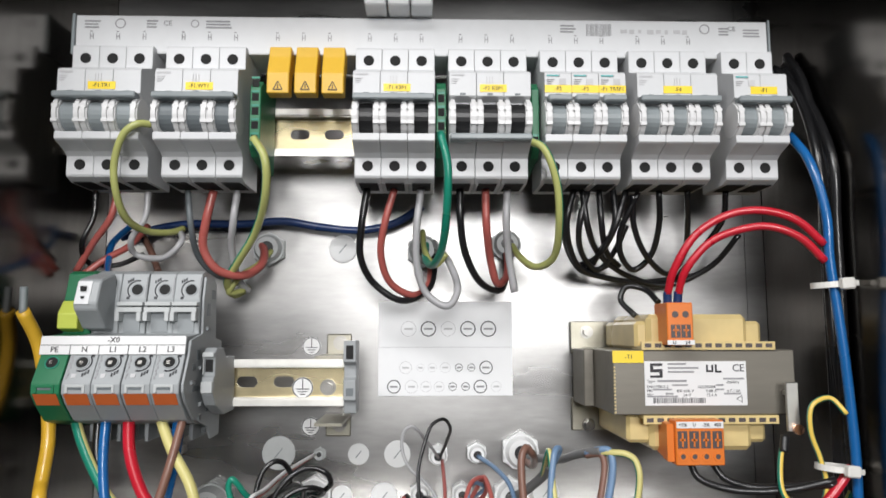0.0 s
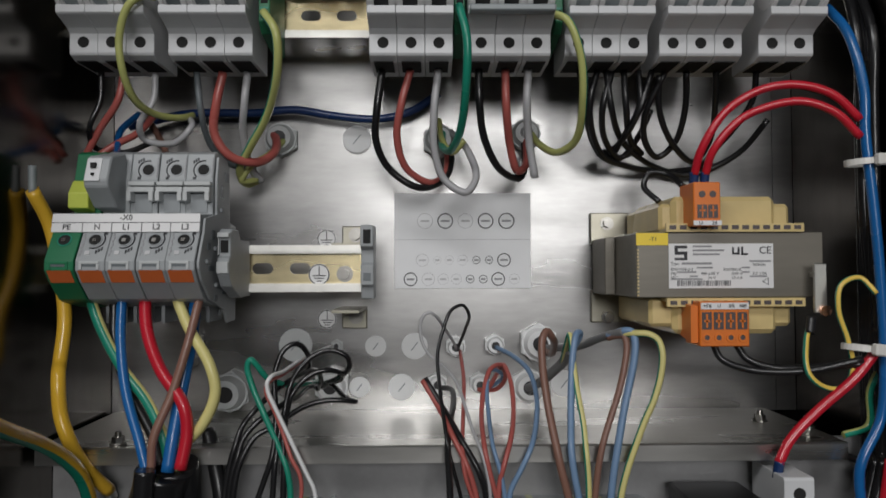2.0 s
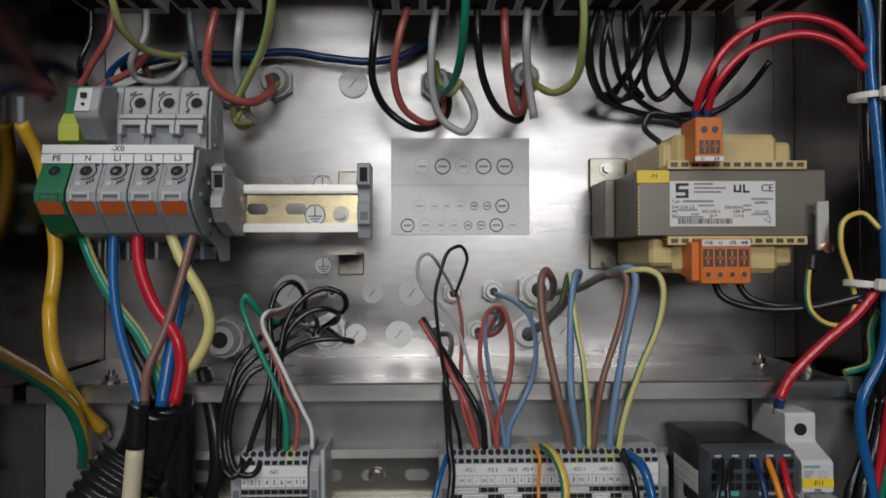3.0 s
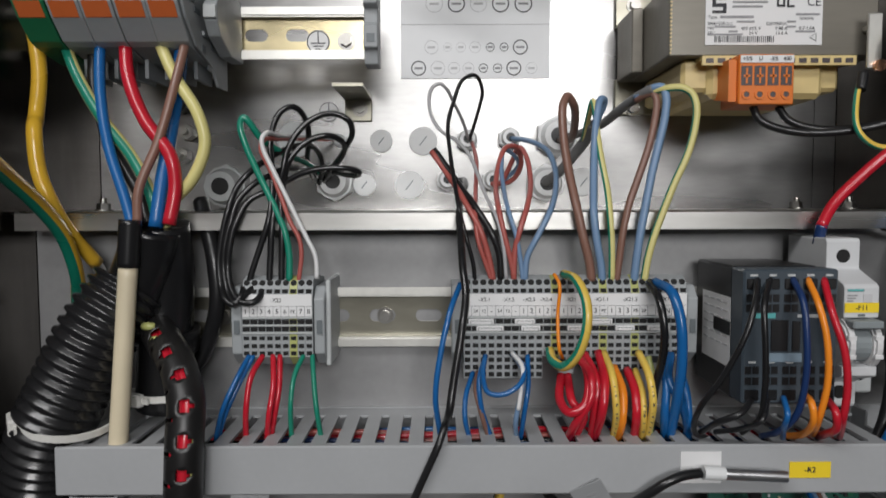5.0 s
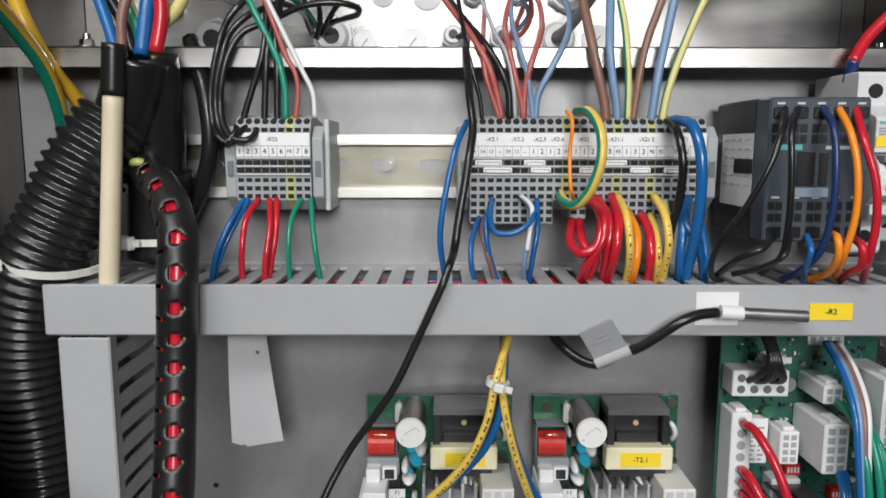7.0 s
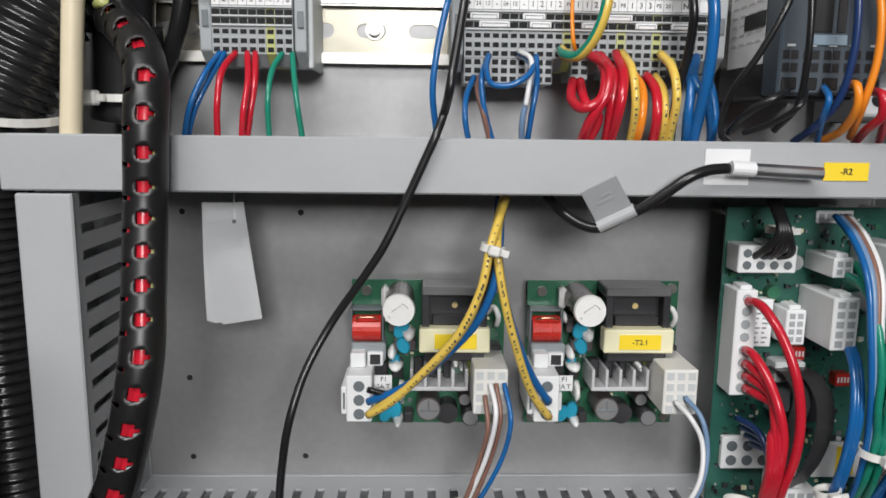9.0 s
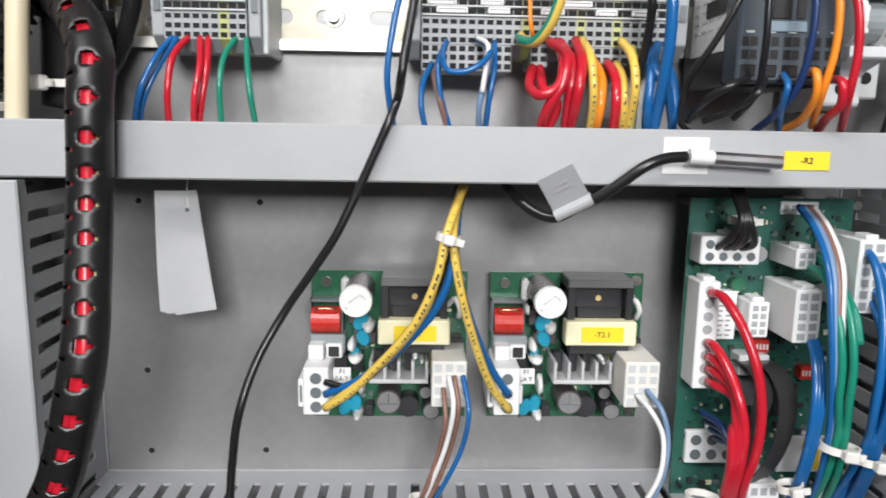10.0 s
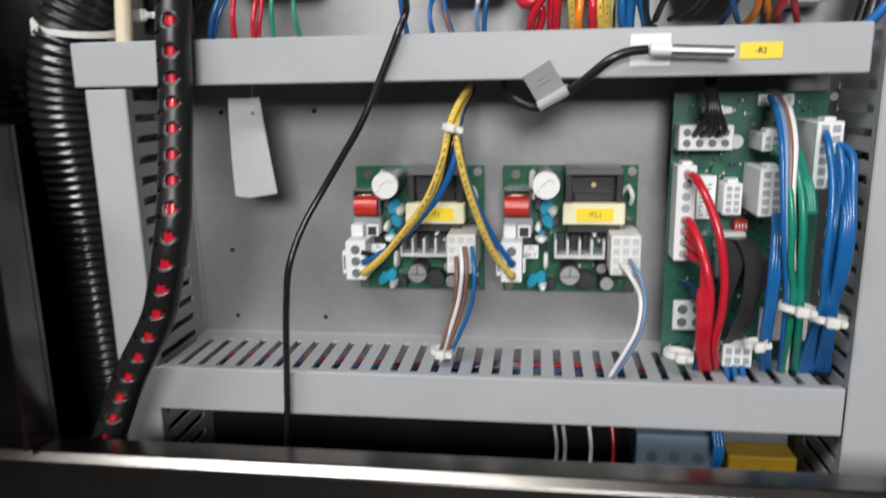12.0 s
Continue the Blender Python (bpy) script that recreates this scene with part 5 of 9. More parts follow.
# ---- hanging cards and plate holes ----
cd = thing("paper_cards", (-0.1225, 0.4360, 1.1745), "loose white paper cards hanging from the wiring duct", "paper", "")
for a, dy, dx in ((-0.3, 0.0014, 0.0), (-2.0, 0.0021, 0.0), (-3.6, 0.0028, 0.0002), (-7.4, 0.0035, 0.0004)):
    bm = bmesh.new()
    n = 8
    for i in range(n + 1):
        z = -0.0040 - 0.0600 * i / n
        bow = 0.0020 * math.sin(i / n * 2.6)
        bm.verts.new((-0.0150 + dx, -dy - bow, z)), bm.verts.new((0.0050 + dx, -dy - bow * 0.5, z + 0.0005 * (i / n)))
    bm.verts.ensure_lookup_table()
    for i in range(n):
        bm.faces.new([bm.verts[j] for j in (2 * i, 2 * i + 1, 2 * i + 3, 2 * i + 2)])
    bmesh.ops.solidify(bm, geom=list(bm.faces), thickness=0.0002)
    c = part("card", bm, PAPER, cd)
    c.matrix_basis = Matrix.Rotation(radians(a), 4, "Y")
part("punched_hole", cylinder((0.0013, -0.0046, -0.0130), "y", 0.0010, 0.0004, 12), GREY_DARK, cd)
part("string", sweep([(0.0013, -0.0040, -0.0125), (0.0010, -0.0030, -0.0050), (0.0010, 0.0, 0.0040)], 0.0004, seg=6), W_WHITE, cd)
hole = thing("plate_hole", (-0.161, LOW, 1.161), "small dark drilled hole in the grey plate", "hole", "plate holes")
part("rim", ring((0, -0.0004, 0), "y", 0.0017, 0.0024, 0.0004, 18), GREY_PLATE, hole)
part("bore", cylinder((0, -0.0003, 0), "y", 0.0018, 0.0003, 18), HOLE_SHADE, hole)
for x, z in ((-0.096, 1.161), (-0.161, 1.0655), (-0.161, 1.0175), (-0.096, 1.0178)):
    copy_thing(hole, pose(x, LOW, z))

# ---- power supply boards ----


def psu(ox, word, group="power boards"):
    ob = thing("power_board", (ox, LOW, 1.0425), "green open power board with coils and capacitors", "circuit board", group)
    part("board", boxes((0, 0.0845, -0.0096, -0.0080, 0, 0.0830), bevel=0.0002), PCB, ob)
    for x, z in ((0.004, 0.004), (0.0805, 0.004), (0.008, 0.077), (0.0805, 0.079)):
        part("standoff", cylinder((x, -0.0080, z), "y", 0.0025, 0.0078, 8), SCREW, ob)
        part("board_screw", cylinder((x, -0.0112, z), "y", 0.0028, 0.0016, 14), SCREW, ob)
    cap = part("capacitor", cylinder((0.0268, -0.0450, 0.0748), "y", 0.0076, 0.0354, 26), CAP_SLEEVE, ob, "large brown capacitor with white end")
    part("end_disc", cylinder((0.0268, -0.0466, 0.0748), "y", 0.0079, 0.0020, 26, r2=0.0084), GLUE, cap)
    for k, a in enumerate((0.3, 1.3, 2.5)):
        part("end_print", sweep([(0.0268 + 0.0050 * math.cos(a + 0.25 * j), -0.0467, 0.0748 + 0.0038 * math.sin(a + 0.25 * j + k)) for j in range(5)], 0.0003, 5, 0), INK_PALE, cap)
    part("glue", boxes((0.0165, 0.0205, -0.018, -0.0097, 0.068, 0.081), bevel=0.0018), GLUE, ob)
    coil = part("choke", cylinder((0.0014, -0.0185, 0.0580), "x", 0.0068, 0.0152, 20), RED_COIL, ob, "red wound choke")
    for j in range(9):
        part("winding", ring((0.0022 + 0.0016 * j, -0.0185, 0.0580), "x", 0.0066, 0.0073, 0.0010, 18), RED_COIL, coil)
    part("lead", sweep([(0.0030, -0.0235, 0.0640), (0.0040, -0.0262, 0.0655), (0.0090, -0.0268, 0.0662), (0.0140, -0.0262, 0.0655), (0.0150, -0.0235, 0.0640)], 0.0006, 6, 4), COPPER, coil)
    part("choke_base", boxes((0.0008, 0.0192, -0.0250, -0.0097, 0.0410, 0.0512), bevel=0.0008), GREY_MID, ob)
    part("choke_frame", boxes((0.0000, 0.0012, -0.0210, -0.0097, 0.0515, 0.0690), (0.0168, 0.0180, -0.0210, -0.0097, 0.0515, 0.0690), (0.0000, 0.0180, -0.0190, -0.0097, 0.0675, 0.0690), bevel=0.0003), GREY_DARK, ob)
    tf = part("transformer", boxes((0.0385, 0.0728, -0.0240, -0.0097, 0.0500, 0.0790), bevel=0.0006), FERRITE, ob, "black ferrite transformer")
    part("core_top", boxes((0.0385, 0.0728, -0.0320, -0.0097, 0.0792, 0.0838), bevel=0.0006), CORE_GREY, tf, "grey ferrite yoke")
    part("core_leg", boxes((0.0385, 0.0425, -0.0320, -0.0097, 0.0620, 0.0791), bevel=0.0004), FERRITE, tf)
    part("core_leg", boxes((0.0690, 0.0728, -0.0320, -0.0097, 0.0620, 0.0791), bevel=0.0004), FERRITE, tf)
    part("bobbin", boxes((0.0440, 0.0675, -0.0300, -0.0240, 0.0630, 0.0680), (0.0400, 0.0715, -0.0330, -0.0240, 0.0440, 0.0492), bevel=0.0006), FERRITE, tf)
    part("bobbin_pin", cylinder((0.0560, -0.0250, 0.0725), "y", 0.0016, 0.0012, 10), AMBER, tf)
    part("winding_tape", boxes((0.0372, 0.0742, -0.0362, -0.0270, 0.0495, 0.0624), bevel=0.0007), CREAM_TAPE, tf, "cream winding tape")
    lab = part("device_label", boxes((0.0452, 0.0672, -0.0367, -0.0363, 0.0518, 0.0597)), YELLOW_LABEL, tf, "yellow printed device label")
    text("label_text", word, 0.0040, pose(0.0562, -0.0369, 0.0557), INK, lab, 0.0001)
    part("glue", sweep([(0.0735, -0.014, 0.0650), (0.0775, -0.019, 0.0700), (0.0800, -0.020, 0.0650), (0.0795, -0.016, 0.0590)], 0.0016, 8, 5), GLUE, ob)
    hs = part("heat_sink", boxes((0.0325, 0.0634, -0.0330, -0.0097, 0.0275, 0.0297), bevel=0.0003), SINK, ob, "aluminium heat sink")
    for k in range(5):
        part("fin", boxes((0.0325 + 0.0073 * k, 0.0342 + 0.0073 * k, -0.0330, -0.0098, 0.0298, 0.0395), bevel=0.0003), SINK, hs)
    for k in range(3):
        part("power_transistor", boxes((0.0346 + 0.0080 * k, 0.0392 + 0.0080 * k, -0.0200, -0.0140, 0.0305, 0.0410), bevel=0.0004), FERRITE, hs)
    for x, z, a, b, m in ((0.0225, 0.0300, 0.006, 0.009, FERRITE), (0.0235, 0.0455, 0.012, 0.006, CAP_SLEEVE), (0.0205, 0.0560, 0.004, 0.008, CAP_SLEEVE), (0.0740, 0.0440, 0.008, 0.005, FERRITE), (0.0020, 0.0290, 0.018, 0.010, FERRITE), (0.0290, 0.0040, 0.005, 0.006, FERRITE), (0.0640, 0.0300, 0.002, 0.010, GREEN_YELLOW)):
        part("component", boxes((x, x + a, -0.0200, -0.0097, z, z + b), bevel=0.0006), m, ob)
    oc = part("output_connector", boxes((0.0648, 0.0822, -0.0520, -0.0097, 0.0222, 0.0460), bevel=0.0006), NYLON, ob, "white twelve-way connector")
    for i in range(4):
        for j in range(3):
            x, z = 0.0680 + 0.0055 * j, 0.0253 + 0.0058 * i
            part("socket", boxes((x - 0.0018, x + 0.0018, -0.0523, -0.0519, z - 0.0019, z + 0.0019)), TERMINAL_PALE, oc)
    ic = part("input_connector", boxes((0.0000, 0.0130, -0.0450, -0.0097, 0.0150, 0.0400), (-0.0030, 0.0000, -0.0420, -0.0097, 0.0180, 0.0330), (0.0132, 0.0150, -0.0420, -0.0097, 0.0200, 0.0300), bevel=0.0006), WHITE, ob, "white input connector")
    for z in (0.0195, 0.0270, 0.0345):
        part("socket", cylinder((0.0065, -0.0454, z), "y", 0.0029, 0.0006, 14), GREY_DARK, ic)
    part("latch_window", boxes((-0.0020, -0.0010, -0.0424, -0.0419, 0.0210, 0.0300)), GREY_DARK, ic)
    fu = part("fuse_holder", boxes((0.0010, 0.0090, -0.0330, -0.0097, 0.0402, 0.0480), (0.0095, 0.0180, -0.0280, -0.0097, 0.0395, 0.0470), bevel=0.0006), WHITE, ob)
    part("fuse", boxes((0.0110, 0.0165, -0.0284, -0.0279, 0.0405, 0.0460), bevel=0.0002), FERRITE, fu)
    part("fuse_print", boxes((0.0135, 0.0228, -0.0305, -0.0297, 0.0268, 0.0352)), LABEL, fu)
    text("print_text", "F1", 0.0036, pose(0.0184, -0.0307, 0.0332), INK, fu, 0.0001)
    text("print_text", "2A T", 0.0034, pose(0.0182, -0.0307, 0.0292), INK, fu, 0.0001)
    for x, z, r, h, m in ((0.0425, 0.0155, 0.0066, 0.019, CAP_SLEEVE), (0.0530, 0.0100, 0.0060, 0.011, FERRITE), (0.0622, 0.0195, 0.0034, 0.015, CAP_SLEEVE), (0.0652, 0.0110, 0.0046, 0.020, FERRITE), (0.0640, 0.0300, 0.0018, 0.010, ALU)):
        c = part("capacitor", cylinder((x, -0.0097 - h, z), "y", r, h, 20), m, ob)
        part("end_disc", cylinder((x, -0.0101 - h, z), "y", r * 0.88, 0.0005, 20), ALU if r != 0.0060 else FERRITE, c)
        if r > 0.0062:
            part("vent_score", boxes((x - 0.0004, x + 0.0004, -0.0104 - h, -0.0100 - h, z - 0.0001, z + r * 0.8), (x - r * 0.75, x, -0.0104 - h, -0.0100 - h, z - 0.0010, z - 0.0002), (x, x + r * 0.75, -0.0104 - h, -0.0100 - h, z - 0.0010, z - 0.0002)), GREY_DARK, c)
    for x, z, a, r, out in ((0.0192, 0.0105, 0.5, 0.0050, 0.012), (0.0245, 0.0125, 0.2, 0.0050, 0.012), (0.0285, 0.0490, -0.4, 0.0052, 0.010), (0.0275, 0.0585, 0.5, 0.0056, 0.012), (0.0240, 0.0395, 0.2, 0.0040, 0.008)):
        bm = cylinder((0, -0.0060 - out, 0), "y", r, 0.0040, 18)
        for v in bm.verts:
            v.co.x *= 0.66
        bmesh.ops.bevel(bm, geom=list(bm.edges), offset=0.0008, segments=1, affect="EDGES")
        d = part("ceramic_capacitor", bm, CERAMIC_BLUE, ob)
        d.matrix_basis = Matrix.Translation((x, -0.0060, z)) @ Matrix.Rotation(a, 4, "Y")
        part("leg", boxes((-0.0006, 0.0006, -0.0060 - out, -0.0036, -r - 0.0008, -r + 0.0006)), SCREW, d)
    for x, z, a, b, h in ((0.0225, 0.0450, 0.0022, 0.0035, 0.020), (0.0245, 0.0375, 0.0040, 0.0026, 0.020), (0.0275, 0.0225, 0.0022, 0.0060, 0.016), (0.0258, 0.0070, 0.0030, 0.0026, 0.022), (0.0315, 0.0555, 0.0035, 0.0040, 0.020), (0.0600, 0.0375, 0.0014, 0.0014, 0.020), (0.0565, 0.0430, 0.0016, 0.0012, 0.030), (0.0195, 0.0640, 0.0015, 0.0030, 0.014)):
        bm = bmesh.new()
        bmesh.ops.create_icosphere(bm, subdivisions=2, radius=1.0)
        for v in bm.verts:
            v.co = Vector((x + v.co.x * a * (1 + 0.2 * math.sin(9 * v.co.z + x * 900)), -0.0097 - h * 0.5 + v.co.y * h * 0.5, z + v.co.z * b * (1 + 0.2 * math.sin(7 * v.co.x + z * 700))))
        part("glue", bm, GLUE, ob, smooth=True)
    random.seed(int(ox * 1e4) + 900)
    for k in range(26):
        x, z = random.uniform(0.020, 0.080), random.uniform(0.004, 0.078)
        part("chip_part", boxes((x, x + random.uniform(0.001, 0.003), -0.0112, -0.0097, z, z + random.uniform(0.001, 0.002))), random.choice((FERRITE, CREAM_TAPE, ALU, GREY_DARK)), ob)
    return ob


psu(-0.0672, "-T2")
psu(0.0298, "-T2.1")

# ---- control board ----
cb = thing("control_board", (0.131, LOW, 0.9960), "green control board crowded with white connectors", "circuit board")
CX, CZ, CY = 0.131, 0.9960, LOW
BY = -0.0290    # the board stands off the plate
part("board", boxes((-0.0010, 0.0850, BY, BY + 0.0016, 0, 0.1735), bevel=0.0002), PCB_DARK, cb)
for x, z in ((0.004, 0.170), (0.088, 0.170), (0.004, 0.004), (0.088, 0.004)):
    part("standoff", cylinder((x, BY + 0.0016, z), "y", 0.0025, -BY - 0.0018, 8), SCREW, cb)


def header(x0, x1, z0, z1, y, cols, rows, label, round_holes=False, hole=TERMINAL, mat=WHITE):
    """A white connector that stands on the board, with its sockets in front."""
    c = part("connector", boxes((x0 - CX, x1 - CX, y - CY, BY - 0.0001, z0 - CZ, z1 - CZ), bevel=0.0006), mat, cb, label)
    part("latch", boxes(((x0 + x1) / 2 - CX - 0.003, (x0 + x1) / 2 - CX + 0.003, y - CY + 0.002, y - CY + 0.012, z1 - CZ, z1 - CZ + 0.0022), bevel=0.0004), mat, c)
    dx, dz = (x1 - x0 - 0.002) / cols, (z1 - z0 - 0.002) / rows
    for i in range(cols):
        for j in range(rows):
            x, z = x0 - CX + 0.001 + dx * (i + 0.5), z0 - CZ + 0.001 + dz * (j + 0.5)
            if round_holes:
                part("socket", cylinder((x, y - CY - 0.0003, z), "y", min(dx, dz) * 0.36, 0.0005, 14), hole, c)
            else:
                part("socket", boxes((x - dx * 0.33, x + dx * 0.33, y - CY - 0.0003, y - CY, z - dz * 0.33, z + dz * 0.33)), hole, c)
    return c


header(0.1312, 0.1613, 1.1372, 1.1515, 0.432, 4, 2, "white eight-way power connector", True, GREY_DARK)
header(0.1312, 0.1421, 1.0727, 1.1287, 0.430, 1, 8, "tall white connector with round sockets", True, TERMINAL)
header(0.1571, 0.1675, 1.1003, 1.1186, 0.429, 2, 4, "white eight-way connector")
header(0.1717, 0.1847, 1.1022, 1.1288, 0.413, 2, 5, "white ten-way connector")
header(0.1970, 0.2105, 1.1184, 1.1541, 0.408, 2, 6, "white twelve-way connector")
header(0.1730, 0.1830, 1.1376, 1.1475, 0.419, 2, 2, "small white connector")
header(0.1770, 0.1968, 1.1613, 1.1680, 0.447, 4, 1, "flat white connector")
header(0.1355, 0.1640, 1.0255, 1.0440, 0.443, 3, 2, "white six-way connector", True, GREY_DARK)
header(0.1607, 0.1775, 1.0108, 1.0247, 0.421, 3, 2, "white connector at the board's foot")
lab = part("board_label", boxes((0.0137, 0.0245, -0.0360, BY - 0.0001, 0.1000, 0.1257), bevel=0.0004), LABEL, cb, "white printed relay label")
bars("label_print", [(0.0150 + 0.0042 * (k % 2), 0.0180 + 0.0042 * (k % 2) - 0.0008 * (k % 3), 0.1020 + 0.0026 * (k // 2), 0.1029 + 0.0026 * (k // 2)) for k in range(16)], -0.0360, INK_GREY, lab)
for x, z in ((0.0360, 0.0925), (0.0620, 0.0780)):
    d = part("dip_switch", boxes((x, x + 0.0080, BY - 0.0064, BY - 0.0001, z, z + 0.0070), bevel=0.0003), RED_COIL, cb, "red switch bank")
    bars("lever", [(x + 0.0010 + 0.0018 * k, x + 0.0019 + 0.0018 * k, z + 0.0020, z + 0.0050) for k in range(4)], BY - 0.0064, LABEL, d)
part("relay_case", boxes((0.0260, 0.0420, BY - 0.0120, BY - 0.0001, 0.0820, 0.0930), bevel=0.0006), TERMINAL_PALE, cb)
part("relay_case", boxes((0.0270, 0.0380, BY - 0.0080, BY - 0.0001, 0.0640, 0.0800), bevel=0.0006), TERMINAL_DARK, cb)
part("yellow_sticker", boxes((0.0560, 0.0840, BY - 0.0030, BY - 0.0001, 0.0240, 0.0440), bevel=0.0003), LABEL, cb)
part("yellow_sticker", boxes((0.0690, 0.0790, BY - 0.0035, BY - 0.0031, 0.0260, 0.0420)), YELLOW_LABEL, cb, "yellow sticker")
part("processor", boxes((0.0470, 0.0640, BY - 0.0022, BY - 0.0001, 0.0560, 0.0740), bevel=0.0003), FERRITE, cb)
part("capacitor", cylinder((0.0335, BY - 0.0084, 0.1455), "y", 0.0040, 0.0083, 18), ALU, cb)
part("capacitor", cylinder((0.0250, BY - 0.0054, 0.1290), "y", 0.0035, 0.0053, 18), PCB, cb)
for x, z in ((0.0610, 0.0240), (0.0470, 0.0760)):
    part("indicator_diode", boxes((x, x + 0.0018, BY - 0.0016, BY - 0.0001, z, z + 0.0014)), LED, cb, "green indicator diode")
random.seed(21)
for k in range(420):
    x, z = random.uniform(0.002, 0.078), random.uniform(0.004, 0.169)
    a, b = random.choice(((0.0012, 0.0008), (0.0018, 0.0010), (0.0030, 0.0024), (0.0008, 0.0012), (0.0010, 0.0022), (0.0014, 0.0014)))
    part("chip_part", boxes((x, x + a, BY - random.uniform(0.0008, 0.0022), BY - 0.0001, z, z + b)), random.choice((FERRITE, FERRITE, FERRITE, FERRITE, CREAM_TAPE, ALU, TERMINAL_PALE, GREY_DARK, GREY_DARK, PCB)), cb)
strap("cable_tie", (0.1500, 0.4300, 1.1600), pose(0, 0, 0, 0, 0, 0), 0.0060, 0.8, TIE, (0.0030, 0.0026))
strap("cable_tie", (0.1912, 0.3975, 1.0555), pose(0, 0, 0, 0, 8, 0), 0.0085, 0.8, TIE, (0.0035, 0.0028))
strap("cable_tie", (0.2068, 0.3980, 1.0500), pose(0, 0, 0, 0, 8, 0), 0.0095, 0.8, TIE, (0.0035, 0.0028))
strap("cable_tie", (0.1745, 0.4070, 1.0310), pose(0, 0, 0, 0, -8, 0), 0.0055, 0.8, TIE, (0.0028, 0.0026))
strap("cable_tie", (0.1340, 0.4140, 1.0210), pose(0, 0, 0, 0, 6, 0), 0.0075, 0.8, TIE, (0.0030, 0.0026))
strap("cable_tie", (-0.0065, 0.4230, 1.0150), pose(0, 0, 0, 0, 6, 0), 0.0060, 0.8, TIE, (0.0030, 0.0026))

# ---- below the lower duct ----
rl = thing("relay_base", (0.1395, LOW, 0.9480), "grey-blue relay block in the dark cavity below", "relay")
part("block", boxes((-0.0245, 0.0245, -0.0460, -0.0010, -0.0120, 0.0125), bevel=0.0010), RELAY_BLUE, rl)
for k in range(3):
    part("clamp_screw", cylinder((-0.0150 + 0.0140 * k, -0.0466, -0.0020), "y", 0.0036, 0.0010, 16), GREY_DARK, rl)
yb = thing("warning_cover", (0.1915, LOW, 0.9420), "yellow warning cover in the dark cavity below", "cover")
part("cover", boxes((-0.0205, 0.0205, -0.0460, -0.0010, -0.0100, 0.0065), bevel=0.0010), YELLOW_CAP, yb)
part("warning_sign", ring((0, -0.0465, -0.0030), "y", 0.0026, 0.0034, 0.0006, 3), INK, yb)
gb = thing("grey_module", (0.1880, LOW, 0.9580), "dark grey module behind the yellow cover", "module")
part("case", boxes((-0.0230, 0.0230, -0.0300, -0.0010, -0.0090, 0.0100), bevel=0.0010), GREY_DARK, gb)

# ---- wires lying inside the ducts ----
random.seed(12)
for z0, xa, xb, n in ((1.1955, -0.150, 0.200, 12), (0.9950, -0.160, 0.200, 12)):
    for k in range(n):
        y = 0.4095 + 0.0040 * k
        m, word = random.choice(((W_BLUE, "blue"), (W_RED, "red"), (W_BLACK, "black"), (W_NAVY, "navy"), (W_DULLRED, "dull red"), (W_BLACK, "black"), (W_BLUE, "blue"), (W_RED, "red")))
        pts = [(xa + (xb - xa) * i / 6, y + random.uniform(-0.002, 0.002), z0 + random.uniform(-0.0030, 0.0018)) for i in range(7)]
        wire("duct_wire", word + " wire lying inside the slotted duct", m, 0.0017, *pts, group="wires inside the ducts")


def printed_wire(label, material, r, *points, group=""):
    ob = wire("wire", label, material, r, *points, group=group)
    bm = bmesh.new()
    for a, b in wire_print(r, *points):
        box(bm, a.x - 0.0005, a.x + 0.0005, a.y - 0.0002, a.y + 0.0003, min(a.z, b.z), max(a.z, b.z) + 0.0003)
    part("wire_print", bm, INK, ob)
    return ob


# ---- wires below the breakers ----
wire("wire", "yellow-green earth wire looping from a breaker foot", W_OLIVE, 0.0024, (-0.1890, 0.4480, 1.5935), (-0.1945, 0.4430, 1.5925), (-0.2025, 0.4420, 1.5865), (-0.2101, 0.4470, 1.5687), (-0.2103, 0.4520, 1.5503), (-0.2088, 0.4650, 1.5360), (-0.2041, 0.4850, 1.5302), (-0.1940, 0.5050, 1.5315), (-0.1892, 0.5200, 1.5365), group="wires below the breakers")
wire("wire", "grey wire curling under the breakers", W_GREY, 0.0022, (-0.2046, 0.4900, 1.5578), (-0.2057, 0.4900, 1.5400), (-0.2146, 0.4900, 1.5243), (-0.2151, 0.5000, 1.5156), (-0.1954, 0.5000, 1.5133), (-0.1841, 0.5000, 1.5236), (-0.1920, 0.5200, 1.5352), group="wires below the breakers")
wire("wire", "black wire from breaker down to terminals", W_BLACK, 0.002, (-0.2402, 0.4900, 1.5584), (-0.2407, 0.4900, 1.5399), (-0.2474, 0.4900, 1.5222), (-0.2502, 0.5050, 1.5105), (-0.2326, 0.5100, 1.5086), (-0.2169, 0.5200, 1.5177), group="wires below the breakers")
wire("wire", "dull red wire slanting down behind terminals", W_DULLRED, 0.0024, (-0.2255, 0.4900, 1.5585), (-0.2292, 0.4900, 1.5399), (-0.2424, 0.4950, 1.5229), (-0.2553, 0.5000, 1.5037), group="wires below the breakers")
wire("wire", "dull red wire behind the supply terminals", W_DULLRED, 0.0024, (-0.2189, 0.5300, 1.5399), (-0.2254, 0.5150, 1.5233), (-0.2385, 0.5050, 1.5121), (-0.2512, 0.5000, 1.5005), group="wires below the breakers")
wire("wire", "blue wire entering the plugged tap-off", W_BLUE, 0.0024, (-0.2334, 0.5350, 1.5406), (-0.2397, 0.5200, 1.5259), (-0.2335, 0.5000, 1.5096), (-0.2133, 0.4550, 1.4928), group="wires below the breakers")
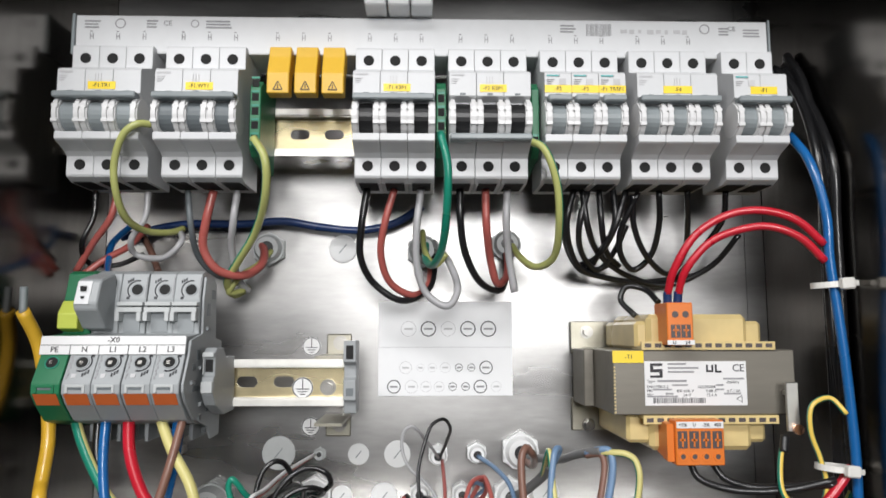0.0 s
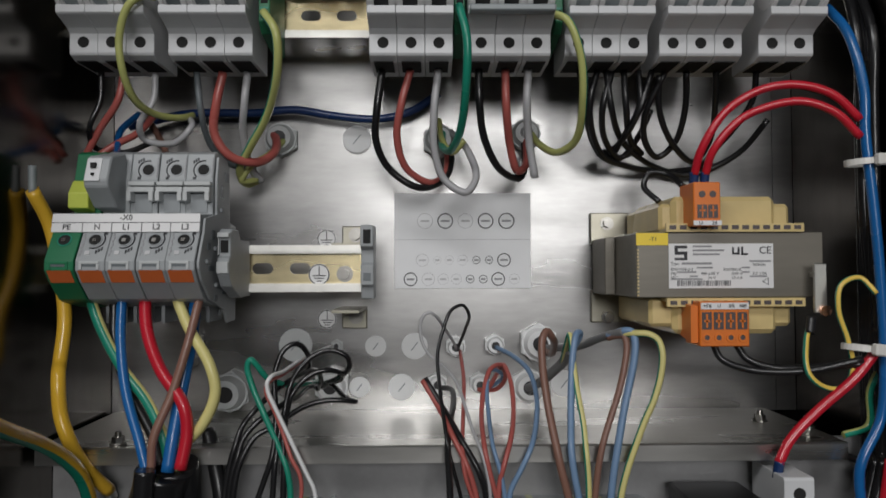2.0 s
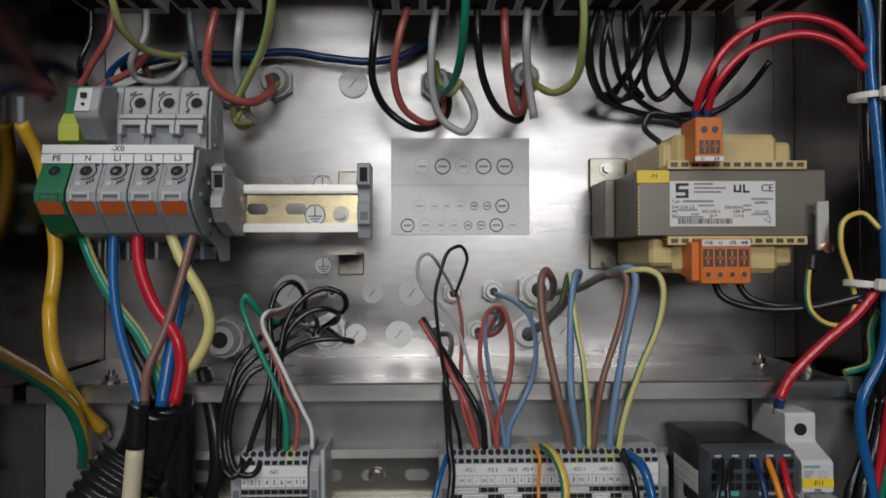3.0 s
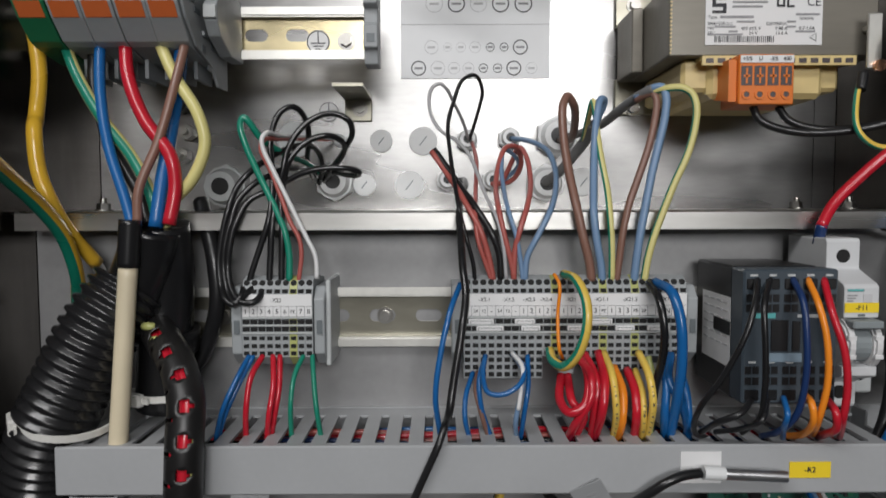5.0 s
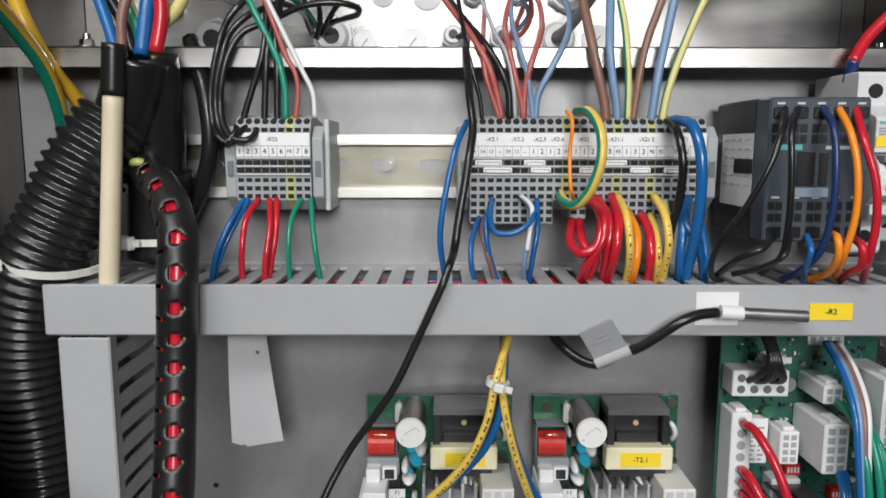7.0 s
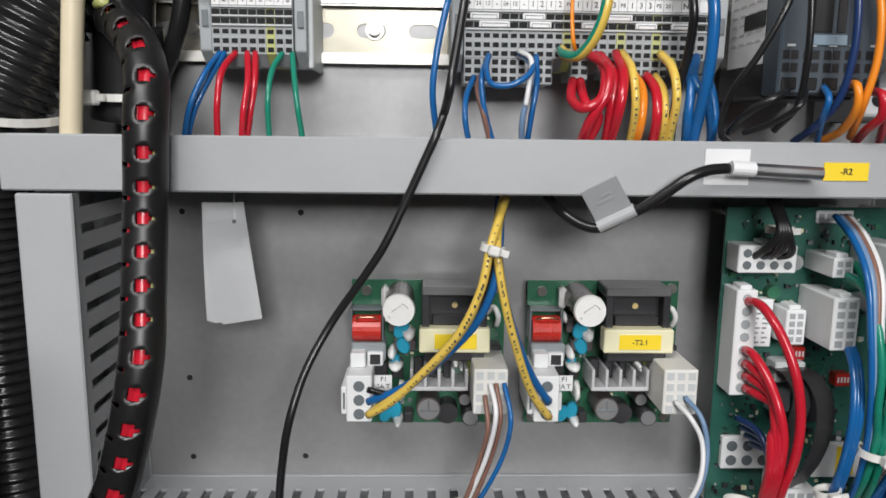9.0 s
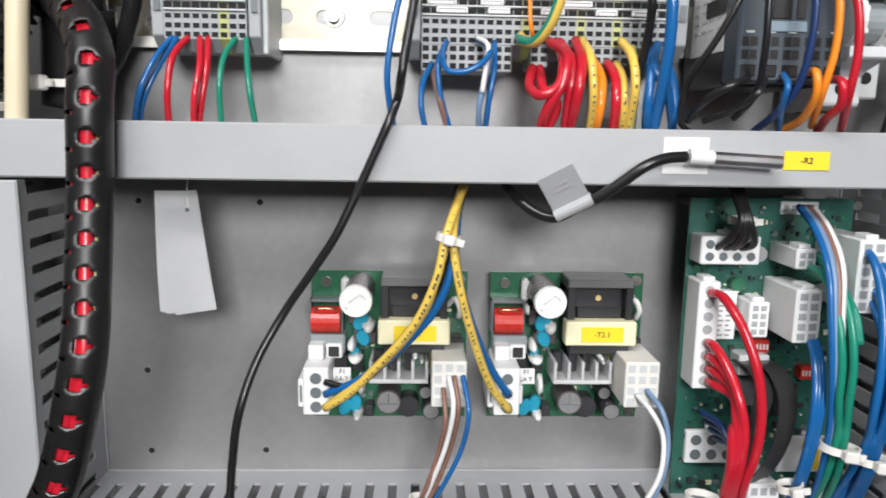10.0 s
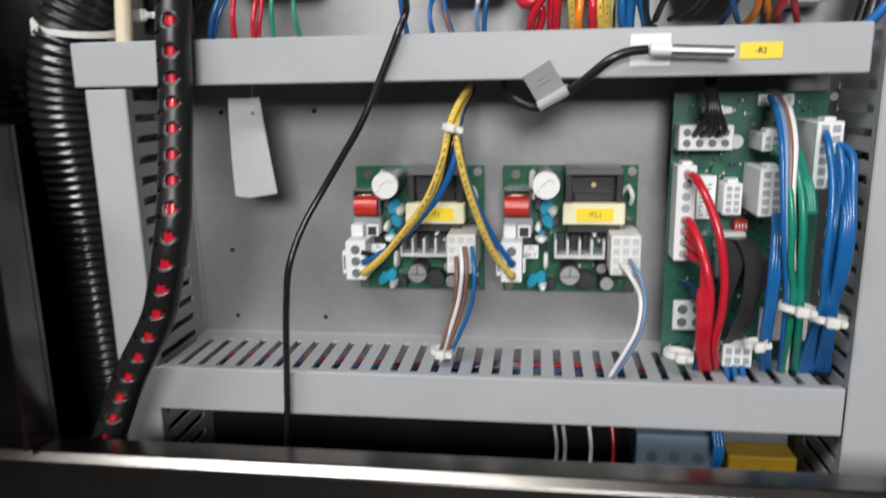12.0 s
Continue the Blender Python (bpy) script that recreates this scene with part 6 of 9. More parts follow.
wire("wire", "brown wire behind the supply terminals", W_BROWN, 0.0024, (-0.2278, 0.5350, 1.5385), (-0.2169, 0.5300, 1.5230), (-0.2062, 0.5200, 1.5054), group="wires below the breakers")
wire("wire", "dark grey wire hanging from a breaker", GREY_DARK, 0.0022, (-0.1772, 0.4900, 1.5587), (-0.1743, 0.4900, 1.5342), (-0.1743, 0.5100, 1.5147), (-0.1649, 0.5250, 1.5026), (-0.1489, 0.5350, 1.5017), group="wires below the breakers")
wire("wire", "dull red wire curving into a cable gland", W_DULLRED, 0.0031, (-0.1597, 0.4900, 1.5588), (-0.1640, 0.4900, 1.5381), (-0.1667, 0.4950, 1.5191), (-0.1579, 0.5000, 1.5046), (-0.1427, 0.5100, 1.5014), (-0.1335, 0.5250, 1.5101), (-0.1346, 0.5400, 1.5222), (-0.1391, 0.5480, 1.5288), group="wires below the breakers")
wire("wire", "grey wire hanging from a breaker", W_GREY, 0.0026, (-0.1434, 0.4900, 1.5588), (-0.1454, 0.4900, 1.5382), (-0.1499, 0.5050, 1.5203), (-0.1483, 0.5250, 1.4976), (-0.1444, 0.5350, 1.4920), group="wires below the breakers")
wire("wire", "yellow-green earth wire from earth terminal to gland", (W_OLIVE, W_GREEN), 0.0028, (-0.1243, 0.4520, 1.5859), (-0.1156, 0.4470, 1.5717), (-0.1161, 0.4550, 1.5513), (-0.1277, 0.4800, 1.5290), (-0.1444, 0.5000, 1.5098), (-0.1550, 0.5150, 1.4969), (-0.1534, 0.5300, 1.4888), (-0.1457, 0.5400, 1.4944), group="wires below the breakers", stripe=2)
wire("wire", "pale green wire beside the cable gland", W_OLIVE, 0.0022, (-0.1305, 0.5450, 1.5228), (-0.1375, 0.5300, 1.5105), (-0.1472, 0.5200, 1.5014), (-0.1549, 0.5200, 1.4899), (-0.1465, 0.5300, 1.4917), group="wires below the breakers")
wire("wire", "navy cable along the steel plate", W_NAVY, 0.0031, (-0.2443, 0.5450, 1.5333), (-0.1998, 0.5450, 1.5431), (-0.1526, 0.5450, 1.5436), (-0.1225, 0.5450, 1.5459), (-0.0943, 0.5450, 1.5416), (-0.0618, 0.5450, 1.5391), (-0.0358, 0.5450, 1.5449), (-0.0149, 0.5400, 1.5573), group="wires below the breakers", category="cable")
wire("wire", "black wire looping into a gland", W_BLACK, 0.0026, (-0.0533, 0.4880, 1.5600), (-0.0569, 0.4880, 1.5342), (-0.0580, 0.4950, 1.5134), (-0.0499, 0.5050, 1.4964), (-0.0300, 0.5100, 1.4838), (-0.0118, 0.5250, 1.4915), (-0.0062, 0.5400, 1.5074), (-0.0074, 0.5480, 1.5212), group="wires below the breakers")
wire("wire", "dull red wire looping into a gland", W_DULLRED, 0.0026, (-0.0345, 0.4880, 1.5601), (-0.0409, 0.4880, 1.5363), (-0.0439, 0.4950, 1.5154), (-0.0379, 0.5050, 1.4964), (-0.0220, 0.5150, 1.4877), (-0.0106, 0.5300, 1.4960), (-0.0087, 0.5480, 1.5168), group="wires below the breakers")
wire("wire", "grey wire in a long loop below a breaker", W_GREY, 0.0026, (-0.0160, 0.4880, 1.5602), (-0.0187, 0.4880, 1.5344), (-0.0186, 0.4950, 1.5075), (-0.0119, 0.5000, 1.4881), (0.0028, 0.5000, 1.4794), (0.0101, 0.5050, 1.4904), (0.0047, 0.5200, 1.5119), (-0.0061, 0.5480, 1.5300), group="wires below the breakers")
wire("wire", "green wire from earth terminal into a gland", W_GREEN, 0.0027, (-0.0034, 0.4520, 1.5905), (0.0012, 0.4470, 1.5687), (0.0010, 0.4550, 1.5407), (-0.0017, 0.4800, 1.5177), (-0.0079, 0.5050, 1.5085), (-0.0131, 0.5300, 1.5171), (-0.0118, 0.5480, 1.5300), group="wires below the breakers")
wire("wire", "olive wire at the gland mouth", W_OLIVE, 0.0022, (-0.0149, 0.5480, 1.5388), (-0.0131, 0.5300, 1.5214), (-0.0057, 0.5200, 1.5098), (0.0025, 0.5150, 1.5177), group="wires below the breakers")
wire("wire", "black wire looping into a gland", W_BLACK, 0.0026, (0.0111, 0.4880, 1.5603), (0.0115, 0.4880, 1.5384), (0.0156, 0.5000, 1.5161), (0.0266, 0.5100, 1.4968), (0.0424, 0.5250, 1.4920), (0.0488, 0.5400, 1.5074), (0.0486, 0.5480, 1.5257), group="wires below the breakers")
wire("wire", "dull red wire dropping to a gland", W_DULLRED, 0.0028, (0.0289, 0.4880, 1.5604), (0.0295, 0.4880, 1.5345), (0.0336, 0.5050, 1.5126), (0.0393, 0.5150, 1.4963), (0.0477, 0.5300, 1.5024), (0.0504, 0.5480, 1.5257), group="wires below the breakers")
wire("wire", "grey wire hanging with a free end", W_GREY, 0.0027, (0.0443, 0.4880, 1.5605), (0.0433, 0.4880, 1.5385), (0.0460, 0.5000, 1.5161), (0.0507, 0.5050, 1.4896), group="wires below the breakers")
wire("wire", "yellow-green earth wire bending into a gland", (W_OLIVE, W_GREEN), 0.0026, (0.0552, 0.4520, 1.5852), (0.0632, 0.4470, 1.5794), (0.0718, 0.4500, 1.5586), (0.0750, 0.4600, 1.5343), (0.0754, 0.4850, 1.5126), (0.0667, 0.5050, 1.5074), (0.0580, 0.5300, 1.5172), (0.0539, 0.5480, 1.5292), group="wires below the breakers", stripe=2)
wire("wire", "black wire looping below the narrow breakers", W_BLACK, 0.0022, (0.0911, 0.4900, 1.5599), (0.0859, 0.4900, 1.5390), (0.0913, 0.5050, 1.5188), (0.1024, 0.5200, 1.5067), (0.1206, 0.5350, 1.5028), (0.1515, 0.5450, 1.4993), (0.1976, 0.5500, 1.5050), group="bundle of black breaker wires")
wire("wire", "black wire looping below the narrow breakers", W_BLACK, 0.0022, (0.0791, 0.4900, 1.5610), (0.0827, 0.4900, 1.5390), (0.0914, 0.5100, 1.5173), (0.1056, 0.5250, 1.5054), (0.1265, 0.5400, 1.5119), group="bundle of black breaker wires")
wire("wire", "black wire looping below the narrow breakers", W_BLACK, 0.0022, (0.0971, 0.4900, 1.5599), (0.1005, 0.4900, 1.5350), (0.1153, 0.5200, 1.5184), (0.1414, 0.5400, 1.5041), (0.1734, 0.5450, 1.4971), (0.2052, 0.5350, 1.5116), (0.2205, 0.5200, 1.5334), group="bundle of black breaker wires")
wire("wire", "black wire looping below the narrow breakers", W_BLACK, 0.0022, (0.1190, 0.4900, 1.5600), (0.1196, 0.4900, 1.5371), (0.1149, 0.5150, 1.5200), (0.1089, 0.5300, 1.5088), (0.0996, 0.5300, 1.5109), group="bundle of black breaker wires")
wire("wire", "black wire looping below the narrow breakers", W_BLACK, 0.0022, (0.1282, 0.4900, 1.5600), (0.1182, 0.4900, 1.5311), (0.1121, 0.5250, 1.5147), (0.1036, 0.5350, 1.5114), group="bundle of black breaker wires")
wire("wire", "black wire looping below the narrow breakers", W_BLACK, 0.0022, (0.1370, 0.4900, 1.5592), (0.1262, 0.5000, 1.5325), (0.1306, 0.5150, 1.5158), (0.1424, 0.5250, 1.5072), (0.1530, 0.5200, 1.5164), (0.1556, 0.5050, 1.5374), (0.1515, 0.4900, 1.5593), group="bundle of black breaker wires")
wire("wire", "black wire looping below the narrow breakers", W_BLACK, 0.0022, (0.1330, 0.4900, 1.5572), (0.1360, 0.5000, 1.5366), (0.1493, 0.5150, 1.5159), (0.1707, 0.5300, 1.5047), (0.1802, 0.5250, 1.5191), (0.1767, 0.5050, 1.5416), (0.1716, 0.4900, 1.5602), group="bundle of black breaker wires")
wire("wire", "black wire looping below the narrow breakers", W_BLACK, 0.0022, (0.1990, 0.4900, 1.5603), (0.2007, 0.5000, 1.5429), (0.1958, 0.5150, 1.5285), (0.1838, 0.5300, 1.5111), (0.1806, 0.5400, 1.5033), group="bundle of black breaker wires")
wire("wire", "black wire looping below the narrow breakers", W_BLACK, 0.0022, (0.1010, 0.4900, 1.5591), (0.0945, 0.4900, 1.5350), (0.1005, 0.5100, 1.5173), (0.1174, 0.5300, 1.5076), (0.1280, 0.5200, 1.5226), (0.1332, 0.5100, 1.5381), group="bundle of black breaker wires")
wire("wire", "black wire looping below the narrow breakers", W_BLACK, 0.0022, (0.1090, 0.4900, 1.5599), (0.1104, 0.4900, 1.5351), (0.1215, 0.5200, 1.5184), (0.1338, 0.5350, 1.5114), group="bundle of black breaker wires")
wire("wire", "black wire curling above the transformer", W_BLACK, 0.0021, (0.1484, 0.4900, 1.4818), (0.1434, 0.5050, 1.4917), (0.1319, 0.5100, 1.4936), (0.1275, 0.5100, 1.4847), (0.1352, 0.5000, 1.4723), group="wires below the breakers")

# ---- transformer wires ----
wire("wire", "red wire arching from transformer to cable bundle", W_RED, 0.0026, (0.1456, 0.4620, 1.4862), (0.1475, 0.4550, 1.5005), (0.1614, 0.4500, 1.5238), (0.1812, 0.4450, 1.5360), (0.2009, 0.4400, 1.5378), (0.2207, 0.4370, 1.5312), (0.2371, 0.4370, 1.5162), group="transformer wires")
wire("wire", "red wire arching from transformer to cable bundle", W_RED, 0.0026, (0.1526, 0.4620, 1.4863), (0.1548, 0.4550, 1.4998), (0.1696, 0.4500, 1.5183), (0.1862, 0.4450, 1.5258), (0.2040, 0.4400, 1.5276), (0.2219, 0.4370, 1.5204), (0.2371, 0.4370, 1.5055), group="transformer wires")
wire("ferrule", "navy wire ferrule in the orange plug", W_NAVY, 0.003, (0.1458, 0.4640, 1.4790), (0.1456, 0.4620, 1.4877), group="transformer wires", category="ferrule")
wire("ferrule", "navy wire ferrule in the orange plug", W_NAVY, 0.003, (0.1524, 0.4640, 1.4790), (0.1526, 0.4620, 1.4877), group="transformer wires", category="ferrule")
wire("wire", "black wire from the transformer's lower plug", W_BLACK, 0.0023, (0.1549, 0.4580, 1.3790), (0.1581, 0.4550, 1.3709), (0.1762, 0.4520, 1.3642), (0.2083, 0.4450, 1.3648), (0.2358, 0.4370, 1.3723), group="transformer wires")
wire("wire", "black wire from the transformer's lower plug", W_BLACK, 0.0023, (0.1693, 0.4580, 1.3789), (0.1742, 0.4550, 1.3708), (0.1905, 0.4520, 1.3655), (0.2129, 0.4470, 1.3664), (0.2364, 0.4370, 1.3696), group="transformer wires")
wire("wire", "yellow-green earth wire looping beside the bundle", (W_YELLOW, W_GREEN), 0.0017, (0.2448, 0.4370, 1.4115), (0.2365, 0.4400, 1.4209), (0.2253, 0.4400, 1.4165), (0.2234, 0.4400, 1.4012), (0.2285, 0.4400, 1.3842), (0.2314, 0.4400, 1.3673), (0.2259, 0.4400, 1.3555), (0.2139, 0.4400, 1.3556), (0.2045, 0.4400, 1.3640), (0.2078, 0.4480, 1.3833), (0.2126, 0.4520, 1.3933), group="transformer wires", stripe=3)
wire("heat_shrink", "black heat-shrink on the earth wire", BLACK, 0.0028, (0.2105, 0.4490, 1.3866), (0.2134, 0.4520, 1.3967), group="transformer wires", category="sleeve")

# ---- cable bundle along the side wall ----
wire("wire", "blue cable running down the side bundle", W_BLUE, 0.003, (0.2315, 0.4600, 1.5923), (0.2353, 0.4450, 1.5713), (0.2397, 0.4370, 1.5349), (0.2401, 0.4370, 1.5074), (0.2443, 0.4370, 1.4626), (0.2474, 0.4370, 1.4183), (0.2488, 0.4370, 1.3744), (0.2459, 0.4370, 1.3376), (0.2311, 0.4350, 1.3067), (0.2394, 0.4360, 1.2504), (0.2393, 0.4340, 1.2233), (0.2312, 0.4320, 1.2101), (0.2227, 0.4300, 1.2012), (0.2177, 0.4300, 1.1912), group="side cable bundle", category="cable")
wire("wire", "black cable in the side bundle", W_BLACK, 0.0032, (0.2509, 0.5000, 1.6556), (0.2535, 0.4800, 1.6287), (0.2535, 0.4500, 1.5745), (0.2535, 0.4500, 1.5296), (0.2535, 0.4500, 1.4634), (0.2535, 0.4500, 1.4177), (0.2535, 0.4500, 1.3690), (0.2535, 0.4500, 1.3141), (0.2505, 0.4500, 1.2988), group="side cable bundle", category="cable")
wire("wire", "black cable in the side bundle", W_BLACK, 0.0032, (0.2535, 0.5000, 1.6582), (0.2535, 0.4800, 1.6312), (0.2535, 0.4550, 1.5758), (0.2535, 0.4550, 1.5304), (0.2535, 0.4550, 1.4637), (0.2535, 0.4550, 1.4175), (0.2535, 0.4550, 1.3682), (0.2535, 0.4550, 1.3126), (0.2535, 0.4550, 1.2982), group="side cable bundle", category="cable")
wire("wire", "black cable in the side bundle", W_BLACK, 0.0032, (0.2535, 0.5000, 1.6608), (0.2535, 0.4800, 1.6337), (0.2535, 0.4600, 1.5770), (0.2535, 0.4600, 1.5311), (0.2535, 0.4600, 1.4640), (0.2535, 0.4600, 1.4172), (0.2535, 0.4600, 1.3674), (0.2535, 0.4600, 1.3112), (0.2535, 0.4600, 1.2976), group="side cable bundle", category="cable")
wire("wire", "black cable in the side bundle", W_BLACK, 0.0032, (0.2481, 0.5000, 1.6521), (0.2535, 0.4800, 1.6254), (0.2535, 0.4620, 1.5775), (0.2535, 0.4620, 1.5314), (0.2535, 0.4620, 1.4641), (0.2535, 0.4620, 1.4172), (0.2535, 0.4620, 1.3672), (0.2535, 0.4620, 1.3107), (0.2535, 0.4620, 1.2975), group="side cable bundle", category="cable")
wire("wire", "black cable in the side bundle", W_BLACK, 0.0032, (0.2535, 0.5000, 1.6634), (0.2535, 0.4800, 1.6362), (0.2535, 0.4650, 1.5783), (0.2535, 0.4650, 1.5319), (0.2535, 0.4650, 1.4643), (0.2535, 0.4650, 1.4170), (0.2535, 0.4650, 1.3667), (0.2535, 0.4650, 1.3098), (0.2535, 0.4650, 1.2971), group="side cable bundle", category="cable")
wire("wire", "black cable in the side bundle", W_BLACK, 0.0032, (0.2436, 0.5000, 1.6538), (0.2493, 0.4800, 1.6269), (0.2483, 0.4580, 1.5764), (0.2505, 0.4580, 1.5308), (0.2509, 0.4580, 1.4639), (0.2535, 0.4580, 1.4174), (0.2535, 0.4580, 1.3678), (0.2535, 0.4580, 1.3119), (0.2466, 0.4580, 1.2980), group="side cable bundle", category="cable")
wire("wire", "red wire dropping to the small breaker", W_RED, 0.0031, (0.2458, 0.4370, 1.3798), (0.2308, 0.4370, 1.3613), (0.2100, 0.4400, 1.3418), (0.1926, 0.4400, 1.3241), (0.1842, 0.4370, 1.3114), group="side cable bundle")
wire("ferrule", "blue wire ferrule at the small breaker", W_NAVY, 0.0031, (0.1849, 0.4370, 1.3131), (0.1845, 0.4400, 1.3023), group="side cable bundle", category="ferrule")
wire("wire", "yellow-green wire beside the bundle", (W_OLIVE, W_GREEN), 0.0022, (0.2535, 0.4500, 1.3649), (0.2473, 0.4500, 1.3511), (0.2463, 0.4500, 1.3304), (0.2306, 0.4500, 1.3247), group="side cable bundle", stripe=3)
wire("wire", "black wire behind the red wire", W_BLACK, 0.0024, (0.2535, 0.4600, 1.3888), (0.2525, 0.4600, 1.3464), (0.2485, 0.4600, 1.3079), (0.2320, 0.4600, 1.3111), group="side cable bundle")
wire("wire", "black cable dropping into the upper duct", W_BLACK, 0.0031, (0.252, 0.452, 1.312), (0.24, 0.448, 1.275), (0.229, 0.444, 1.252), (0.2285, 0.442, 1.228), (0.2245, 0.44, 1.206), (0.216, 0.438, 1.186), group="side cable bundle", category="cable")
wire("wire", "black cable dropping into the upper duct", W_BLACK, 0.0031, (0.253, 0.46, 1.312), (0.246, 0.455, 1.28), (0.235, 0.45, 1.252), (0.2345, 0.448, 1.228), (0.23, 0.446, 1.206), (0.223, 0.444, 1.186), group="side cable bundle", category="cable")
wire("wire", "black cable dropping into the upper duct", W_BLACK, 0.0031, (0.2535, 0.448, 1.312), (0.244, 0.443, 1.28), (0.232, 0.436, 1.254), (0.2315, 0.436, 1.229), (0.227, 0.434, 1.208), (0.22, 0.432, 1.186), group="side cable bundle", category="cable")
wire("wire", "dark red cable dropping into the upper duct", W_RED, 0.0027, (0.2525, 0.44, 1.312), (0.247, 0.44, 1.28), (0.241, 0.439, 1.254), (0.237, 0.438, 1.226), (0.229, 0.436, 1.204), (0.221, 0.434, 1.186), group="side cable bundle", category="cable")
wire("wire", "green wire beside the blue cable", W_GREEN, 0.0026, (0.253, 0.448, 1.312), (0.2515, 0.444, 1.28), (0.248, 0.443, 1.254), (0.243, 0.443, 1.232), (0.233, 0.444, 1.212), (0.222, 0.444, 1.188), group="side cable bundle", category="cable")

# ---- supply cables beside the wall ----
wire("wire", "thick yellow cable beside the steel wall", CABLE_YELLOW, 0.0042, (-0.2575, 0.4400, 1.4745), (-0.2533, 0.4520, 1.4548), (-0.2483, 0.4550, 1.4255), (-0.2423, 0.4500, 1.3983), (-0.2424, 0.4450, 1.3720), (-0.2391, 0.4370, 1.3652), (-0.2364, 0.4350, 1.3427), (-0.2311, 0.4350, 1.3277), (-0.2265, 0.4450, 1.3096), (-0.2198, 0.4620, 1.2910), group="supply cables", category="cable")
wire("wire", "yellow-green earth cable beside the wall", (CABLE_YELLOW, W_GREEN), 0.0042, (-0.2060, 0.2800, 1.3780), (-0.2143, 0.3200, 1.3641), (-0.2221, 0.3600, 1.3495), (-0.2262, 0.3900, 1.3381), (-0.2261, 0.4150, 1.3248), (-0.2245, 0.4350, 1.3081), (-0.2265, 0.4520, 1.2858), (-0.2343, 0.4680, 1.2683), group="supply cables", stripe=3, category="cable")
wire("cable_lug", "zinc ring lug on the yellow cable", BRIGHT_ZINC, 0.0034, (-0.2201, 0.4600, 1.2924), (-0.2215, 0.4700, 1.2853), group="supply cables", category="lug")
wire("cable_lug", "clear sleeve and lug on the yellow cable", GREY_MID, 0.0024, (-0.2575, 0.4400, 1.4890), (-0.2571, 0.4400, 1.4728), group="supply cables", category="lug")
wire("wire", "yellow-green earth wire below the supply terminals", (W_PALEYELLOW, W_GREEN), 0.0032, (-0.2259, 0.4450, 1.4138), (-0.2169, 0.4400, 1.3946), (-0.2015, 0.4350, 1.3702), (-0.1868, 0.4350, 1.3506), (-0.1751, 0.4300, 1.3304), (-0.1712, 0.4300, 1.3127), group="wires below the supply terminals", stripe=4)
wire("wire", "black wire below the supply terminals", W_BLACK, 0.003, (-0.2125, 0.4500, 1.4138), (-0.2101, 0.4450, 1.3843), (-0.2003, 0.4400, 1.3582), (-0.1828, 0.4350, 1.3294), (-0.1766, 0.4300, 1.3143), group="wires below the supply terminals")
wire("wire", "blue wire below the supply terminals", W_BLUE, 0.003, (-0.2039, 0.4400, 1.4127), (-0.2023, 0.4350, 1.3849), (-0.1967, 0.4300, 1.3562), (-0.1866, 0.4250, 1.3282), (-0.1819, 0.4230, 1.3129), group="wires below the supply terminals")
wire("wire", "red wire below the supply terminals", W_RED, 0.0036, (-0.1905, 0.4400, 1.4127), (-0.1871, 0.4350, 1.3914), (-0.1770, 0.4300, 1.3690), (-0.1624, 0.4250, 1.3503), (-0.1601, 0.4250, 1.3344), (-0.1631, 0.4230, 1.3143), group="wires below the supply terminals")
wire("wire", "pale yellow wire bowing below the supply terminals", W_PALEYELLOW, 0.0033, (-0.1727, 0.4400, 1.4127), (-0.1628, 0.4350, 1.3930), (-0.1491, 0.4300, 1.3721), (-0.1458, 0.4300, 1.3559), (-0.1528, 0.4300, 1.3382), (-0.1655, 0.4300, 1.3239), (-0.1686, 0.4300, 1.3110), group="wires below the supply terminals")
wire("wire", "blue wire below the supply terminals", W_BLUE, 0.0038, (-0.1618, 0.4450, 1.4126), (-0.1627, 0.4400, 1.3878), (-0.1658, 0.4350, 1.3619), (-0.1681, 0.4280, 1.3371), (-0.1703, 0.4230, 1.3128), group="wires below the supply terminals")
wire("wire", "brown wire below the supply terminals", W_BROWN, 0.0026, (-0.1570, 0.4380, 1.4126), (-0.1611, 0.4300, 1.3867), (-0.1687, 0.4250, 1.3567), (-0.1771, 0.4200, 1.3323), (-0.1783, 0.4200, 1.3151), group="wires below the supply terminals")

# ---- wires into the lower terminals ----
wire("wire", "black sensor wire looping from gland to terminal block", W_BLACK, 0.0018, (-0.1048, 0.5450, 1.3390), (-0.0986, 0.5200, 1.3502), (-0.0988, 0.5050, 1.3577), (-0.1014, 0.4900, 1.3605), (-0.1070, 0.4750, 1.3588), (-0.1148, 0.4650, 1.3543), (-0.1222, 0.4550, 1.3480), (-0.1284, 0.4480, 1.3412), (-0.1336, 0.4460, 1.3344), (-0.1372, 0.4410, 1.3226), (-0.1403, 0.4400, 1.3104), (-0.1430, 0.4400, 1.2921), (-0.1413, 0.4380, 1.2799), (-0.1366, 0.4300, 1.2739), (-0.1325, 0.4300, 1.2714), (-0.1287, 0.4320, 1.2758), (-0.1295, 0.4400, 1.2797), group="signal wires")
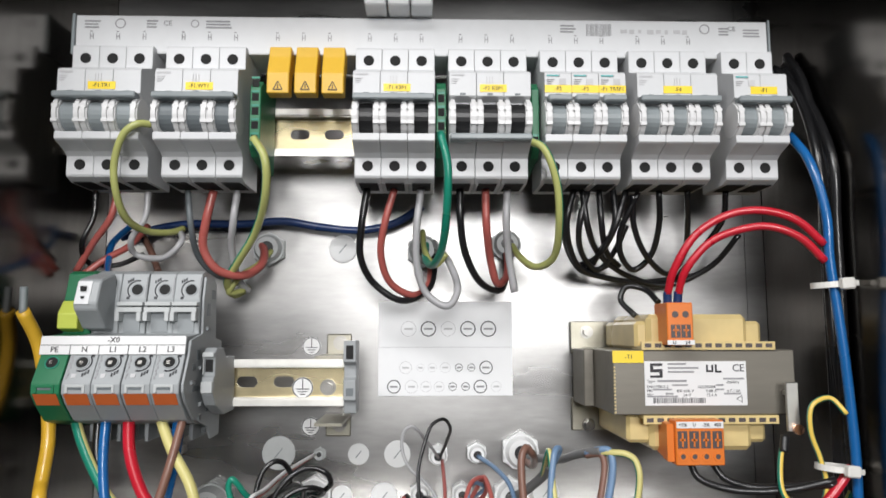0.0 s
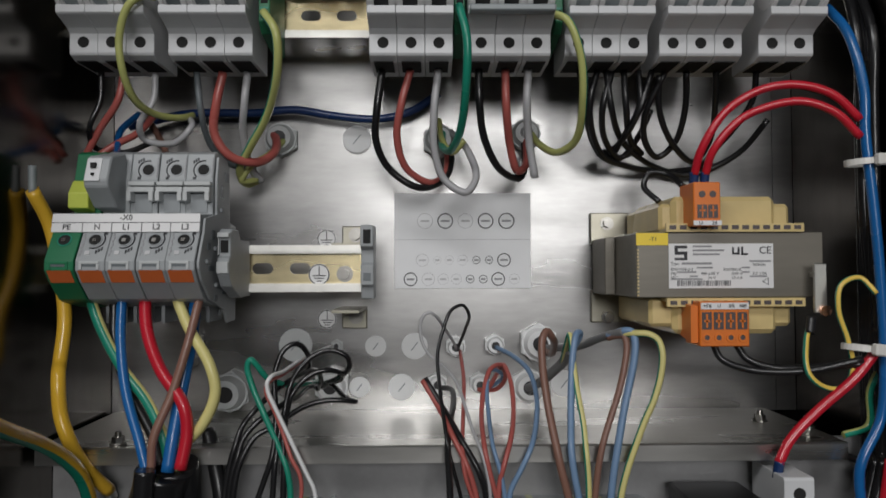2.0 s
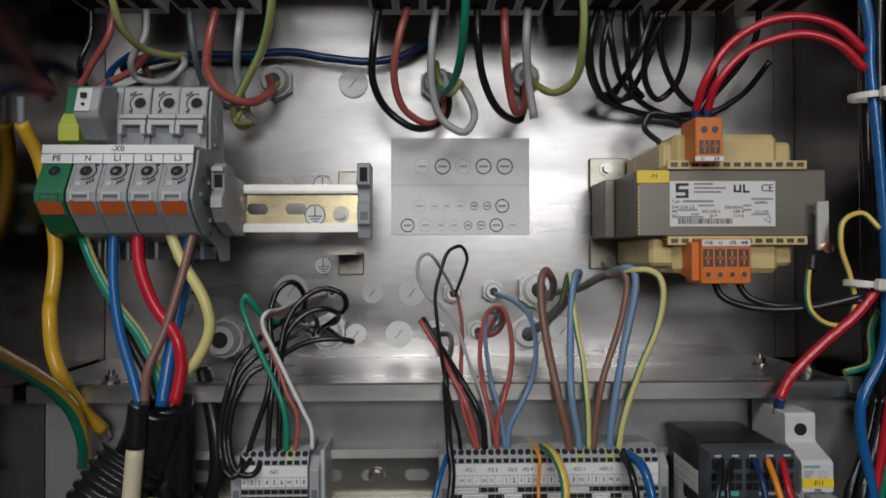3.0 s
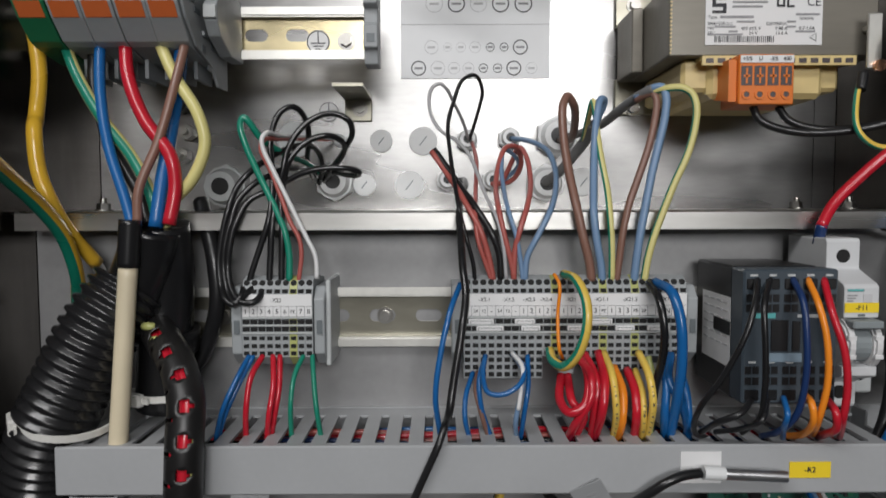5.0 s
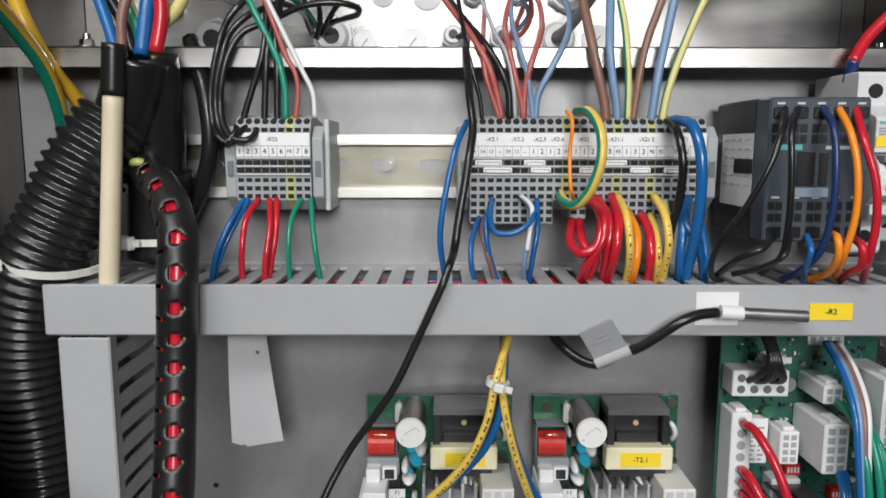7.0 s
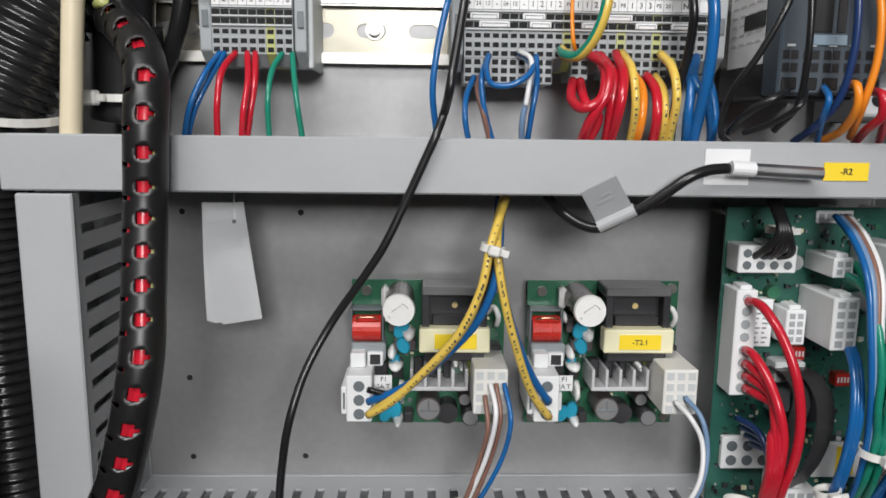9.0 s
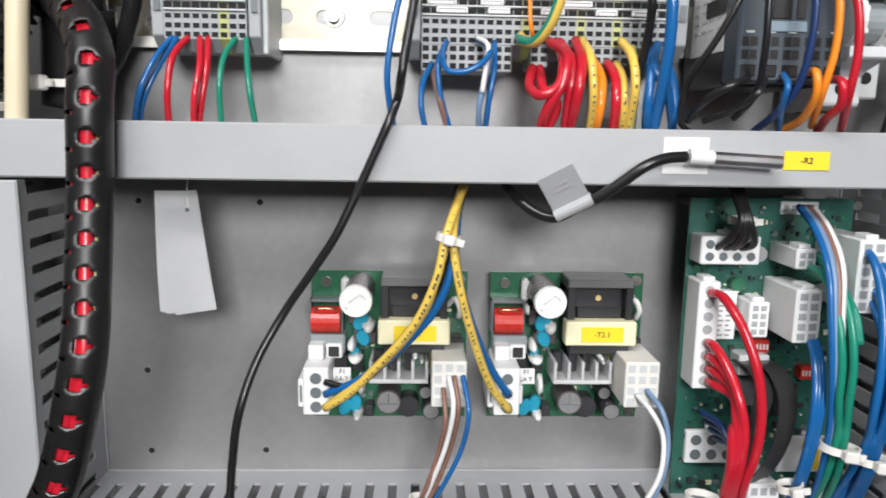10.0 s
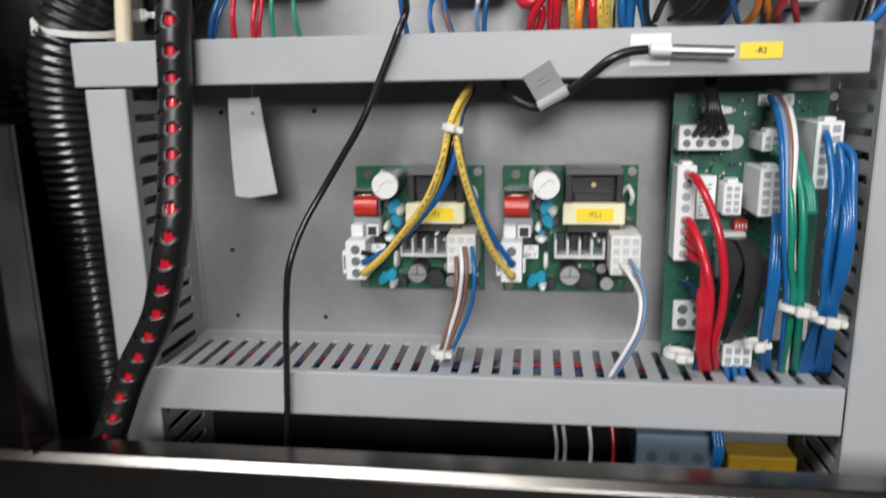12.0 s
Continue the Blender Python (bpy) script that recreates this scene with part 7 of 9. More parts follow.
wire("wire", "black sensor wire looping from gland to terminal block", W_BLACK, 0.0018, (-0.1079, 0.5450, 1.3402), (-0.1081, 0.5200, 1.3503), (-0.1020, 0.4900, 1.3646), (-0.1001, 0.4750, 1.3724), (-0.1033, 0.4670, 1.3792), (-0.1075, 0.4640, 1.3804), (-0.1129, 0.4620, 1.3769), (-0.1165, 0.4600, 1.3688), (-0.1178, 0.4580, 1.3592), (-0.1165, 0.4540, 1.3494), (-0.1143, 0.4470, 1.3349), (-0.1153, 0.4400, 1.3163), (-0.1203, 0.4400, 1.3011), (-0.1250, 0.4400, 1.2873), (-0.1271, 0.4400, 1.2797), group="signal wires")
wire("wire", "black sensor wire looping from gland to terminal block", W_BLACK, 0.0018, (-0.1020, 0.5450, 1.3428), (-0.0884, 0.5100, 1.3510), (-0.0772, 0.4800, 1.3598), (-0.0726, 0.4680, 1.3664), (-0.0740, 0.4640, 1.3722), (-0.0802, 0.4630, 1.3758), (-0.0882, 0.4630, 1.3759), (-0.0961, 0.4620, 1.3721), (-0.1039, 0.4600, 1.3640), (-0.1084, 0.4580, 1.3544), (-0.1101, 0.4540, 1.3431), (-0.1118, 0.4460, 1.3287), (-0.1133, 0.4400, 1.3133), (-0.1147, 0.4400, 1.2949), (-0.1156, 0.4400, 1.2805), group="signal wires")
wire("wire", "black sensor wire looping from gland to terminal block", W_BLACK, 0.0018, (-0.1013, 0.5450, 1.3402), (-0.0924, 0.5200, 1.3484), (-0.0827, 0.4950, 1.3531), (-0.0786, 0.4800, 1.3582), (-0.0798, 0.4700, 1.3619), (-0.0855, 0.4650, 1.3639), (-0.0933, 0.4630, 1.3627), (-0.1010, 0.4610, 1.3578), (-0.1072, 0.4590, 1.3498), (-0.1091, 0.4550, 1.3416), (-0.1093, 0.4440, 1.3255), (-0.1081, 0.4400, 1.3102), (-0.1086, 0.4400, 1.2918), (-0.1089, 0.4400, 1.2805), group="signal wires")
wire("wire", "black sensor wire looping from gland to terminal block", W_BLACK, 0.0018, (-0.1020, 0.5450, 1.3417), (-0.0939, 0.5300, 1.3455), (-0.0778, 0.4900, 1.3424), (-0.0703, 0.4750, 1.3419), (-0.0694, 0.4680, 1.3436), (-0.0761, 0.4640, 1.3452), (-0.0886, 0.4620, 1.3452), (-0.0994, 0.4590, 1.3425), (-0.1096, 0.4540, 1.3369), (-0.1178, 0.4480, 1.3319), (-0.1264, 0.4450, 1.3272), (-0.1334, 0.4410, 1.3149), (-0.1369, 0.4400, 1.3012), (-0.1379, 0.4400, 1.2890), (-0.1340, 0.4340, 1.2777), (-0.1282, 0.4300, 1.2726), (-0.1216, 0.4300, 1.2726), (-0.1189, 0.4340, 1.2755), (-0.1197, 0.4400, 1.2796), group="signal wires")
wire("wire", "black sensor wire looping from gland to terminal block", W_BLACK, 0.0018, (-0.1067, 0.5450, 1.3402), (-0.1052, 0.5000, 1.3465), (-0.1067, 0.4720, 1.3455), (-0.1111, 0.4620, 1.3447), (-0.1187, 0.4530, 1.3400), (-0.1241, 0.4490, 1.3367), (-0.1326, 0.4450, 1.3273), (-0.1358, 0.4410, 1.3165), (-0.1393, 0.4400, 1.3028), (-0.1403, 0.4400, 1.2890), (-0.1371, 0.4360, 1.2776), (-0.1319, 0.4300, 1.2720), (-0.1265, 0.4340, 1.2765), (-0.1233, 0.4400, 1.2802), group="signal wires")
wire("wire", "green wire entering the small terminal block", W_GREEN, 0.0019, (-0.1039, 0.5450, 1.3448), (-0.1052, 0.5000, 1.3503), (-0.1126, 0.4700, 1.3541), (-0.1218, 0.4550, 1.3610), (-0.1272, 0.4500, 1.3696), (-0.1302, 0.4490, 1.3726), (-0.1322, 0.4490, 1.3689), (-0.1297, 0.4490, 1.3582), (-0.1219, 0.4470, 1.3411), (-0.1136, 0.4430, 1.3255), (-0.1072, 0.4400, 1.3117), (-0.1044, 0.4400, 1.2979), (-0.1045, 0.4400, 1.2826), group="signal wires")
wire("wire", "red wire entering the small terminal block", W_DULLRED, 0.0013, (-0.0964, 0.5520, 1.3695), (-0.1083, 0.5000, 1.3652), (-0.1141, 0.4600, 1.3616), (-0.1182, 0.4440, 1.3596), (-0.1194, 0.4420, 1.3552), (-0.1139, 0.4420, 1.3422), (-0.1087, 0.4420, 1.3285), (-0.1034, 0.4400, 1.3147), (-0.0990, 0.4400, 1.3064), (-0.0977, 0.4400, 1.2979), (-0.0996, 0.4400, 1.2819), group="signal wires")
wire("wire", "white wire entering the small terminal block", W_WHITE, 0.0013, (-0.0960, 0.5520, 1.3699), (-0.1083, 0.5000, 1.3666), (-0.1134, 0.4600, 1.3635), (-0.1164, 0.4420, 1.3633), (-0.1181, 0.4400, 1.3603), (-0.1177, 0.4400, 1.3549), (-0.1125, 0.4400, 1.3435), (-0.1067, 0.4400, 1.3314), (-0.1009, 0.4400, 1.3192), (-0.0950, 0.4400, 1.3070), (-0.0901, 0.4400, 1.2963), (-0.0894, 0.4400, 1.2840), group="signal wires")
wire("wire", "thick black cable bending behind the bundle", W_BLACK, 0.0045, (-0.1603, 0.4650, 1.3268), (-0.1534, 0.4550, 1.3105), (-0.1483, 0.4500, 1.2917), (-0.1478, 0.4500, 1.2663), (-0.1573, 0.4550, 1.2400), (-0.1694, 0.4600, 1.2227), group="signal wires", category="cable")
wire("wire", "brown wire arching from gland to long terminal block", W_BROWN, 0.0025, (0.0597, 0.5420, 1.3684), (0.0633, 0.5200, 1.3668), (0.0613, 0.4950, 1.3756), (0.0565, 0.4750, 1.3832), (0.0525, 0.4710, 1.3870), (0.0494, 0.4680, 1.3821), (0.0486, 0.4630, 1.3661), (0.0502, 0.4550, 1.3449), (0.0532, 0.4420, 1.3210), (0.0559, 0.4400, 1.3073), (0.0597, 0.4400, 1.2921), (0.0610, 0.4400, 1.2823), group="wires into the long terminal block")
wire("wire", "pale blue wire into the long terminal block", W_PALEBLUE, 0.0022, (0.0693, 0.5000, 1.3649), (0.0724, 0.4860, 1.3741), (0.0755, 0.4780, 1.3849), (0.0718, 0.4720, 1.3851), (0.0685, 0.4670, 1.3729), (0.0659, 0.4600, 1.3531), (0.0636, 0.4500, 1.3336), (0.0621, 0.4410, 1.3179), (0.0636, 0.4400, 1.3042), (0.0661, 0.4400, 1.2905), (0.0668, 0.4400, 1.2822), group="wires into the long terminal block")
wire("wire", "yellow-green earth wire into the long terminal block", (W_PALEYELLOW, W_GREEN), 0.0019, (0.0676, 0.5000, 1.3643), (0.0675, 0.4820, 1.3785), (0.0679, 0.4750, 1.3844), (0.0683, 0.4720, 1.3816), (0.0685, 0.4650, 1.3662), (0.0694, 0.4570, 1.3496), (0.0711, 0.4500, 1.3335), (0.0709, 0.4410, 1.3178), (0.0718, 0.4400, 1.3026), (0.0720, 0.4400, 1.2822), group="wires into the long terminal block", stripe=3)
wire("wire", "brown wire bowing into the long terminal block", W_BROWN, 0.0021, (0.0898, 0.4620, 1.3834), (0.0940, 0.4550, 1.3855), (0.0968, 0.4520, 1.3855), (0.0981, 0.4500, 1.3809), (0.0965, 0.4480, 1.3697), (0.0925, 0.4460, 1.3543), (0.0870, 0.4440, 1.3390), (0.0812, 0.4410, 1.3238), (0.0778, 0.4400, 1.3087), (0.0759, 0.4400, 1.2935), (0.0745, 0.4400, 1.2822), group="wires into the long terminal block")
wire("wire", "pale blue wire bowing into the long terminal block", W_PALEBLUE, 0.0023, (0.0898, 0.4620, 1.3844), (0.0962, 0.4520, 1.3885), (0.1008, 0.4490, 1.3885), (0.1024, 0.4470, 1.3830), (0.1016, 0.4460, 1.3723), (0.0982, 0.4450, 1.3572), (0.0942, 0.4430, 1.3419), (0.0903, 0.4410, 1.3237), (0.0869, 0.4400, 1.3056), (0.0850, 0.4400, 1.2904), (0.0842, 0.4400, 1.2821), group="wires into the long terminal block")
wire("wire", "pale yellow-green wire bowing into the terminal block", (W_PALEYELLOW, W_GREEN), 0.0021, (0.0930, 0.4570, 1.3859), (0.1023, 0.4470, 1.3875), (0.1100, 0.4430, 1.3872), (0.1148, 0.4420, 1.3840), (0.1167, 0.4400, 1.3771), (0.1160, 0.4400, 1.3653), (0.1121, 0.4400, 1.3505), (0.1055, 0.4400, 1.3356), (0.0997, 0.4400, 1.3206), (0.0954, 0.4400, 1.3085), (0.0917, 0.4400, 1.2949), (0.0897, 0.4400, 1.2821), group="wires into the long terminal block", stripe=2)
wire("wire", "grey cable jacket curving from a gland", W_GREYDARK, 0.0028, (0.0594, 0.5400, 1.3682), (0.0708, 0.5250, 1.3710), (0.0796, 0.5000, 1.3744), (0.0869, 0.4750, 1.3820), (0.0930, 0.4570, 1.3865), (0.0968, 0.4510, 1.3880), group="wires into the long terminal block")
wire("wire", "grey cable jacket curving from a gland", W_GREYDARK, 0.0034, (0.0501, 0.5450, 1.3389), (0.0578, 0.5300, 1.3460), (0.0635, 0.5150, 1.3548), (0.0693, 0.5000, 1.3649), (0.0708, 0.4880, 1.3728), group="wires into the long terminal block")
wire("wire", "dull red wire into the long terminal block", W_DULLRED, 0.0017, (-0.0268, 0.4750, 1.3555), (-0.0165, 0.4650, 1.3400), (-0.0076, 0.4470, 1.3248), (-0.0003, 0.4400, 1.3108), (0.0042, 0.4400, 1.2971), (0.0072, 0.4400, 1.2827), group="wires into the long terminal block")
wire("wire", "dark wire into the long terminal block", W_BLACK, 0.0019, (-0.0252, 0.4760, 1.3566), (-0.0118, 0.4620, 1.3366), (-0.0016, 0.4450, 1.3216), (0.0057, 0.4400, 1.3093), (0.0103, 0.4400, 1.2970), (0.0112, 0.4400, 1.2826), group="wires into the long terminal block")
wire("wire", "thin dull red wire into the long terminal block", W_DULLRED, 0.0013, (0.0001, 0.5440, 1.3666), (0.0008, 0.5000, 1.3511), (-0.0014, 0.4650, 1.3319), (-0.0026, 0.4430, 1.3185), (-0.0016, 0.4400, 1.3063), (0.0027, 0.4400, 1.2925), (0.0066, 0.4400, 1.2818), group="wires into the long terminal block")
wire("wire", "dull red wire looping at a small gland", W_DULLRED, 0.0016, (0.0142, 0.5440, 1.3376), (0.0260, 0.5350, 1.3400), (0.0310, 0.5200, 1.3509), (0.0270, 0.5100, 1.3606), (0.0190, 0.5000, 1.3595), (0.0139, 0.4900, 1.3483), (0.0110, 0.4750, 1.3356), (0.0106, 0.4430, 1.3199), (0.0134, 0.4400, 1.3062), (0.0173, 0.4400, 1.2909), (0.0186, 0.4400, 1.2826), group="wires into the long terminal block")
wire("wire", "pale blue wire looping at a small gland", W_PALEBLUE, 0.0014, (0.0158, 0.5440, 1.3368), (0.0241, 0.5350, 1.3430), (0.0298, 0.5250, 1.3502), (0.0234, 0.5100, 1.3571), (0.0179, 0.5000, 1.3578), (0.0156, 0.4900, 1.3483), (0.0152, 0.4700, 1.3336), (0.0158, 0.4430, 1.3199), (0.0194, 0.4400, 1.3076), (0.0219, 0.4400, 1.2939), (0.0234, 0.4400, 1.2825), group="wires into the long terminal block")
wire("wire", "dull red wire bowing into the long terminal block", W_DULLRED, 0.0016, (0.0135, 0.5440, 1.3384), (0.0187, 0.5380, 1.3387), (0.0250, 0.5250, 1.3514), (0.0283, 0.5120, 1.3608), (0.0316, 0.4950, 1.3531), (0.0315, 0.4750, 1.3387), (0.0268, 0.4480, 1.3245), (0.0222, 0.4400, 1.3122), (0.0191, 0.4400, 1.3000), (0.0182, 0.4400, 1.2826), group="wires into the long terminal block")
wire("wire", "pale blue wire from gland to long terminal block", W_PALEBLUE, 0.0017, (0.0269, 0.5440, 1.3693), (0.0372, 0.5200, 1.3652), (0.0451, 0.5000, 1.3576), (0.0471, 0.4800, 1.3439), (0.0444, 0.4630, 1.3314), (0.0381, 0.4430, 1.3197), (0.0316, 0.4400, 1.3075), (0.0256, 0.4400, 1.2954), (0.0244, 0.4400, 1.2825), group="wires into the long terminal block")
wire("wire", "thin grey wire in a loop above the glands", W_GREY, 0.0011, (-0.0025, 0.5440, 1.3685), (-0.0071, 0.5200, 1.3782), (-0.0132, 0.5050, 1.3881), (-0.0181, 0.4950, 1.3955), (-0.0219, 0.4930, 1.3979), (-0.0267, 0.4930, 1.3952), (-0.0285, 0.4930, 1.3879), (-0.0268, 0.4920, 1.3776), (-0.0211, 0.4900, 1.3689), (-0.0127, 0.4850, 1.3631), (-0.0048, 0.4750, 1.3537), (-0.0002, 0.4630, 1.3413), (0.0042, 0.4530, 1.3280), (0.0090, 0.4420, 1.3168), (0.0124, 0.4400, 1.3031), (0.0143, 0.4400, 1.2826), group="wires into the long terminal block")
wire("wire", "thin black wire in a loop above the glands", W_BLACK, 0.0012, (-0.0018, 0.5440, 1.3685), (0.0031, 0.5200, 1.3852), (0.0045, 0.5020, 1.3960), (-0.0005, 0.4920, 1.4028), (-0.0080, 0.4890, 1.3996), (-0.0136, 0.4840, 1.3861), (-0.0171, 0.4780, 1.3721), (-0.0161, 0.4680, 1.3547), (-0.0139, 0.4550, 1.3377), (-0.0112, 0.4420, 1.3201), (-0.0077, 0.4400, 1.3063), (-0.0041, 0.4400, 1.2926), (-0.0029, 0.4400, 1.2818), group="wires into the long terminal block")
wire("wire", "long black sensor cable hanging in front of ducts", W_BLACK, 0.002, (-0.0141, 0.5460, 1.3395), (-0.0070, 0.5300, 1.3407), (-0.0060, 0.5050, 1.3369), (-0.0097, 0.4680, 1.3289), (-0.0115, 0.4430, 1.3192), (-0.0110, 0.4300, 1.3079), (-0.0104, 0.4150, 1.2922), (-0.0091, 0.4080, 1.2785), (-0.0111, 0.4000, 1.2640), (-0.0160, 0.3940, 1.2352), (-0.0177, 0.3920, 1.2237), (-0.0196, 0.4020, 1.2145), (-0.0232, 0.3985, 1.2047), (-0.0275, 0.3985, 1.1949), (-0.0365, 0.3985, 1.1750), (-0.0462, 0.3970, 1.1549), (-0.0564, 0.3980, 1.1392), (-0.0695, 0.4010, 1.1200), (-0.0815, 0.3940, 1.0981), (-0.0880, 0.3860, 1.0771), (-0.0925, 0.3900, 1.0536), (-0.0946, 0.3920, 1.0359), (-0.0965, 0.3930, 1.0060), (-0.0990, 0.3960, 0.9787), (-0.1063, 0.4100, 0.9480), group="wires into the long terminal block", category="cable")

# ---- wires from terminals into the duct ----
wire("wire", "blue wire from small terminal block into duct", W_BLUE, 0.0014, (-0.1260, 0.4360, 1.2426), (-0.1298, 0.4250, 1.2329), (-0.1362, 0.4200, 1.2176), (-0.1420, 0.4250, 1.1995), group="wires into the duct")
wire("wire", "blue wire from small terminal block into duct", W_BLUE, 0.0014, (-0.1237, 0.4360, 1.2426), (-0.1294, 0.4280, 1.2296), (-0.1361, 0.4240, 1.2140), (-0.1421, 0.4300, 1.1985), group="wires into the duct")
wire("wire", "red wire from small terminal block into duct", W_RED, 0.0016, (-0.1186, 0.4360, 1.2426), (-0.1226, 0.4250, 1.2329), (-0.1241, 0.4200, 1.2176), (-0.1258, 0.4250, 1.1995), group="wires into the duct")
wire("wire", "red wire from small terminal block into duct", W_RED, 0.0016, (-0.1132, 0.4360, 1.2426), (-0.1108, 0.4250, 1.2285), (-0.1121, 0.4200, 1.2147), (-0.1147, 0.4250, 1.1995), group="wires into the duct")
wire("wire", "red wire from small terminal block into duct", W_RED, 0.0016, (-0.1094, 0.4360, 1.2426), (-0.1081, 0.4270, 1.2282), (-0.1102, 0.4240, 1.2125), (-0.1134, 0.4280, 1.1989), group="wires into the duct")
wire("wire", "green wire from small terminal block into duct", W_GREEN, 0.0014, (-0.0965, 0.4360, 1.2426), (-0.0997, 0.4270, 1.2341), (-0.1007, 0.4200, 1.2205), (-0.1015, 0.4250, 1.1995), group="wires into the duct")
wire("wire", "green wire from small terminal block into duct", W_GREEN, 0.0014, (-0.0918, 0.4360, 1.2426), (-0.0896, 0.4270, 1.2311), (-0.0872, 0.4200, 1.2175), (-0.0856, 0.4250, 1.1995), group="wires into the duct")
wire("wire", "blue wire bowing beside the long terminal block", W_BLUE, 0.0016, (-0.0111, 0.4320, 1.2818), (-0.0168, 0.4200, 1.2688), (-0.0225, 0.4150, 1.2439), (-0.0246, 0.4150, 1.2240), (-0.0220, 0.4200, 1.2028), group="wires into the duct")
wire("wire", "blue wire into the duct", W_BLUE, 0.0014, (-0.0043, 0.4360, 1.2328), (-0.0086, 0.4250, 1.2224), (-0.0091, 0.4200, 1.2116), (-0.0065, 0.4250, 1.1993), group="wires into the duct")
wire("wire", "blue wire into the duct", W_BLUE, 0.0014, (0.0026, 0.4340, 1.2425), (-0.0016, 0.4220, 1.2316), (-0.0005, 0.4200, 1.2174), (0.0052, 0.4250, 1.1993), group="wires into the duct")
wire("wire", "blue wire jumper looping below the block", W_BLUE, 0.0014, (0.0022, 0.4320, 1.2427), (0.0003, 0.4200, 1.2347), (0.0026, 0.4120, 1.2278), (0.0108, 0.4100, 1.2275), (0.0193, 0.4120, 1.2328), (0.0216, 0.4200, 1.2390), (0.0165, 0.4320, 1.2439), group="wires into the duct")
wire("wire", "white-blue wire into the duct", W_PALEBLUE, 0.0014, (0.0171, 0.4320, 1.2439), (0.0216, 0.4200, 1.2361), (0.0192, 0.4150, 1.2239), (0.0171, 0.4150, 1.2125), (0.0184, 0.4250, 1.1993), group="wires into the duct")
wire("wire", "blue wire into the duct", W_BLUE, 0.0014, (0.0251, 0.4320, 1.2427), (0.0240, 0.4200, 1.2289), (0.0217, 0.4180, 1.2148), (0.0207, 0.4250, 1.1993), group="wires into the duct")
wire("wire", "white printed wire into the duct", W_WHITE, 0.0012, (0.0164, 0.4310, 1.2446), (0.0208, 0.4180, 1.2392), (0.0192, 0.4130, 1.2271), (0.0182, 0.4130, 1.2185), group="wires into the duct")
wire("wire", "brown wire into the duct", W_BROWN, 0.0014, (-0.0017, 0.4360, 1.2328), (-0.0031, 0.4250, 1.2254), (-0.0005, 0.4200, 1.2145), (0.0037, 0.4250, 1.2002), group="wires into the duct")
wire("wire", "red wire looping below the terminal block", W_RED, 0.0024, (0.0435, 0.4340, 1.2314), (0.0407, 0.4200, 1.2217), (0.0444, 0.4100, 1.2176), (0.0518, 0.4100, 1.2218), (0.0548, 0.4150, 1.2324), (0.0538, 0.4320, 1.2435), group="wires into the duct")
wire("wire", "red wire into the duct", W_RED, 0.0024, (0.0508, 0.4320, 1.2435), (0.0561, 0.4150, 1.2352), (0.0545, 0.4100, 1.2246), (0.0477, 0.4120, 1.2115), (0.0461, 0.4250, 1.1993), group="wires into the duct")
wire("wire", "red wire into the duct", W_RED, 0.0023, (0.0558, 0.4320, 1.2435), (0.0597, 0.4180, 1.2320), (0.0580, 0.4150, 1.2181), (0.0584, 0.4250, 1.1992), group="wires into the duct")
wire("wire", "red wire into the duct", W_RED, 0.0024, (0.0634, 0.4320, 1.2444), (0.0632, 0.4150, 1.2324), (0.0610, 0.4100, 1.2190), (0.0601, 0.4250, 1.1992), group="wires into the duct")
wire("wire", "red wire into the duct", W_RED, 0.0023, (0.0471, 0.4340, 1.2314), (0.0476, 0.4200, 1.2202), (0.0530, 0.4180, 1.2147), (0.0490, 0.4250, 1.1993), group="wires into the duct")
printed_wire("yellow printed wire into the duct", W_YELLOW, 0.002, (0.0661, 0.4310, 1.2445), (0.0671, 0.4150, 1.2352), (0.0680, 0.4100, 1.2190), (0.0701, 0.4250, 1.1992), group="wires into the duct")
wire("wire", "orange-red wire into the duct", W_ORANGE, 0.0024, (0.0721, 0.4340, 1.2359), (0.0737, 0.4200, 1.2259), (0.0723, 0.4150, 1.2124), (0.0724, 0.4250, 1.1992), group="wires into the duct")
wire("wire", "red wire into the duct", W_RED, 0.0024, (0.0795, 0.4340, 1.2344), (0.0803, 0.4200, 1.2259), (0.0798, 0.4150, 1.2152), (0.0812, 0.4250, 1.1992), group="wires into the duct")
printed_wire("yellow printed wire into the duct", W_YELLOW, 0.0018, (0.0839, 0.4340, 1.2343), (0.0840, 0.4200, 1.2259), (0.0835, 0.4150, 1.2152), (0.0852, 0.4250, 1.1992), group="wires into the duct")
printed_wire("yellow printed wire into the duct", W_YELLOW, 0.0021, (0.0848, 0.4310, 1.2444), (0.0861, 0.4150, 1.2352), (0.0868, 0.4100, 1.2217), (0.0876, 0.4250, 1.1992), group="wires into the duct")
wire("wire", "black wire from the terminal block into duct", W_BLACK, 0.0022, (0.0895, 0.4300, 1.2820), (0.0904, 0.4150, 1.2756), (0.0919, 0.4100, 1.2606), (0.0925, 0.4150, 1.2436), (0.0903, 0.4200, 1.2259), (0.0914, 0.4300, 1.1981), group="wires into the duct")
wire("wire", "thick blue wire looping from block into duct", W_BLUE, 0.0027, (0.0929, 0.4300, 1.2826), (0.0962, 0.4120, 1.2791), (0.0984, 0.4050, 1.2662), (0.0995, 0.4050, 1.2473), (0.0996, 0.4100, 1.2273), (0.1001, 0.4250, 1.1992), group="wires into the duct")
wire("wire", "blue wire into the duct", W_BLUE, 0.0024, (0.0977, 0.4320, 1.2419), (0.0967, 0.4200, 1.2288), (0.0952, 0.4180, 1.2147), (0.0988, 0.4280, 1.1985), group="wires into the duct")
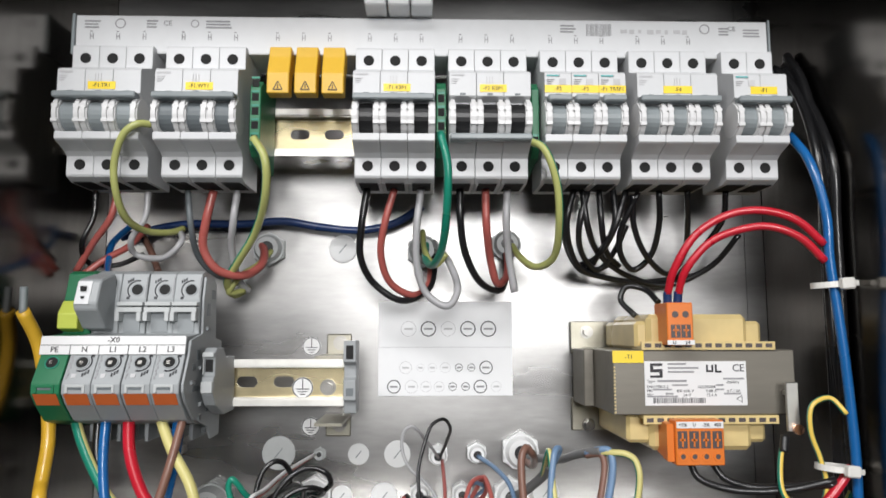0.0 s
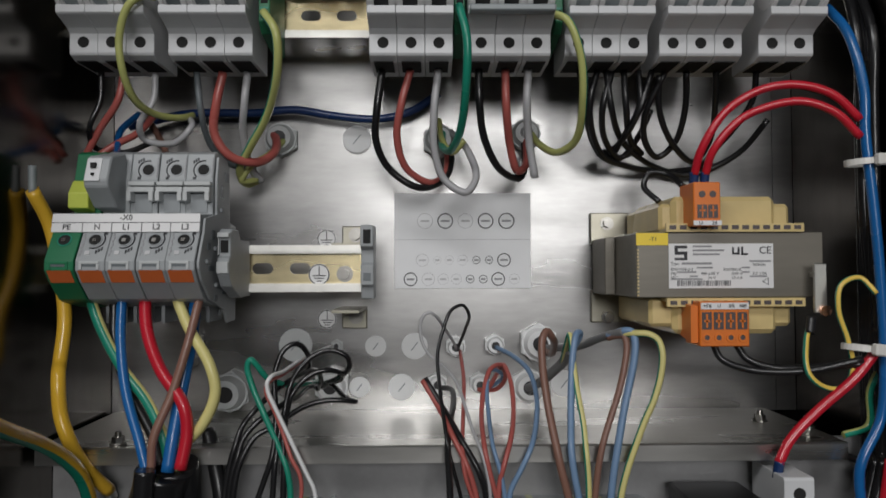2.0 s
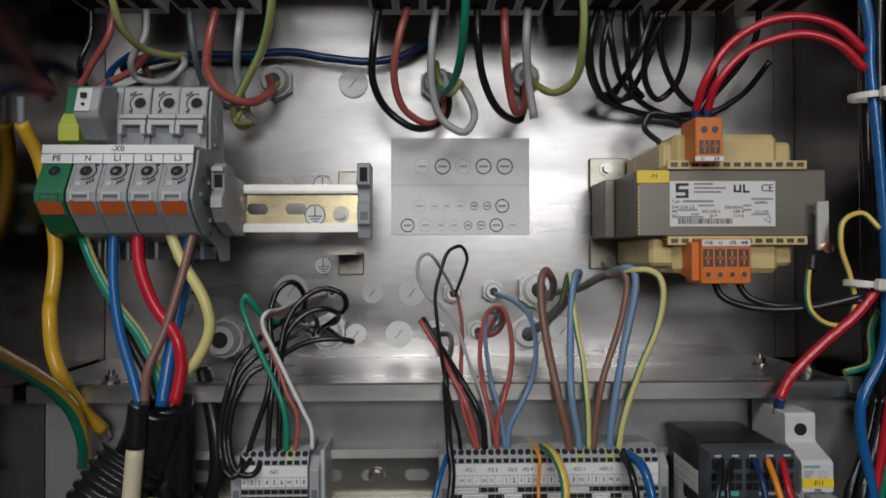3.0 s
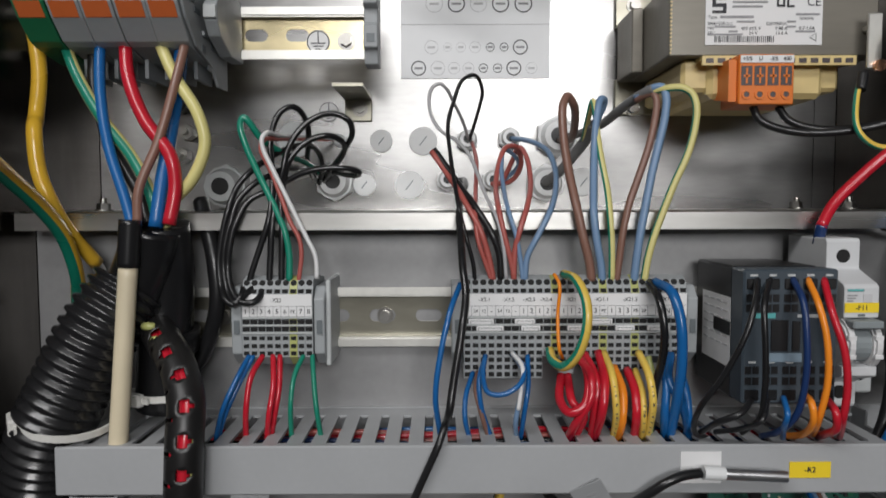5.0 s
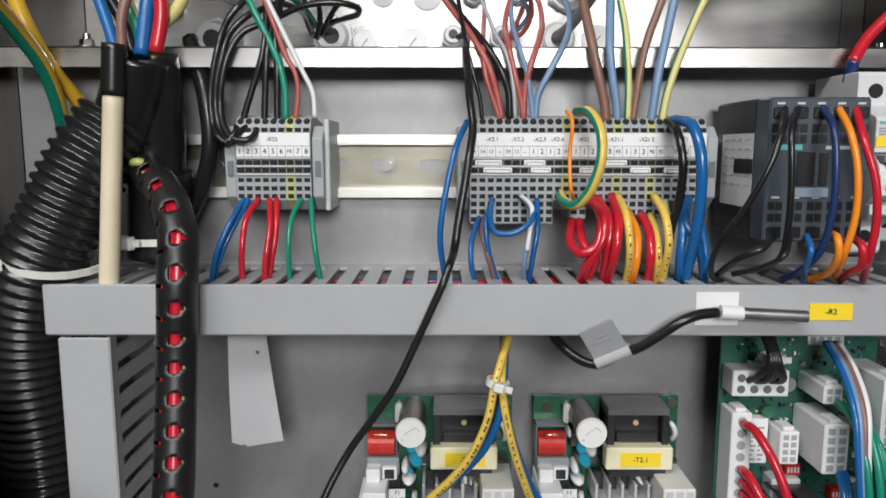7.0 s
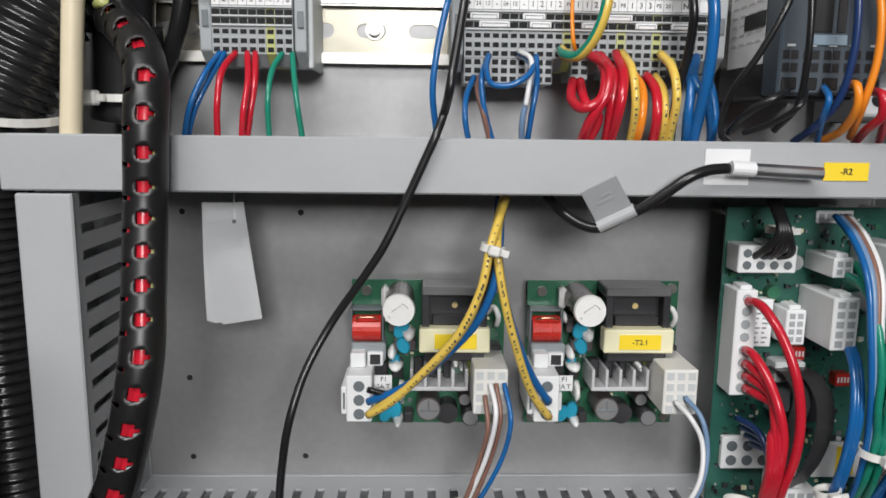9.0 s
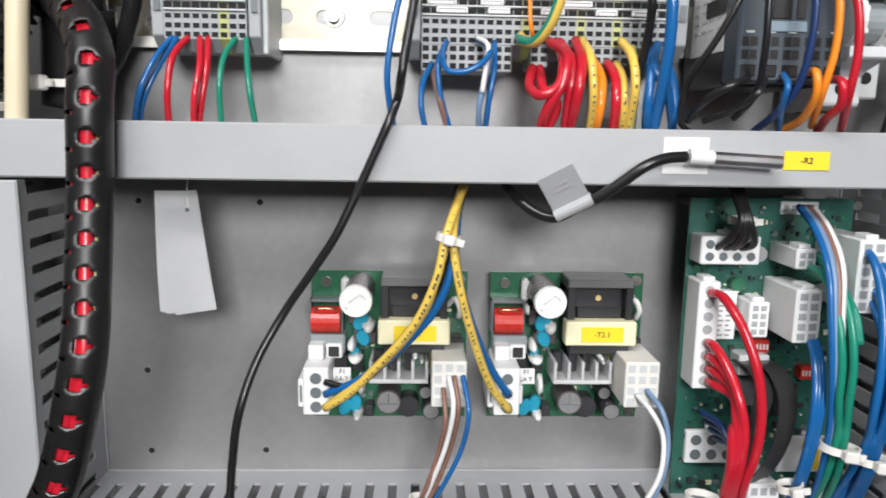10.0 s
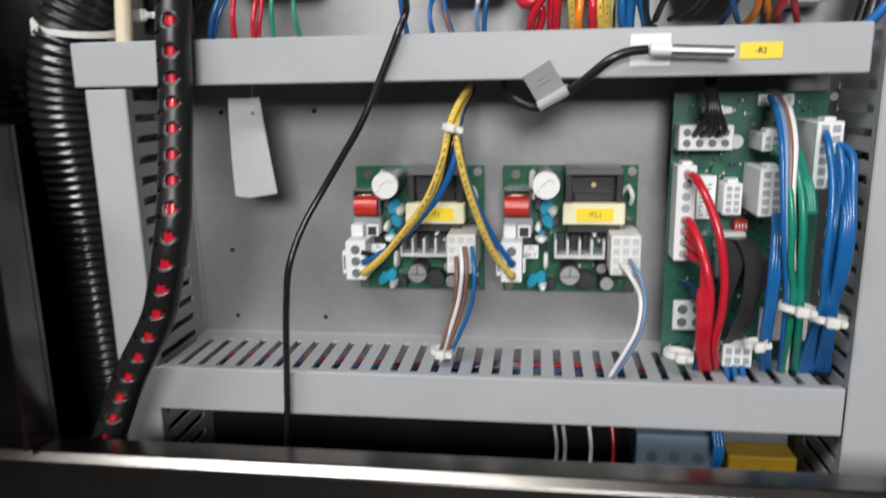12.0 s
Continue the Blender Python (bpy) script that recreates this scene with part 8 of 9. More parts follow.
wire("wire", "blue wire into the duct", W_BLUE, 0.0022, (0.1027, 0.4320, 1.2434), (0.0980, 0.4200, 1.2317), (0.1030, 0.4150, 1.2209), (0.1109, 0.4250, 1.1992), group="wires into the duct")
wire("wire", "blue wire into the duct", W_BLUE, 0.0022, (0.1070, 0.4280, 1.2335), (0.1075, 0.4200, 1.2230), (0.1078, 0.4180, 1.2117), (0.1102, 0.4280, 1.1985), group="wires into the duct")
wire("wire", "olive wire into the duct", W_OLIVE, 0.0018, (0.0904, 0.4320, 1.2419), (0.0917, 0.4250, 1.2281), (0.0893, 0.4200, 1.2143), (0.0902, 0.4280, 1.1986), group="wires into the duct")
wire("wire", "yellow-green jumper looping over the terminal block", (W_YELLOW, W_GREEN), 0.0026, (0.0443, 0.4320, 1.2868), (0.0479, 0.4150, 1.2853), (0.0510, 0.4050, 1.2757), (0.0507, 0.4020, 1.2625), (0.0468, 0.4050, 1.2488), (0.0414, 0.4120, 1.2412), (0.0369, 0.4220, 1.2425), (0.0370, 0.4320, 1.2456), group="wires into the duct", stripe=4)
wire("wire", "bare orange-tipped wire on the terminal block", W_ORANGE, 0.001, (0.0388, 0.4300, 1.2870), (0.0409, 0.4250, 1.2821), (0.0401, 0.4250, 1.2657), (0.0402, 0.4200, 1.2489), (0.0429, 0.4250, 1.2427), group="wires into the duct")
wire("wire", "black wire slanting from the contactor", W_BLACK, 0.0015, (0.1346, 0.4010, 1.2871), (0.1280, 0.3880, 1.2757), (0.1226, 0.3850, 1.2618), (0.1134, 0.3880, 1.2410), (0.1052, 0.3950, 1.2241), (0.1082, 0.4100, 1.2075), (0.1185, 0.4200, 1.2011), group="contactor wires")
wire("wire", "black wire hanging from the contactor", W_BLACK, 0.0015, (0.1409, 0.4010, 1.2871), (0.1326, 0.3880, 1.2756), (0.1324, 0.3850, 1.2541), (0.1334, 0.3870, 1.2358), (0.1347, 0.3950, 1.2187), (0.1303, 0.4050, 1.2085), group="contactor wires")
wire("wire", "blue wire hanging from the contactor", W_NAVY, 0.0017, (0.1520, 0.4010, 1.2873), (0.1510, 0.3880, 1.2781), (0.1512, 0.3840, 1.2618), (0.1519, 0.3850, 1.2412), (0.1505, 0.3900, 1.2222), (0.1469, 0.4000, 1.2109), (0.1448, 0.4150, 1.2036), group="contactor wires")
wire("wire", "orange wire hanging from the contactor", W_ORANGE, 0.0017, (0.1596, 0.4010, 1.2870), (0.1588, 0.3880, 1.2756), (0.1610, 0.3840, 1.2592), (0.1623, 0.3850, 1.2386), (0.1612, 0.3900, 1.2195), (0.1688, 0.4100, 1.2060), group="contactor wires")
wire("wire", "red wire hanging from the contactor", W_RED, 0.0018, (0.1675, 0.4010, 1.2870), (0.1654, 0.3880, 1.2717), (0.1695, 0.3840, 1.2541), (0.1719, 0.3850, 1.2360), (0.1730, 0.3900, 1.2195), (0.1828, 0.4100, 1.2046), group="contactor wires")
wire("wire", "black wire from the contactor's lower clamp", W_BLACK, 0.0017, (0.1325, 0.4000, 1.2265), (0.1230, 0.3900, 1.2228), (0.1148, 0.3950, 1.2173), (0.1116, 0.4100, 1.2075), group="contactor wires")
wire("wire", "orange wire looping from the lower clamp", W_ORANGE, 0.0018, (0.1592, 0.4000, 1.2292), (0.1567, 0.3880, 1.2278), (0.1577, 0.3880, 1.2199), (0.1592, 0.4000, 1.2095), (0.1575, 0.4150, 1.2036), group="contactor wires")
wire("wire", "red wire looping from the lower clamp", W_RED, 0.0020, (0.1707, 0.4000, 1.2265), (0.1684, 0.3880, 1.2238), (0.1701, 0.3900, 1.2155), (0.1700, 0.4000, 1.2095), (0.1745, 0.4150, 1.2035), group="contactor wires")
wire("wire", "blue wire from the lower clamp", W_BLUE, 0.0015, (0.1486, 0.4000, 1.2281), (0.1461, 0.3900, 1.2222), (0.1469, 0.3950, 1.2146), (0.1562, 0.4150, 1.2021), group="contactor wires")
wire("wire", "dark wires lying over the duct slots", W_BLACK, 0.0014, (0.1406, 0.4000, 1.2260), (0.1337, 0.3900, 1.2195), (0.1279, 0.4000, 1.2123), (0.1186, 0.4100, 1.2075), group="contactor wires")

# ---- wires of the power boards ----
printed_wire("yellow printed wire to a power board", W_YELLOW, 0.0021, (0.0125, 0.4300, 1.1754), (0.0079, 0.4150, 1.1675), (0.0027, 0.4050, 1.1543), (-0.0014, 0.4020, 1.1351), (-0.0111, 0.4050, 1.1128), (-0.0307, 0.4150, 1.0871), (-0.0440, 0.4220, 1.0720), (-0.0560, 0.4290, 1.0622), group="power board wires")
printed_wire("yellow printed wire to a power board", W_YELLOW, 0.0017, (0.0111, 0.4350, 1.1750), (0.0052, 0.4120, 1.1612), (0.0006, 0.4070, 1.1434), (-0.0047, 0.4070, 1.1219), (-0.0174, 0.4100, 1.1016), (-0.0362, 0.4180, 1.0809), (-0.0555, 0.4300, 1.0630), group="power board wires")
wire("wire", "blue wire to a power board", W_BLUE, 0.0021, (0.0103, 0.4400, 1.1731), (0.0075, 0.4120, 1.1559), (0.0055, 0.4080, 1.1379), (-0.0019, 0.4080, 1.1189), (-0.0173, 0.4130, 1.0993), (-0.0364, 0.4220, 1.0805), (-0.0560, 0.4300, 1.0690), group="power board wires")
wire("wire", "dark wire to a power board", W_BLACK, 0.0018, (0.0131, 0.4400, 1.1745), (0.0057, 0.4150, 1.1527), (-0.0018, 0.4120, 1.1261), (-0.0198, 0.4200, 1.0955), (-0.0424, 0.4250, 1.0752), (-0.0560, 0.4300, 1.0755), group="power board wires")
printed_wire("yellow printed wire to a power board", W_YELLOW, 0.0021, (0.0118, 0.4380, 1.1733), (0.0071, 0.4150, 1.1608), (0.0061, 0.4070, 1.1514), (0.0094, 0.4050, 1.1306), (0.0161, 0.4100, 1.1062), (0.0265, 0.4200, 1.0780), (0.0375, 0.4290, 1.0610), group="power board wires")
wire("wire", "blue wire to a power board", W_BLUE, 0.002, (0.0097, 0.4400, 1.1731), (0.0068, 0.4100, 1.1536), (0.0087, 0.4080, 1.1353), (0.0153, 0.4120, 1.1125), (0.0265, 0.4230, 1.0860), (0.0372, 0.4300, 1.0690), group="power board wires")
wire("wire", "white output wire of a power board", W_WHITE, 0.0013, (0.0060, 0.4230, 1.0815), (0.0080, 0.4120, 1.0707), (0.0055, 0.4150, 1.0510), (-0.0012, 0.4200, 1.0277), (-0.0089, 0.4300, 1.0032), group="power board wires")
wire("wire", "brown output wire of a power board", W_BROWN, 0.0013, (0.0088, 0.4230, 1.0815), (0.0105, 0.4140, 1.0685), (0.0079, 0.4180, 1.0484), (0.0012, 0.4200, 1.0270), (-0.0067, 0.4300, 1.0033), group="power board wires")
wire("wire", "brown output wire of a power board", W_BROWN, 0.0013, (0.0034, 0.4230, 1.0752), (0.0044, 0.4140, 1.0626), (0.0018, 0.4200, 1.0441), (-0.0040, 0.4200, 1.0251), (-0.0111, 0.4300, 1.0031), group="power board wires")
wire("wire", "blue output wire of a power board", W_BLUE, 0.0013, (0.0130, 0.4230, 1.0816), (0.0154, 0.4120, 1.0673), (0.0129, 0.4160, 1.0473), (0.0047, 0.4200, 1.0260), (-0.0053, 0.4300, 1.0033), group="power board wires")
wire("wire", "white output wire bowing into the lower duct", W_WHITE, 0.0013, (0.1005, 0.4230, 1.0720), (0.1045, 0.4120, 1.0680), (0.1104, 0.4100, 1.0564), (0.1089, 0.4050, 1.0394), (0.1022, 0.4050, 1.0238), (0.0946, 0.4100, 1.0064), group="power board wires")
wire("wire", "blue output wire bowing into the lower duct", W_PALEBLUE, 0.0013, (0.1055, 0.4230, 1.0745), (0.1100, 0.4120, 1.0680), (0.1134, 0.4100, 1.0531), (0.1106, 0.4070, 1.0353), (0.1035, 0.4070, 1.0196), (0.0968, 0.4120, 1.0057), group="power board wires")

# ---- wires of the control board ----
wire("wire", "green wire from a small white connector", W_GREEN, 0.0015, (0.1870, 0.4290, 1.1436), (0.1858, 0.4180, 1.1405), (0.1879, 0.4080, 1.1310), (0.1905, 0.4010, 1.1192), (0.1928, 0.3980, 1.1064), group="control board wires")
wire("wire", "green wire from a small white connector", W_GREEN, 0.0015, (0.1897, 0.4290, 1.1436), (0.1878, 0.4180, 1.1405), (0.1896, 0.4080, 1.1299), (0.1919, 0.4010, 1.1192), (0.1940, 0.3980, 1.1064), group="control board wires")
wire("wire", "green wire from a small white connector", W_GREEN, 0.0015, (0.1874, 0.4290, 1.1401), (0.1900, 0.4180, 1.1383), (0.1914, 0.4080, 1.1289), (0.1932, 0.4010, 1.1192), (0.1950, 0.3980, 1.1065), group="control board wires")
wire("wire", "green wire from a small white connector", W_GREEN, 0.0015, (0.1900, 0.4290, 1.1402), (0.1920, 0.4180, 1.1383), (0.1931, 0.4080, 1.1278), (0.1946, 0.4010, 1.1192), (0.1961, 0.3980, 1.1065), group="control board wires")
wire("wire", "red wire arching from the control board", W_RED, 0.0024, (0.1369, 0.4330, 1.1227), (0.1386, 0.4200, 1.1236), (0.1419, 0.4100, 1.1165), (0.1463, 0.4040, 1.1048), (0.1503, 0.4000, 1.0899), (0.1534, 0.4000, 1.0703), (0.1540, 0.4030, 1.0505), (0.1531, 0.4100, 1.0306), (0.1585, 0.4250, 1.0087), group="control board wires")
wire("wire", "red wire arching from the control board", W_RED, 0.0024, (0.1378, 0.4330, 1.0969), (0.1377, 0.4220, 1.0978), (0.1407, 0.4120, 1.0902), (0.1439, 0.4040, 1.0770), (0.1468, 0.4020, 1.0622), (0.1479, 0.4050, 1.0436), (0.1490, 0.4120, 1.0265), (0.1542, 0.4250, 1.0070), group="control board wires")
wire("wire", "red wire arching from the control board", W_RED, 0.0024, (0.1384, 0.4330, 1.0894), (0.1383, 0.4220, 1.0904), (0.1424, 0.4120, 1.0845), (0.1450, 0.4050, 1.0732), (0.1454, 0.4030, 1.0617), (0.1463, 0.4050, 1.0436), (0.1476, 0.4120, 1.0265), (0.1530, 0.4250, 1.0070), group="control board wires")
wire("wire", "red wire arching from the control board", W_RED, 0.0024, (0.1390, 0.4330, 1.0830), (0.1389, 0.4220, 1.0843), (0.1439, 0.4120, 1.0799), (0.1440, 0.4060, 1.0690), (0.1441, 0.4040, 1.0613), (0.1449, 0.4050, 1.0436), (0.1462, 0.4120, 1.0265), (0.1518, 0.4250, 1.0070), group="control board wires")
wire("wire", "red wire arching from the control board", W_RED, 0.0024, (0.1396, 0.4330, 1.0763), (0.1395, 0.4220, 1.0777), (0.1455, 0.4120, 1.0747), (0.1451, 0.4070, 1.0651), (0.1427, 0.4050, 1.0608), (0.1432, 0.4050, 1.0436), (0.1448, 0.4120, 1.0265), (0.1506, 0.4250, 1.0070), group="control board wires")
wire("wire", "green wire in a tied bundle", W_GREEN, 0.0019, (0.1810, 0.4280, 1.1397), (0.1796, 0.4020, 1.1353), (0.1804, 0.3920, 1.1204), (0.1819, 0.3880, 1.1006), (0.1836, 0.3900, 1.0821), (0.1878, 0.3950, 1.0654), (0.1901, 0.4030, 1.0405), (0.1975, 0.4300, 1.0044), group="control board wires")
wire("wire", "green wire in a tied bundle", W_GREEN, 0.0019, (0.1824, 0.4280, 1.1379), (0.1858, 0.4080, 1.1346), (0.1875, 0.3980, 1.1195), (0.1891, 0.3940, 1.0994), (0.1903, 0.3960, 1.0807), (0.1912, 0.3950, 1.0655), (0.1968, 0.4090, 1.0384), (0.2042, 0.4300, 1.0047), group="control board wires")
wire("wire", "green wire in a tied bundle", W_GREEN, 0.0019, (0.1836, 0.4280, 1.1360), (0.1810, 0.4050, 1.1350), (0.1820, 0.3950, 1.1200), (0.1835, 0.3910, 1.1000), (0.1851, 0.3930, 1.0813), (0.1881, 0.3950, 1.0654), (0.1916, 0.4060, 1.0394), (0.1981, 0.4300, 1.0044), group="control board wires")
wire("wire", "green wire in a tied bundle", W_GREEN, 0.0019, (0.1850, 0.4280, 1.1341), (0.1843, 0.4020, 1.1353), (0.1859, 0.3920, 1.1204), (0.1873, 0.3880, 1.1006), (0.1886, 0.3900, 1.0821), (0.1915, 0.3950, 1.0655), (0.1950, 0.4030, 1.0406), (0.2048, 0.4300, 1.0047), group="control board wires")
wire("wire", "green wire in a tied bundle", W_GREEN, 0.0019, (0.1863, 0.4280, 1.1322), (0.1824, 0.4080, 1.1347), (0.1835, 0.3980, 1.1195), (0.1850, 0.3940, 1.0994), (0.1866, 0.3960, 1.0806), (0.1885, 0.3950, 1.0654), (0.1932, 0.4090, 1.0383), (0.1988, 0.4300, 1.0045), group="control board wires")
wire("wire", "green wire in a tied bundle", W_GREEN, 0.0019, (0.1877, 0.4280, 1.1303), (0.1857, 0.4050, 1.1350), (0.1874, 0.3950, 1.1200), (0.1889, 0.3910, 1.1000), (0.1902, 0.3930, 1.0814), (0.1919, 0.3950, 1.0655), (0.1966, 0.4060, 1.0395), (0.2055, 0.4300, 1.0047), group="control board wires")
wire("wire", "blue wire in a tied bundle", W_BLUE, 0.0016, (0.1792, 0.4330, 1.1667), (0.1784, 0.4150, 1.1580), (0.1766, 0.3980, 1.1430), (0.1771, 0.3920, 1.1204), (0.1792, 0.3900, 1.0942), (0.1850, 0.3970, 1.0648), (0.1888, 0.4070, 1.0356), (0.1962, 0.4300, 1.0044), group="control board wires")
wire("wire", "blue wire in a tied bundle", W_PALEBLUE, 0.0016, (0.1815, 0.4330, 1.1667), (0.1808, 0.4150, 1.1580), (0.1788, 0.3980, 1.1430), (0.1787, 0.3920, 1.1204), (0.1806, 0.3900, 1.0942), (0.1862, 0.3970, 1.0648), (0.1898, 0.4070, 1.0356), (0.1975, 0.4300, 1.0044), group="control board wires")
wire("wire", "blue wire in a tied bundle", W_BROWN, 0.0016, (0.1840, 0.4330, 1.1666), (0.1830, 0.4150, 1.1580), (0.1810, 0.3980, 1.1430), (0.1804, 0.3920, 1.1204), (0.1820, 0.3900, 1.0942), (0.1873, 0.3970, 1.0648), (0.1907, 0.4070, 1.0357), (0.1987, 0.4300, 1.0045), group="control board wires")
wire("wire", "white wire in a tied bundle", W_WHITE, 0.0016, (0.1863, 0.4330, 1.1666), (0.1853, 0.4150, 1.1579), (0.1833, 0.3980, 1.1429), (0.1820, 0.3920, 1.1204), (0.1834, 0.3900, 1.0942), (0.1885, 0.3970, 1.0648), (0.1915, 0.4070, 1.0357), (0.2000, 0.4300, 1.0045), group="control board wires")
wire("wire", "blue wire in a thick tied bundle", W_BLUE, 0.002, (0.2025, 0.4180, 1.1507), (0.2004, 0.4020, 1.1448), (0.2012, 0.3920, 1.1204), (0.2002, 0.3880, 1.0978), (0.2008, 0.3900, 1.0763), (0.2039, 0.3970, 1.0589), (0.2036, 0.4070, 1.0377), (0.2057, 0.4300, 1.0047), group="control board wires")
wire("wire", "blue wire in a thick tied bundle", W_BLUE, 0.002, (0.2062, 0.4180, 1.1471), (0.2086, 0.4080, 1.1413), (0.2086, 0.3980, 1.1183), (0.2082, 0.3940, 1.0966), (0.2082, 0.3960, 1.0748), (0.2073, 0.3970, 1.0589), (0.2113, 0.4130, 1.0357), (0.2147, 0.4300, 1.0050), group="control board wires")
wire("wire", "blue wire in a thick tied bundle", W_BLUE, 0.002, (0.2030, 0.4180, 1.1435), (0.2120, 0.4020, 1.1389), (0.2112, 0.3920, 1.1181), (0.2111, 0.3880, 1.0979), (0.2107, 0.3900, 1.0764), (0.2107, 0.3970, 1.0590), (0.2142, 0.4070, 1.0380), (0.2234, 0.4300, 1.0054), group="control board wires")
wire("wire", "blue wire in a thick tied bundle", W_BLUE, 0.002, (0.2068, 0.4180, 1.1399), (0.2078, 0.4080, 1.1355), (0.2076, 0.3980, 1.1160), (0.2067, 0.3940, 1.0966), (0.2069, 0.3960, 1.0748), (0.2065, 0.3970, 1.0589), (0.2100, 0.4130, 1.0357), (0.2124, 0.4300, 1.0050), group="control board wires")
wire("wire", "blue wire in a thick tied bundle", W_BLUE, 0.002, (0.2037, 0.4180, 1.1363), (0.2112, 0.4020, 1.1331), (0.2102, 0.3920, 1.1158), (0.2097, 0.3880, 1.0979), (0.2096, 0.3900, 1.0764), (0.2099, 0.3970, 1.0590), (0.2129, 0.4070, 1.0380), (0.2213, 0.4300, 1.0053), group="control board wires")
wire("wire", "blue wire in a thick tied bundle", W_BLUE, 0.002, (0.2075, 0.4180, 1.1326), (0.2069, 0.4080, 1.1294), (0.2067, 0.3980, 1.1137), (0.2053, 0.3940, 1.0966), (0.2057, 0.3960, 1.0748), (0.2056, 0.3970, 1.0589), (0.2086, 0.4130, 1.0357), (0.2102, 0.4300, 1.0049), group="control board wires")
wire("wire", "blue wire in a thick tied bundle", W_BLUE, 0.002, (0.2044, 0.4180, 1.1289), (0.2104, 0.4020, 1.1272), (0.2092, 0.3920, 1.1134), (0.2084, 0.3880, 1.0978), (0.2083, 0.3900, 1.0764), (0.2090, 0.3970, 1.0590), (0.2115, 0.4070, 1.0380), (0.2191, 0.4300, 1.0052), group="control board wires")
wire("wire", "blue wire in a thick tied bundle", W_BLUE, 0.002, (0.2083, 0.4180, 1.1252), (0.2061, 0.4080, 1.1235), (0.2056, 0.3980, 1.1113), (0.2040, 0.3940, 1.0966), (0.2044, 0.3960, 1.0747), (0.2047, 0.3970, 1.0589), (0.2073, 0.4130, 1.0357), (0.2080, 0.4300, 1.0048), group="control board wires")
wire("wire", "blue wire in a thick tied bundle", W_BLUE, 0.002, (0.2051, 0.4180, 1.1215), (0.2096, 0.4020, 1.1213), (0.2082, 0.3920, 1.1111), (0.2070, 0.3880, 1.0978), (0.2070, 0.3900, 1.0764), (0.2082, 0.3970, 1.0590), (0.2103, 0.4070, 1.0379), (0.2168, 0.4300, 1.0051), group="control board wires")
wire("wire", "blue wire hanging from a white connector", W_BLUE, 0.0019, (0.1826, 0.4230, 1.1079), (0.1791, 0.4050, 1.0970), (0.1766, 0.3970, 1.0771), (0.1769, 0.4000, 1.0541), (0.1780, 0.4070, 1.0353), (0.1864, 0.4300, 1.0058), group="control board wires")
wire("wire", "blue wire hanging from a white connector", W_BLUE, 0.0019, (0.1841, 0.4230, 1.1079), (0.1805, 0.4050, 1.0970), (0.1782, 0.3970, 1.0771), (0.1784, 0.4000, 1.0542), (0.1796, 0.4070, 1.0353), (0.1883, 0.4300, 1.0058), group="control board wires")
wire("wire", "blue wire hanging from a white connector", W_BLUE, 0.0019, (0.1856, 0.4230, 1.1079), (0.1820, 0.4050, 1.0970), (0.1800, 0.3970, 1.0772), (0.1799, 0.4000, 1.0542), (0.1811, 0.4070, 1.0354), (0.1903, 0.4300, 1.0059), group="control board wires")
wire("wire", "black wire from above into the top connector", W_BLACK, 0.0019, (0.1426, 0.4400, 1.1833), (0.1437, 0.4250, 1.1709), (0.1440, 0.4180, 1.1604), (0.1413, 0.4250, 1.1509), (0.1396, 0.4330, 1.1457), group="control board wires")
wire("wire", "black wire from above into the top connector", W_BLACK, 0.0019, (0.1451, 0.4400, 1.1833), (0.1449, 0.4250, 1.1709), (0.1455, 0.4180, 1.1604), (0.1457, 0.4250, 1.1490), (0.1436, 0.4330, 1.1457), group="control board wires")
wire("wire", "black wire from above into the top connector", W_BLACK, 0.0019, (0.1475, 0.4400, 1.1832), (0.1461, 0.4250, 1.1708), (0.1470, 0.4180, 1.1604), (0.1498, 0.4250, 1.1508), (0.1477, 0.4330, 1.1456), group="control board wires")
wire("wire", "black wire from above into the top connector", W_BLACK, 0.0019, (0.1500, 0.4400, 1.1832), (0.1473, 0.4250, 1.1708), (0.1485, 0.4180, 1.1603), (0.1542, 0.4250, 1.1489), (0.1517, 0.4330, 1.1456), group="control board wires")


def ribbon(points, wide, thick):
    """A flat cable: a thin strip with rounded ridges that follows a smooth line."""
    bm, rows, line = bmesh.new(), [], spline(points, 8)
    n = 10
    for i, p in enumerate(line):
        d = (line[min(i + 1, len(line) - 1)] - line[max(i - 1, 0)]).normalized()
        side = (Vector((1, 0.35, 0)) - d * d.dot(Vector((1, 0.35, 0)))).normalized()
        face = d.cross(side).normalized()
        front = [p + side * wide * (k / n - 0.5) - face * thick * (0.5 + 0.5 * (k % 2)) for k in range(n + 1)]
        rows.append([bm.verts.new(v) for v in front + [p + side * wide * 0.5 + face * thick * 0.5, p - side * wide * 0.5 + face * thick * 0.5]])
    for a, b in zip(rows, rows[1:]):
        for k in range(len(a)):
            bm.faces.new((a[k], a[(k + 1) % len(a)], b[(k + 1) % len(b)], b[k]))
    bm.faces.new(rows[0][::-1]), bm.faces.new(rows[-1])
    bmesh.ops.recalc_face_normals(bm, faces=bm.faces)
    return bm


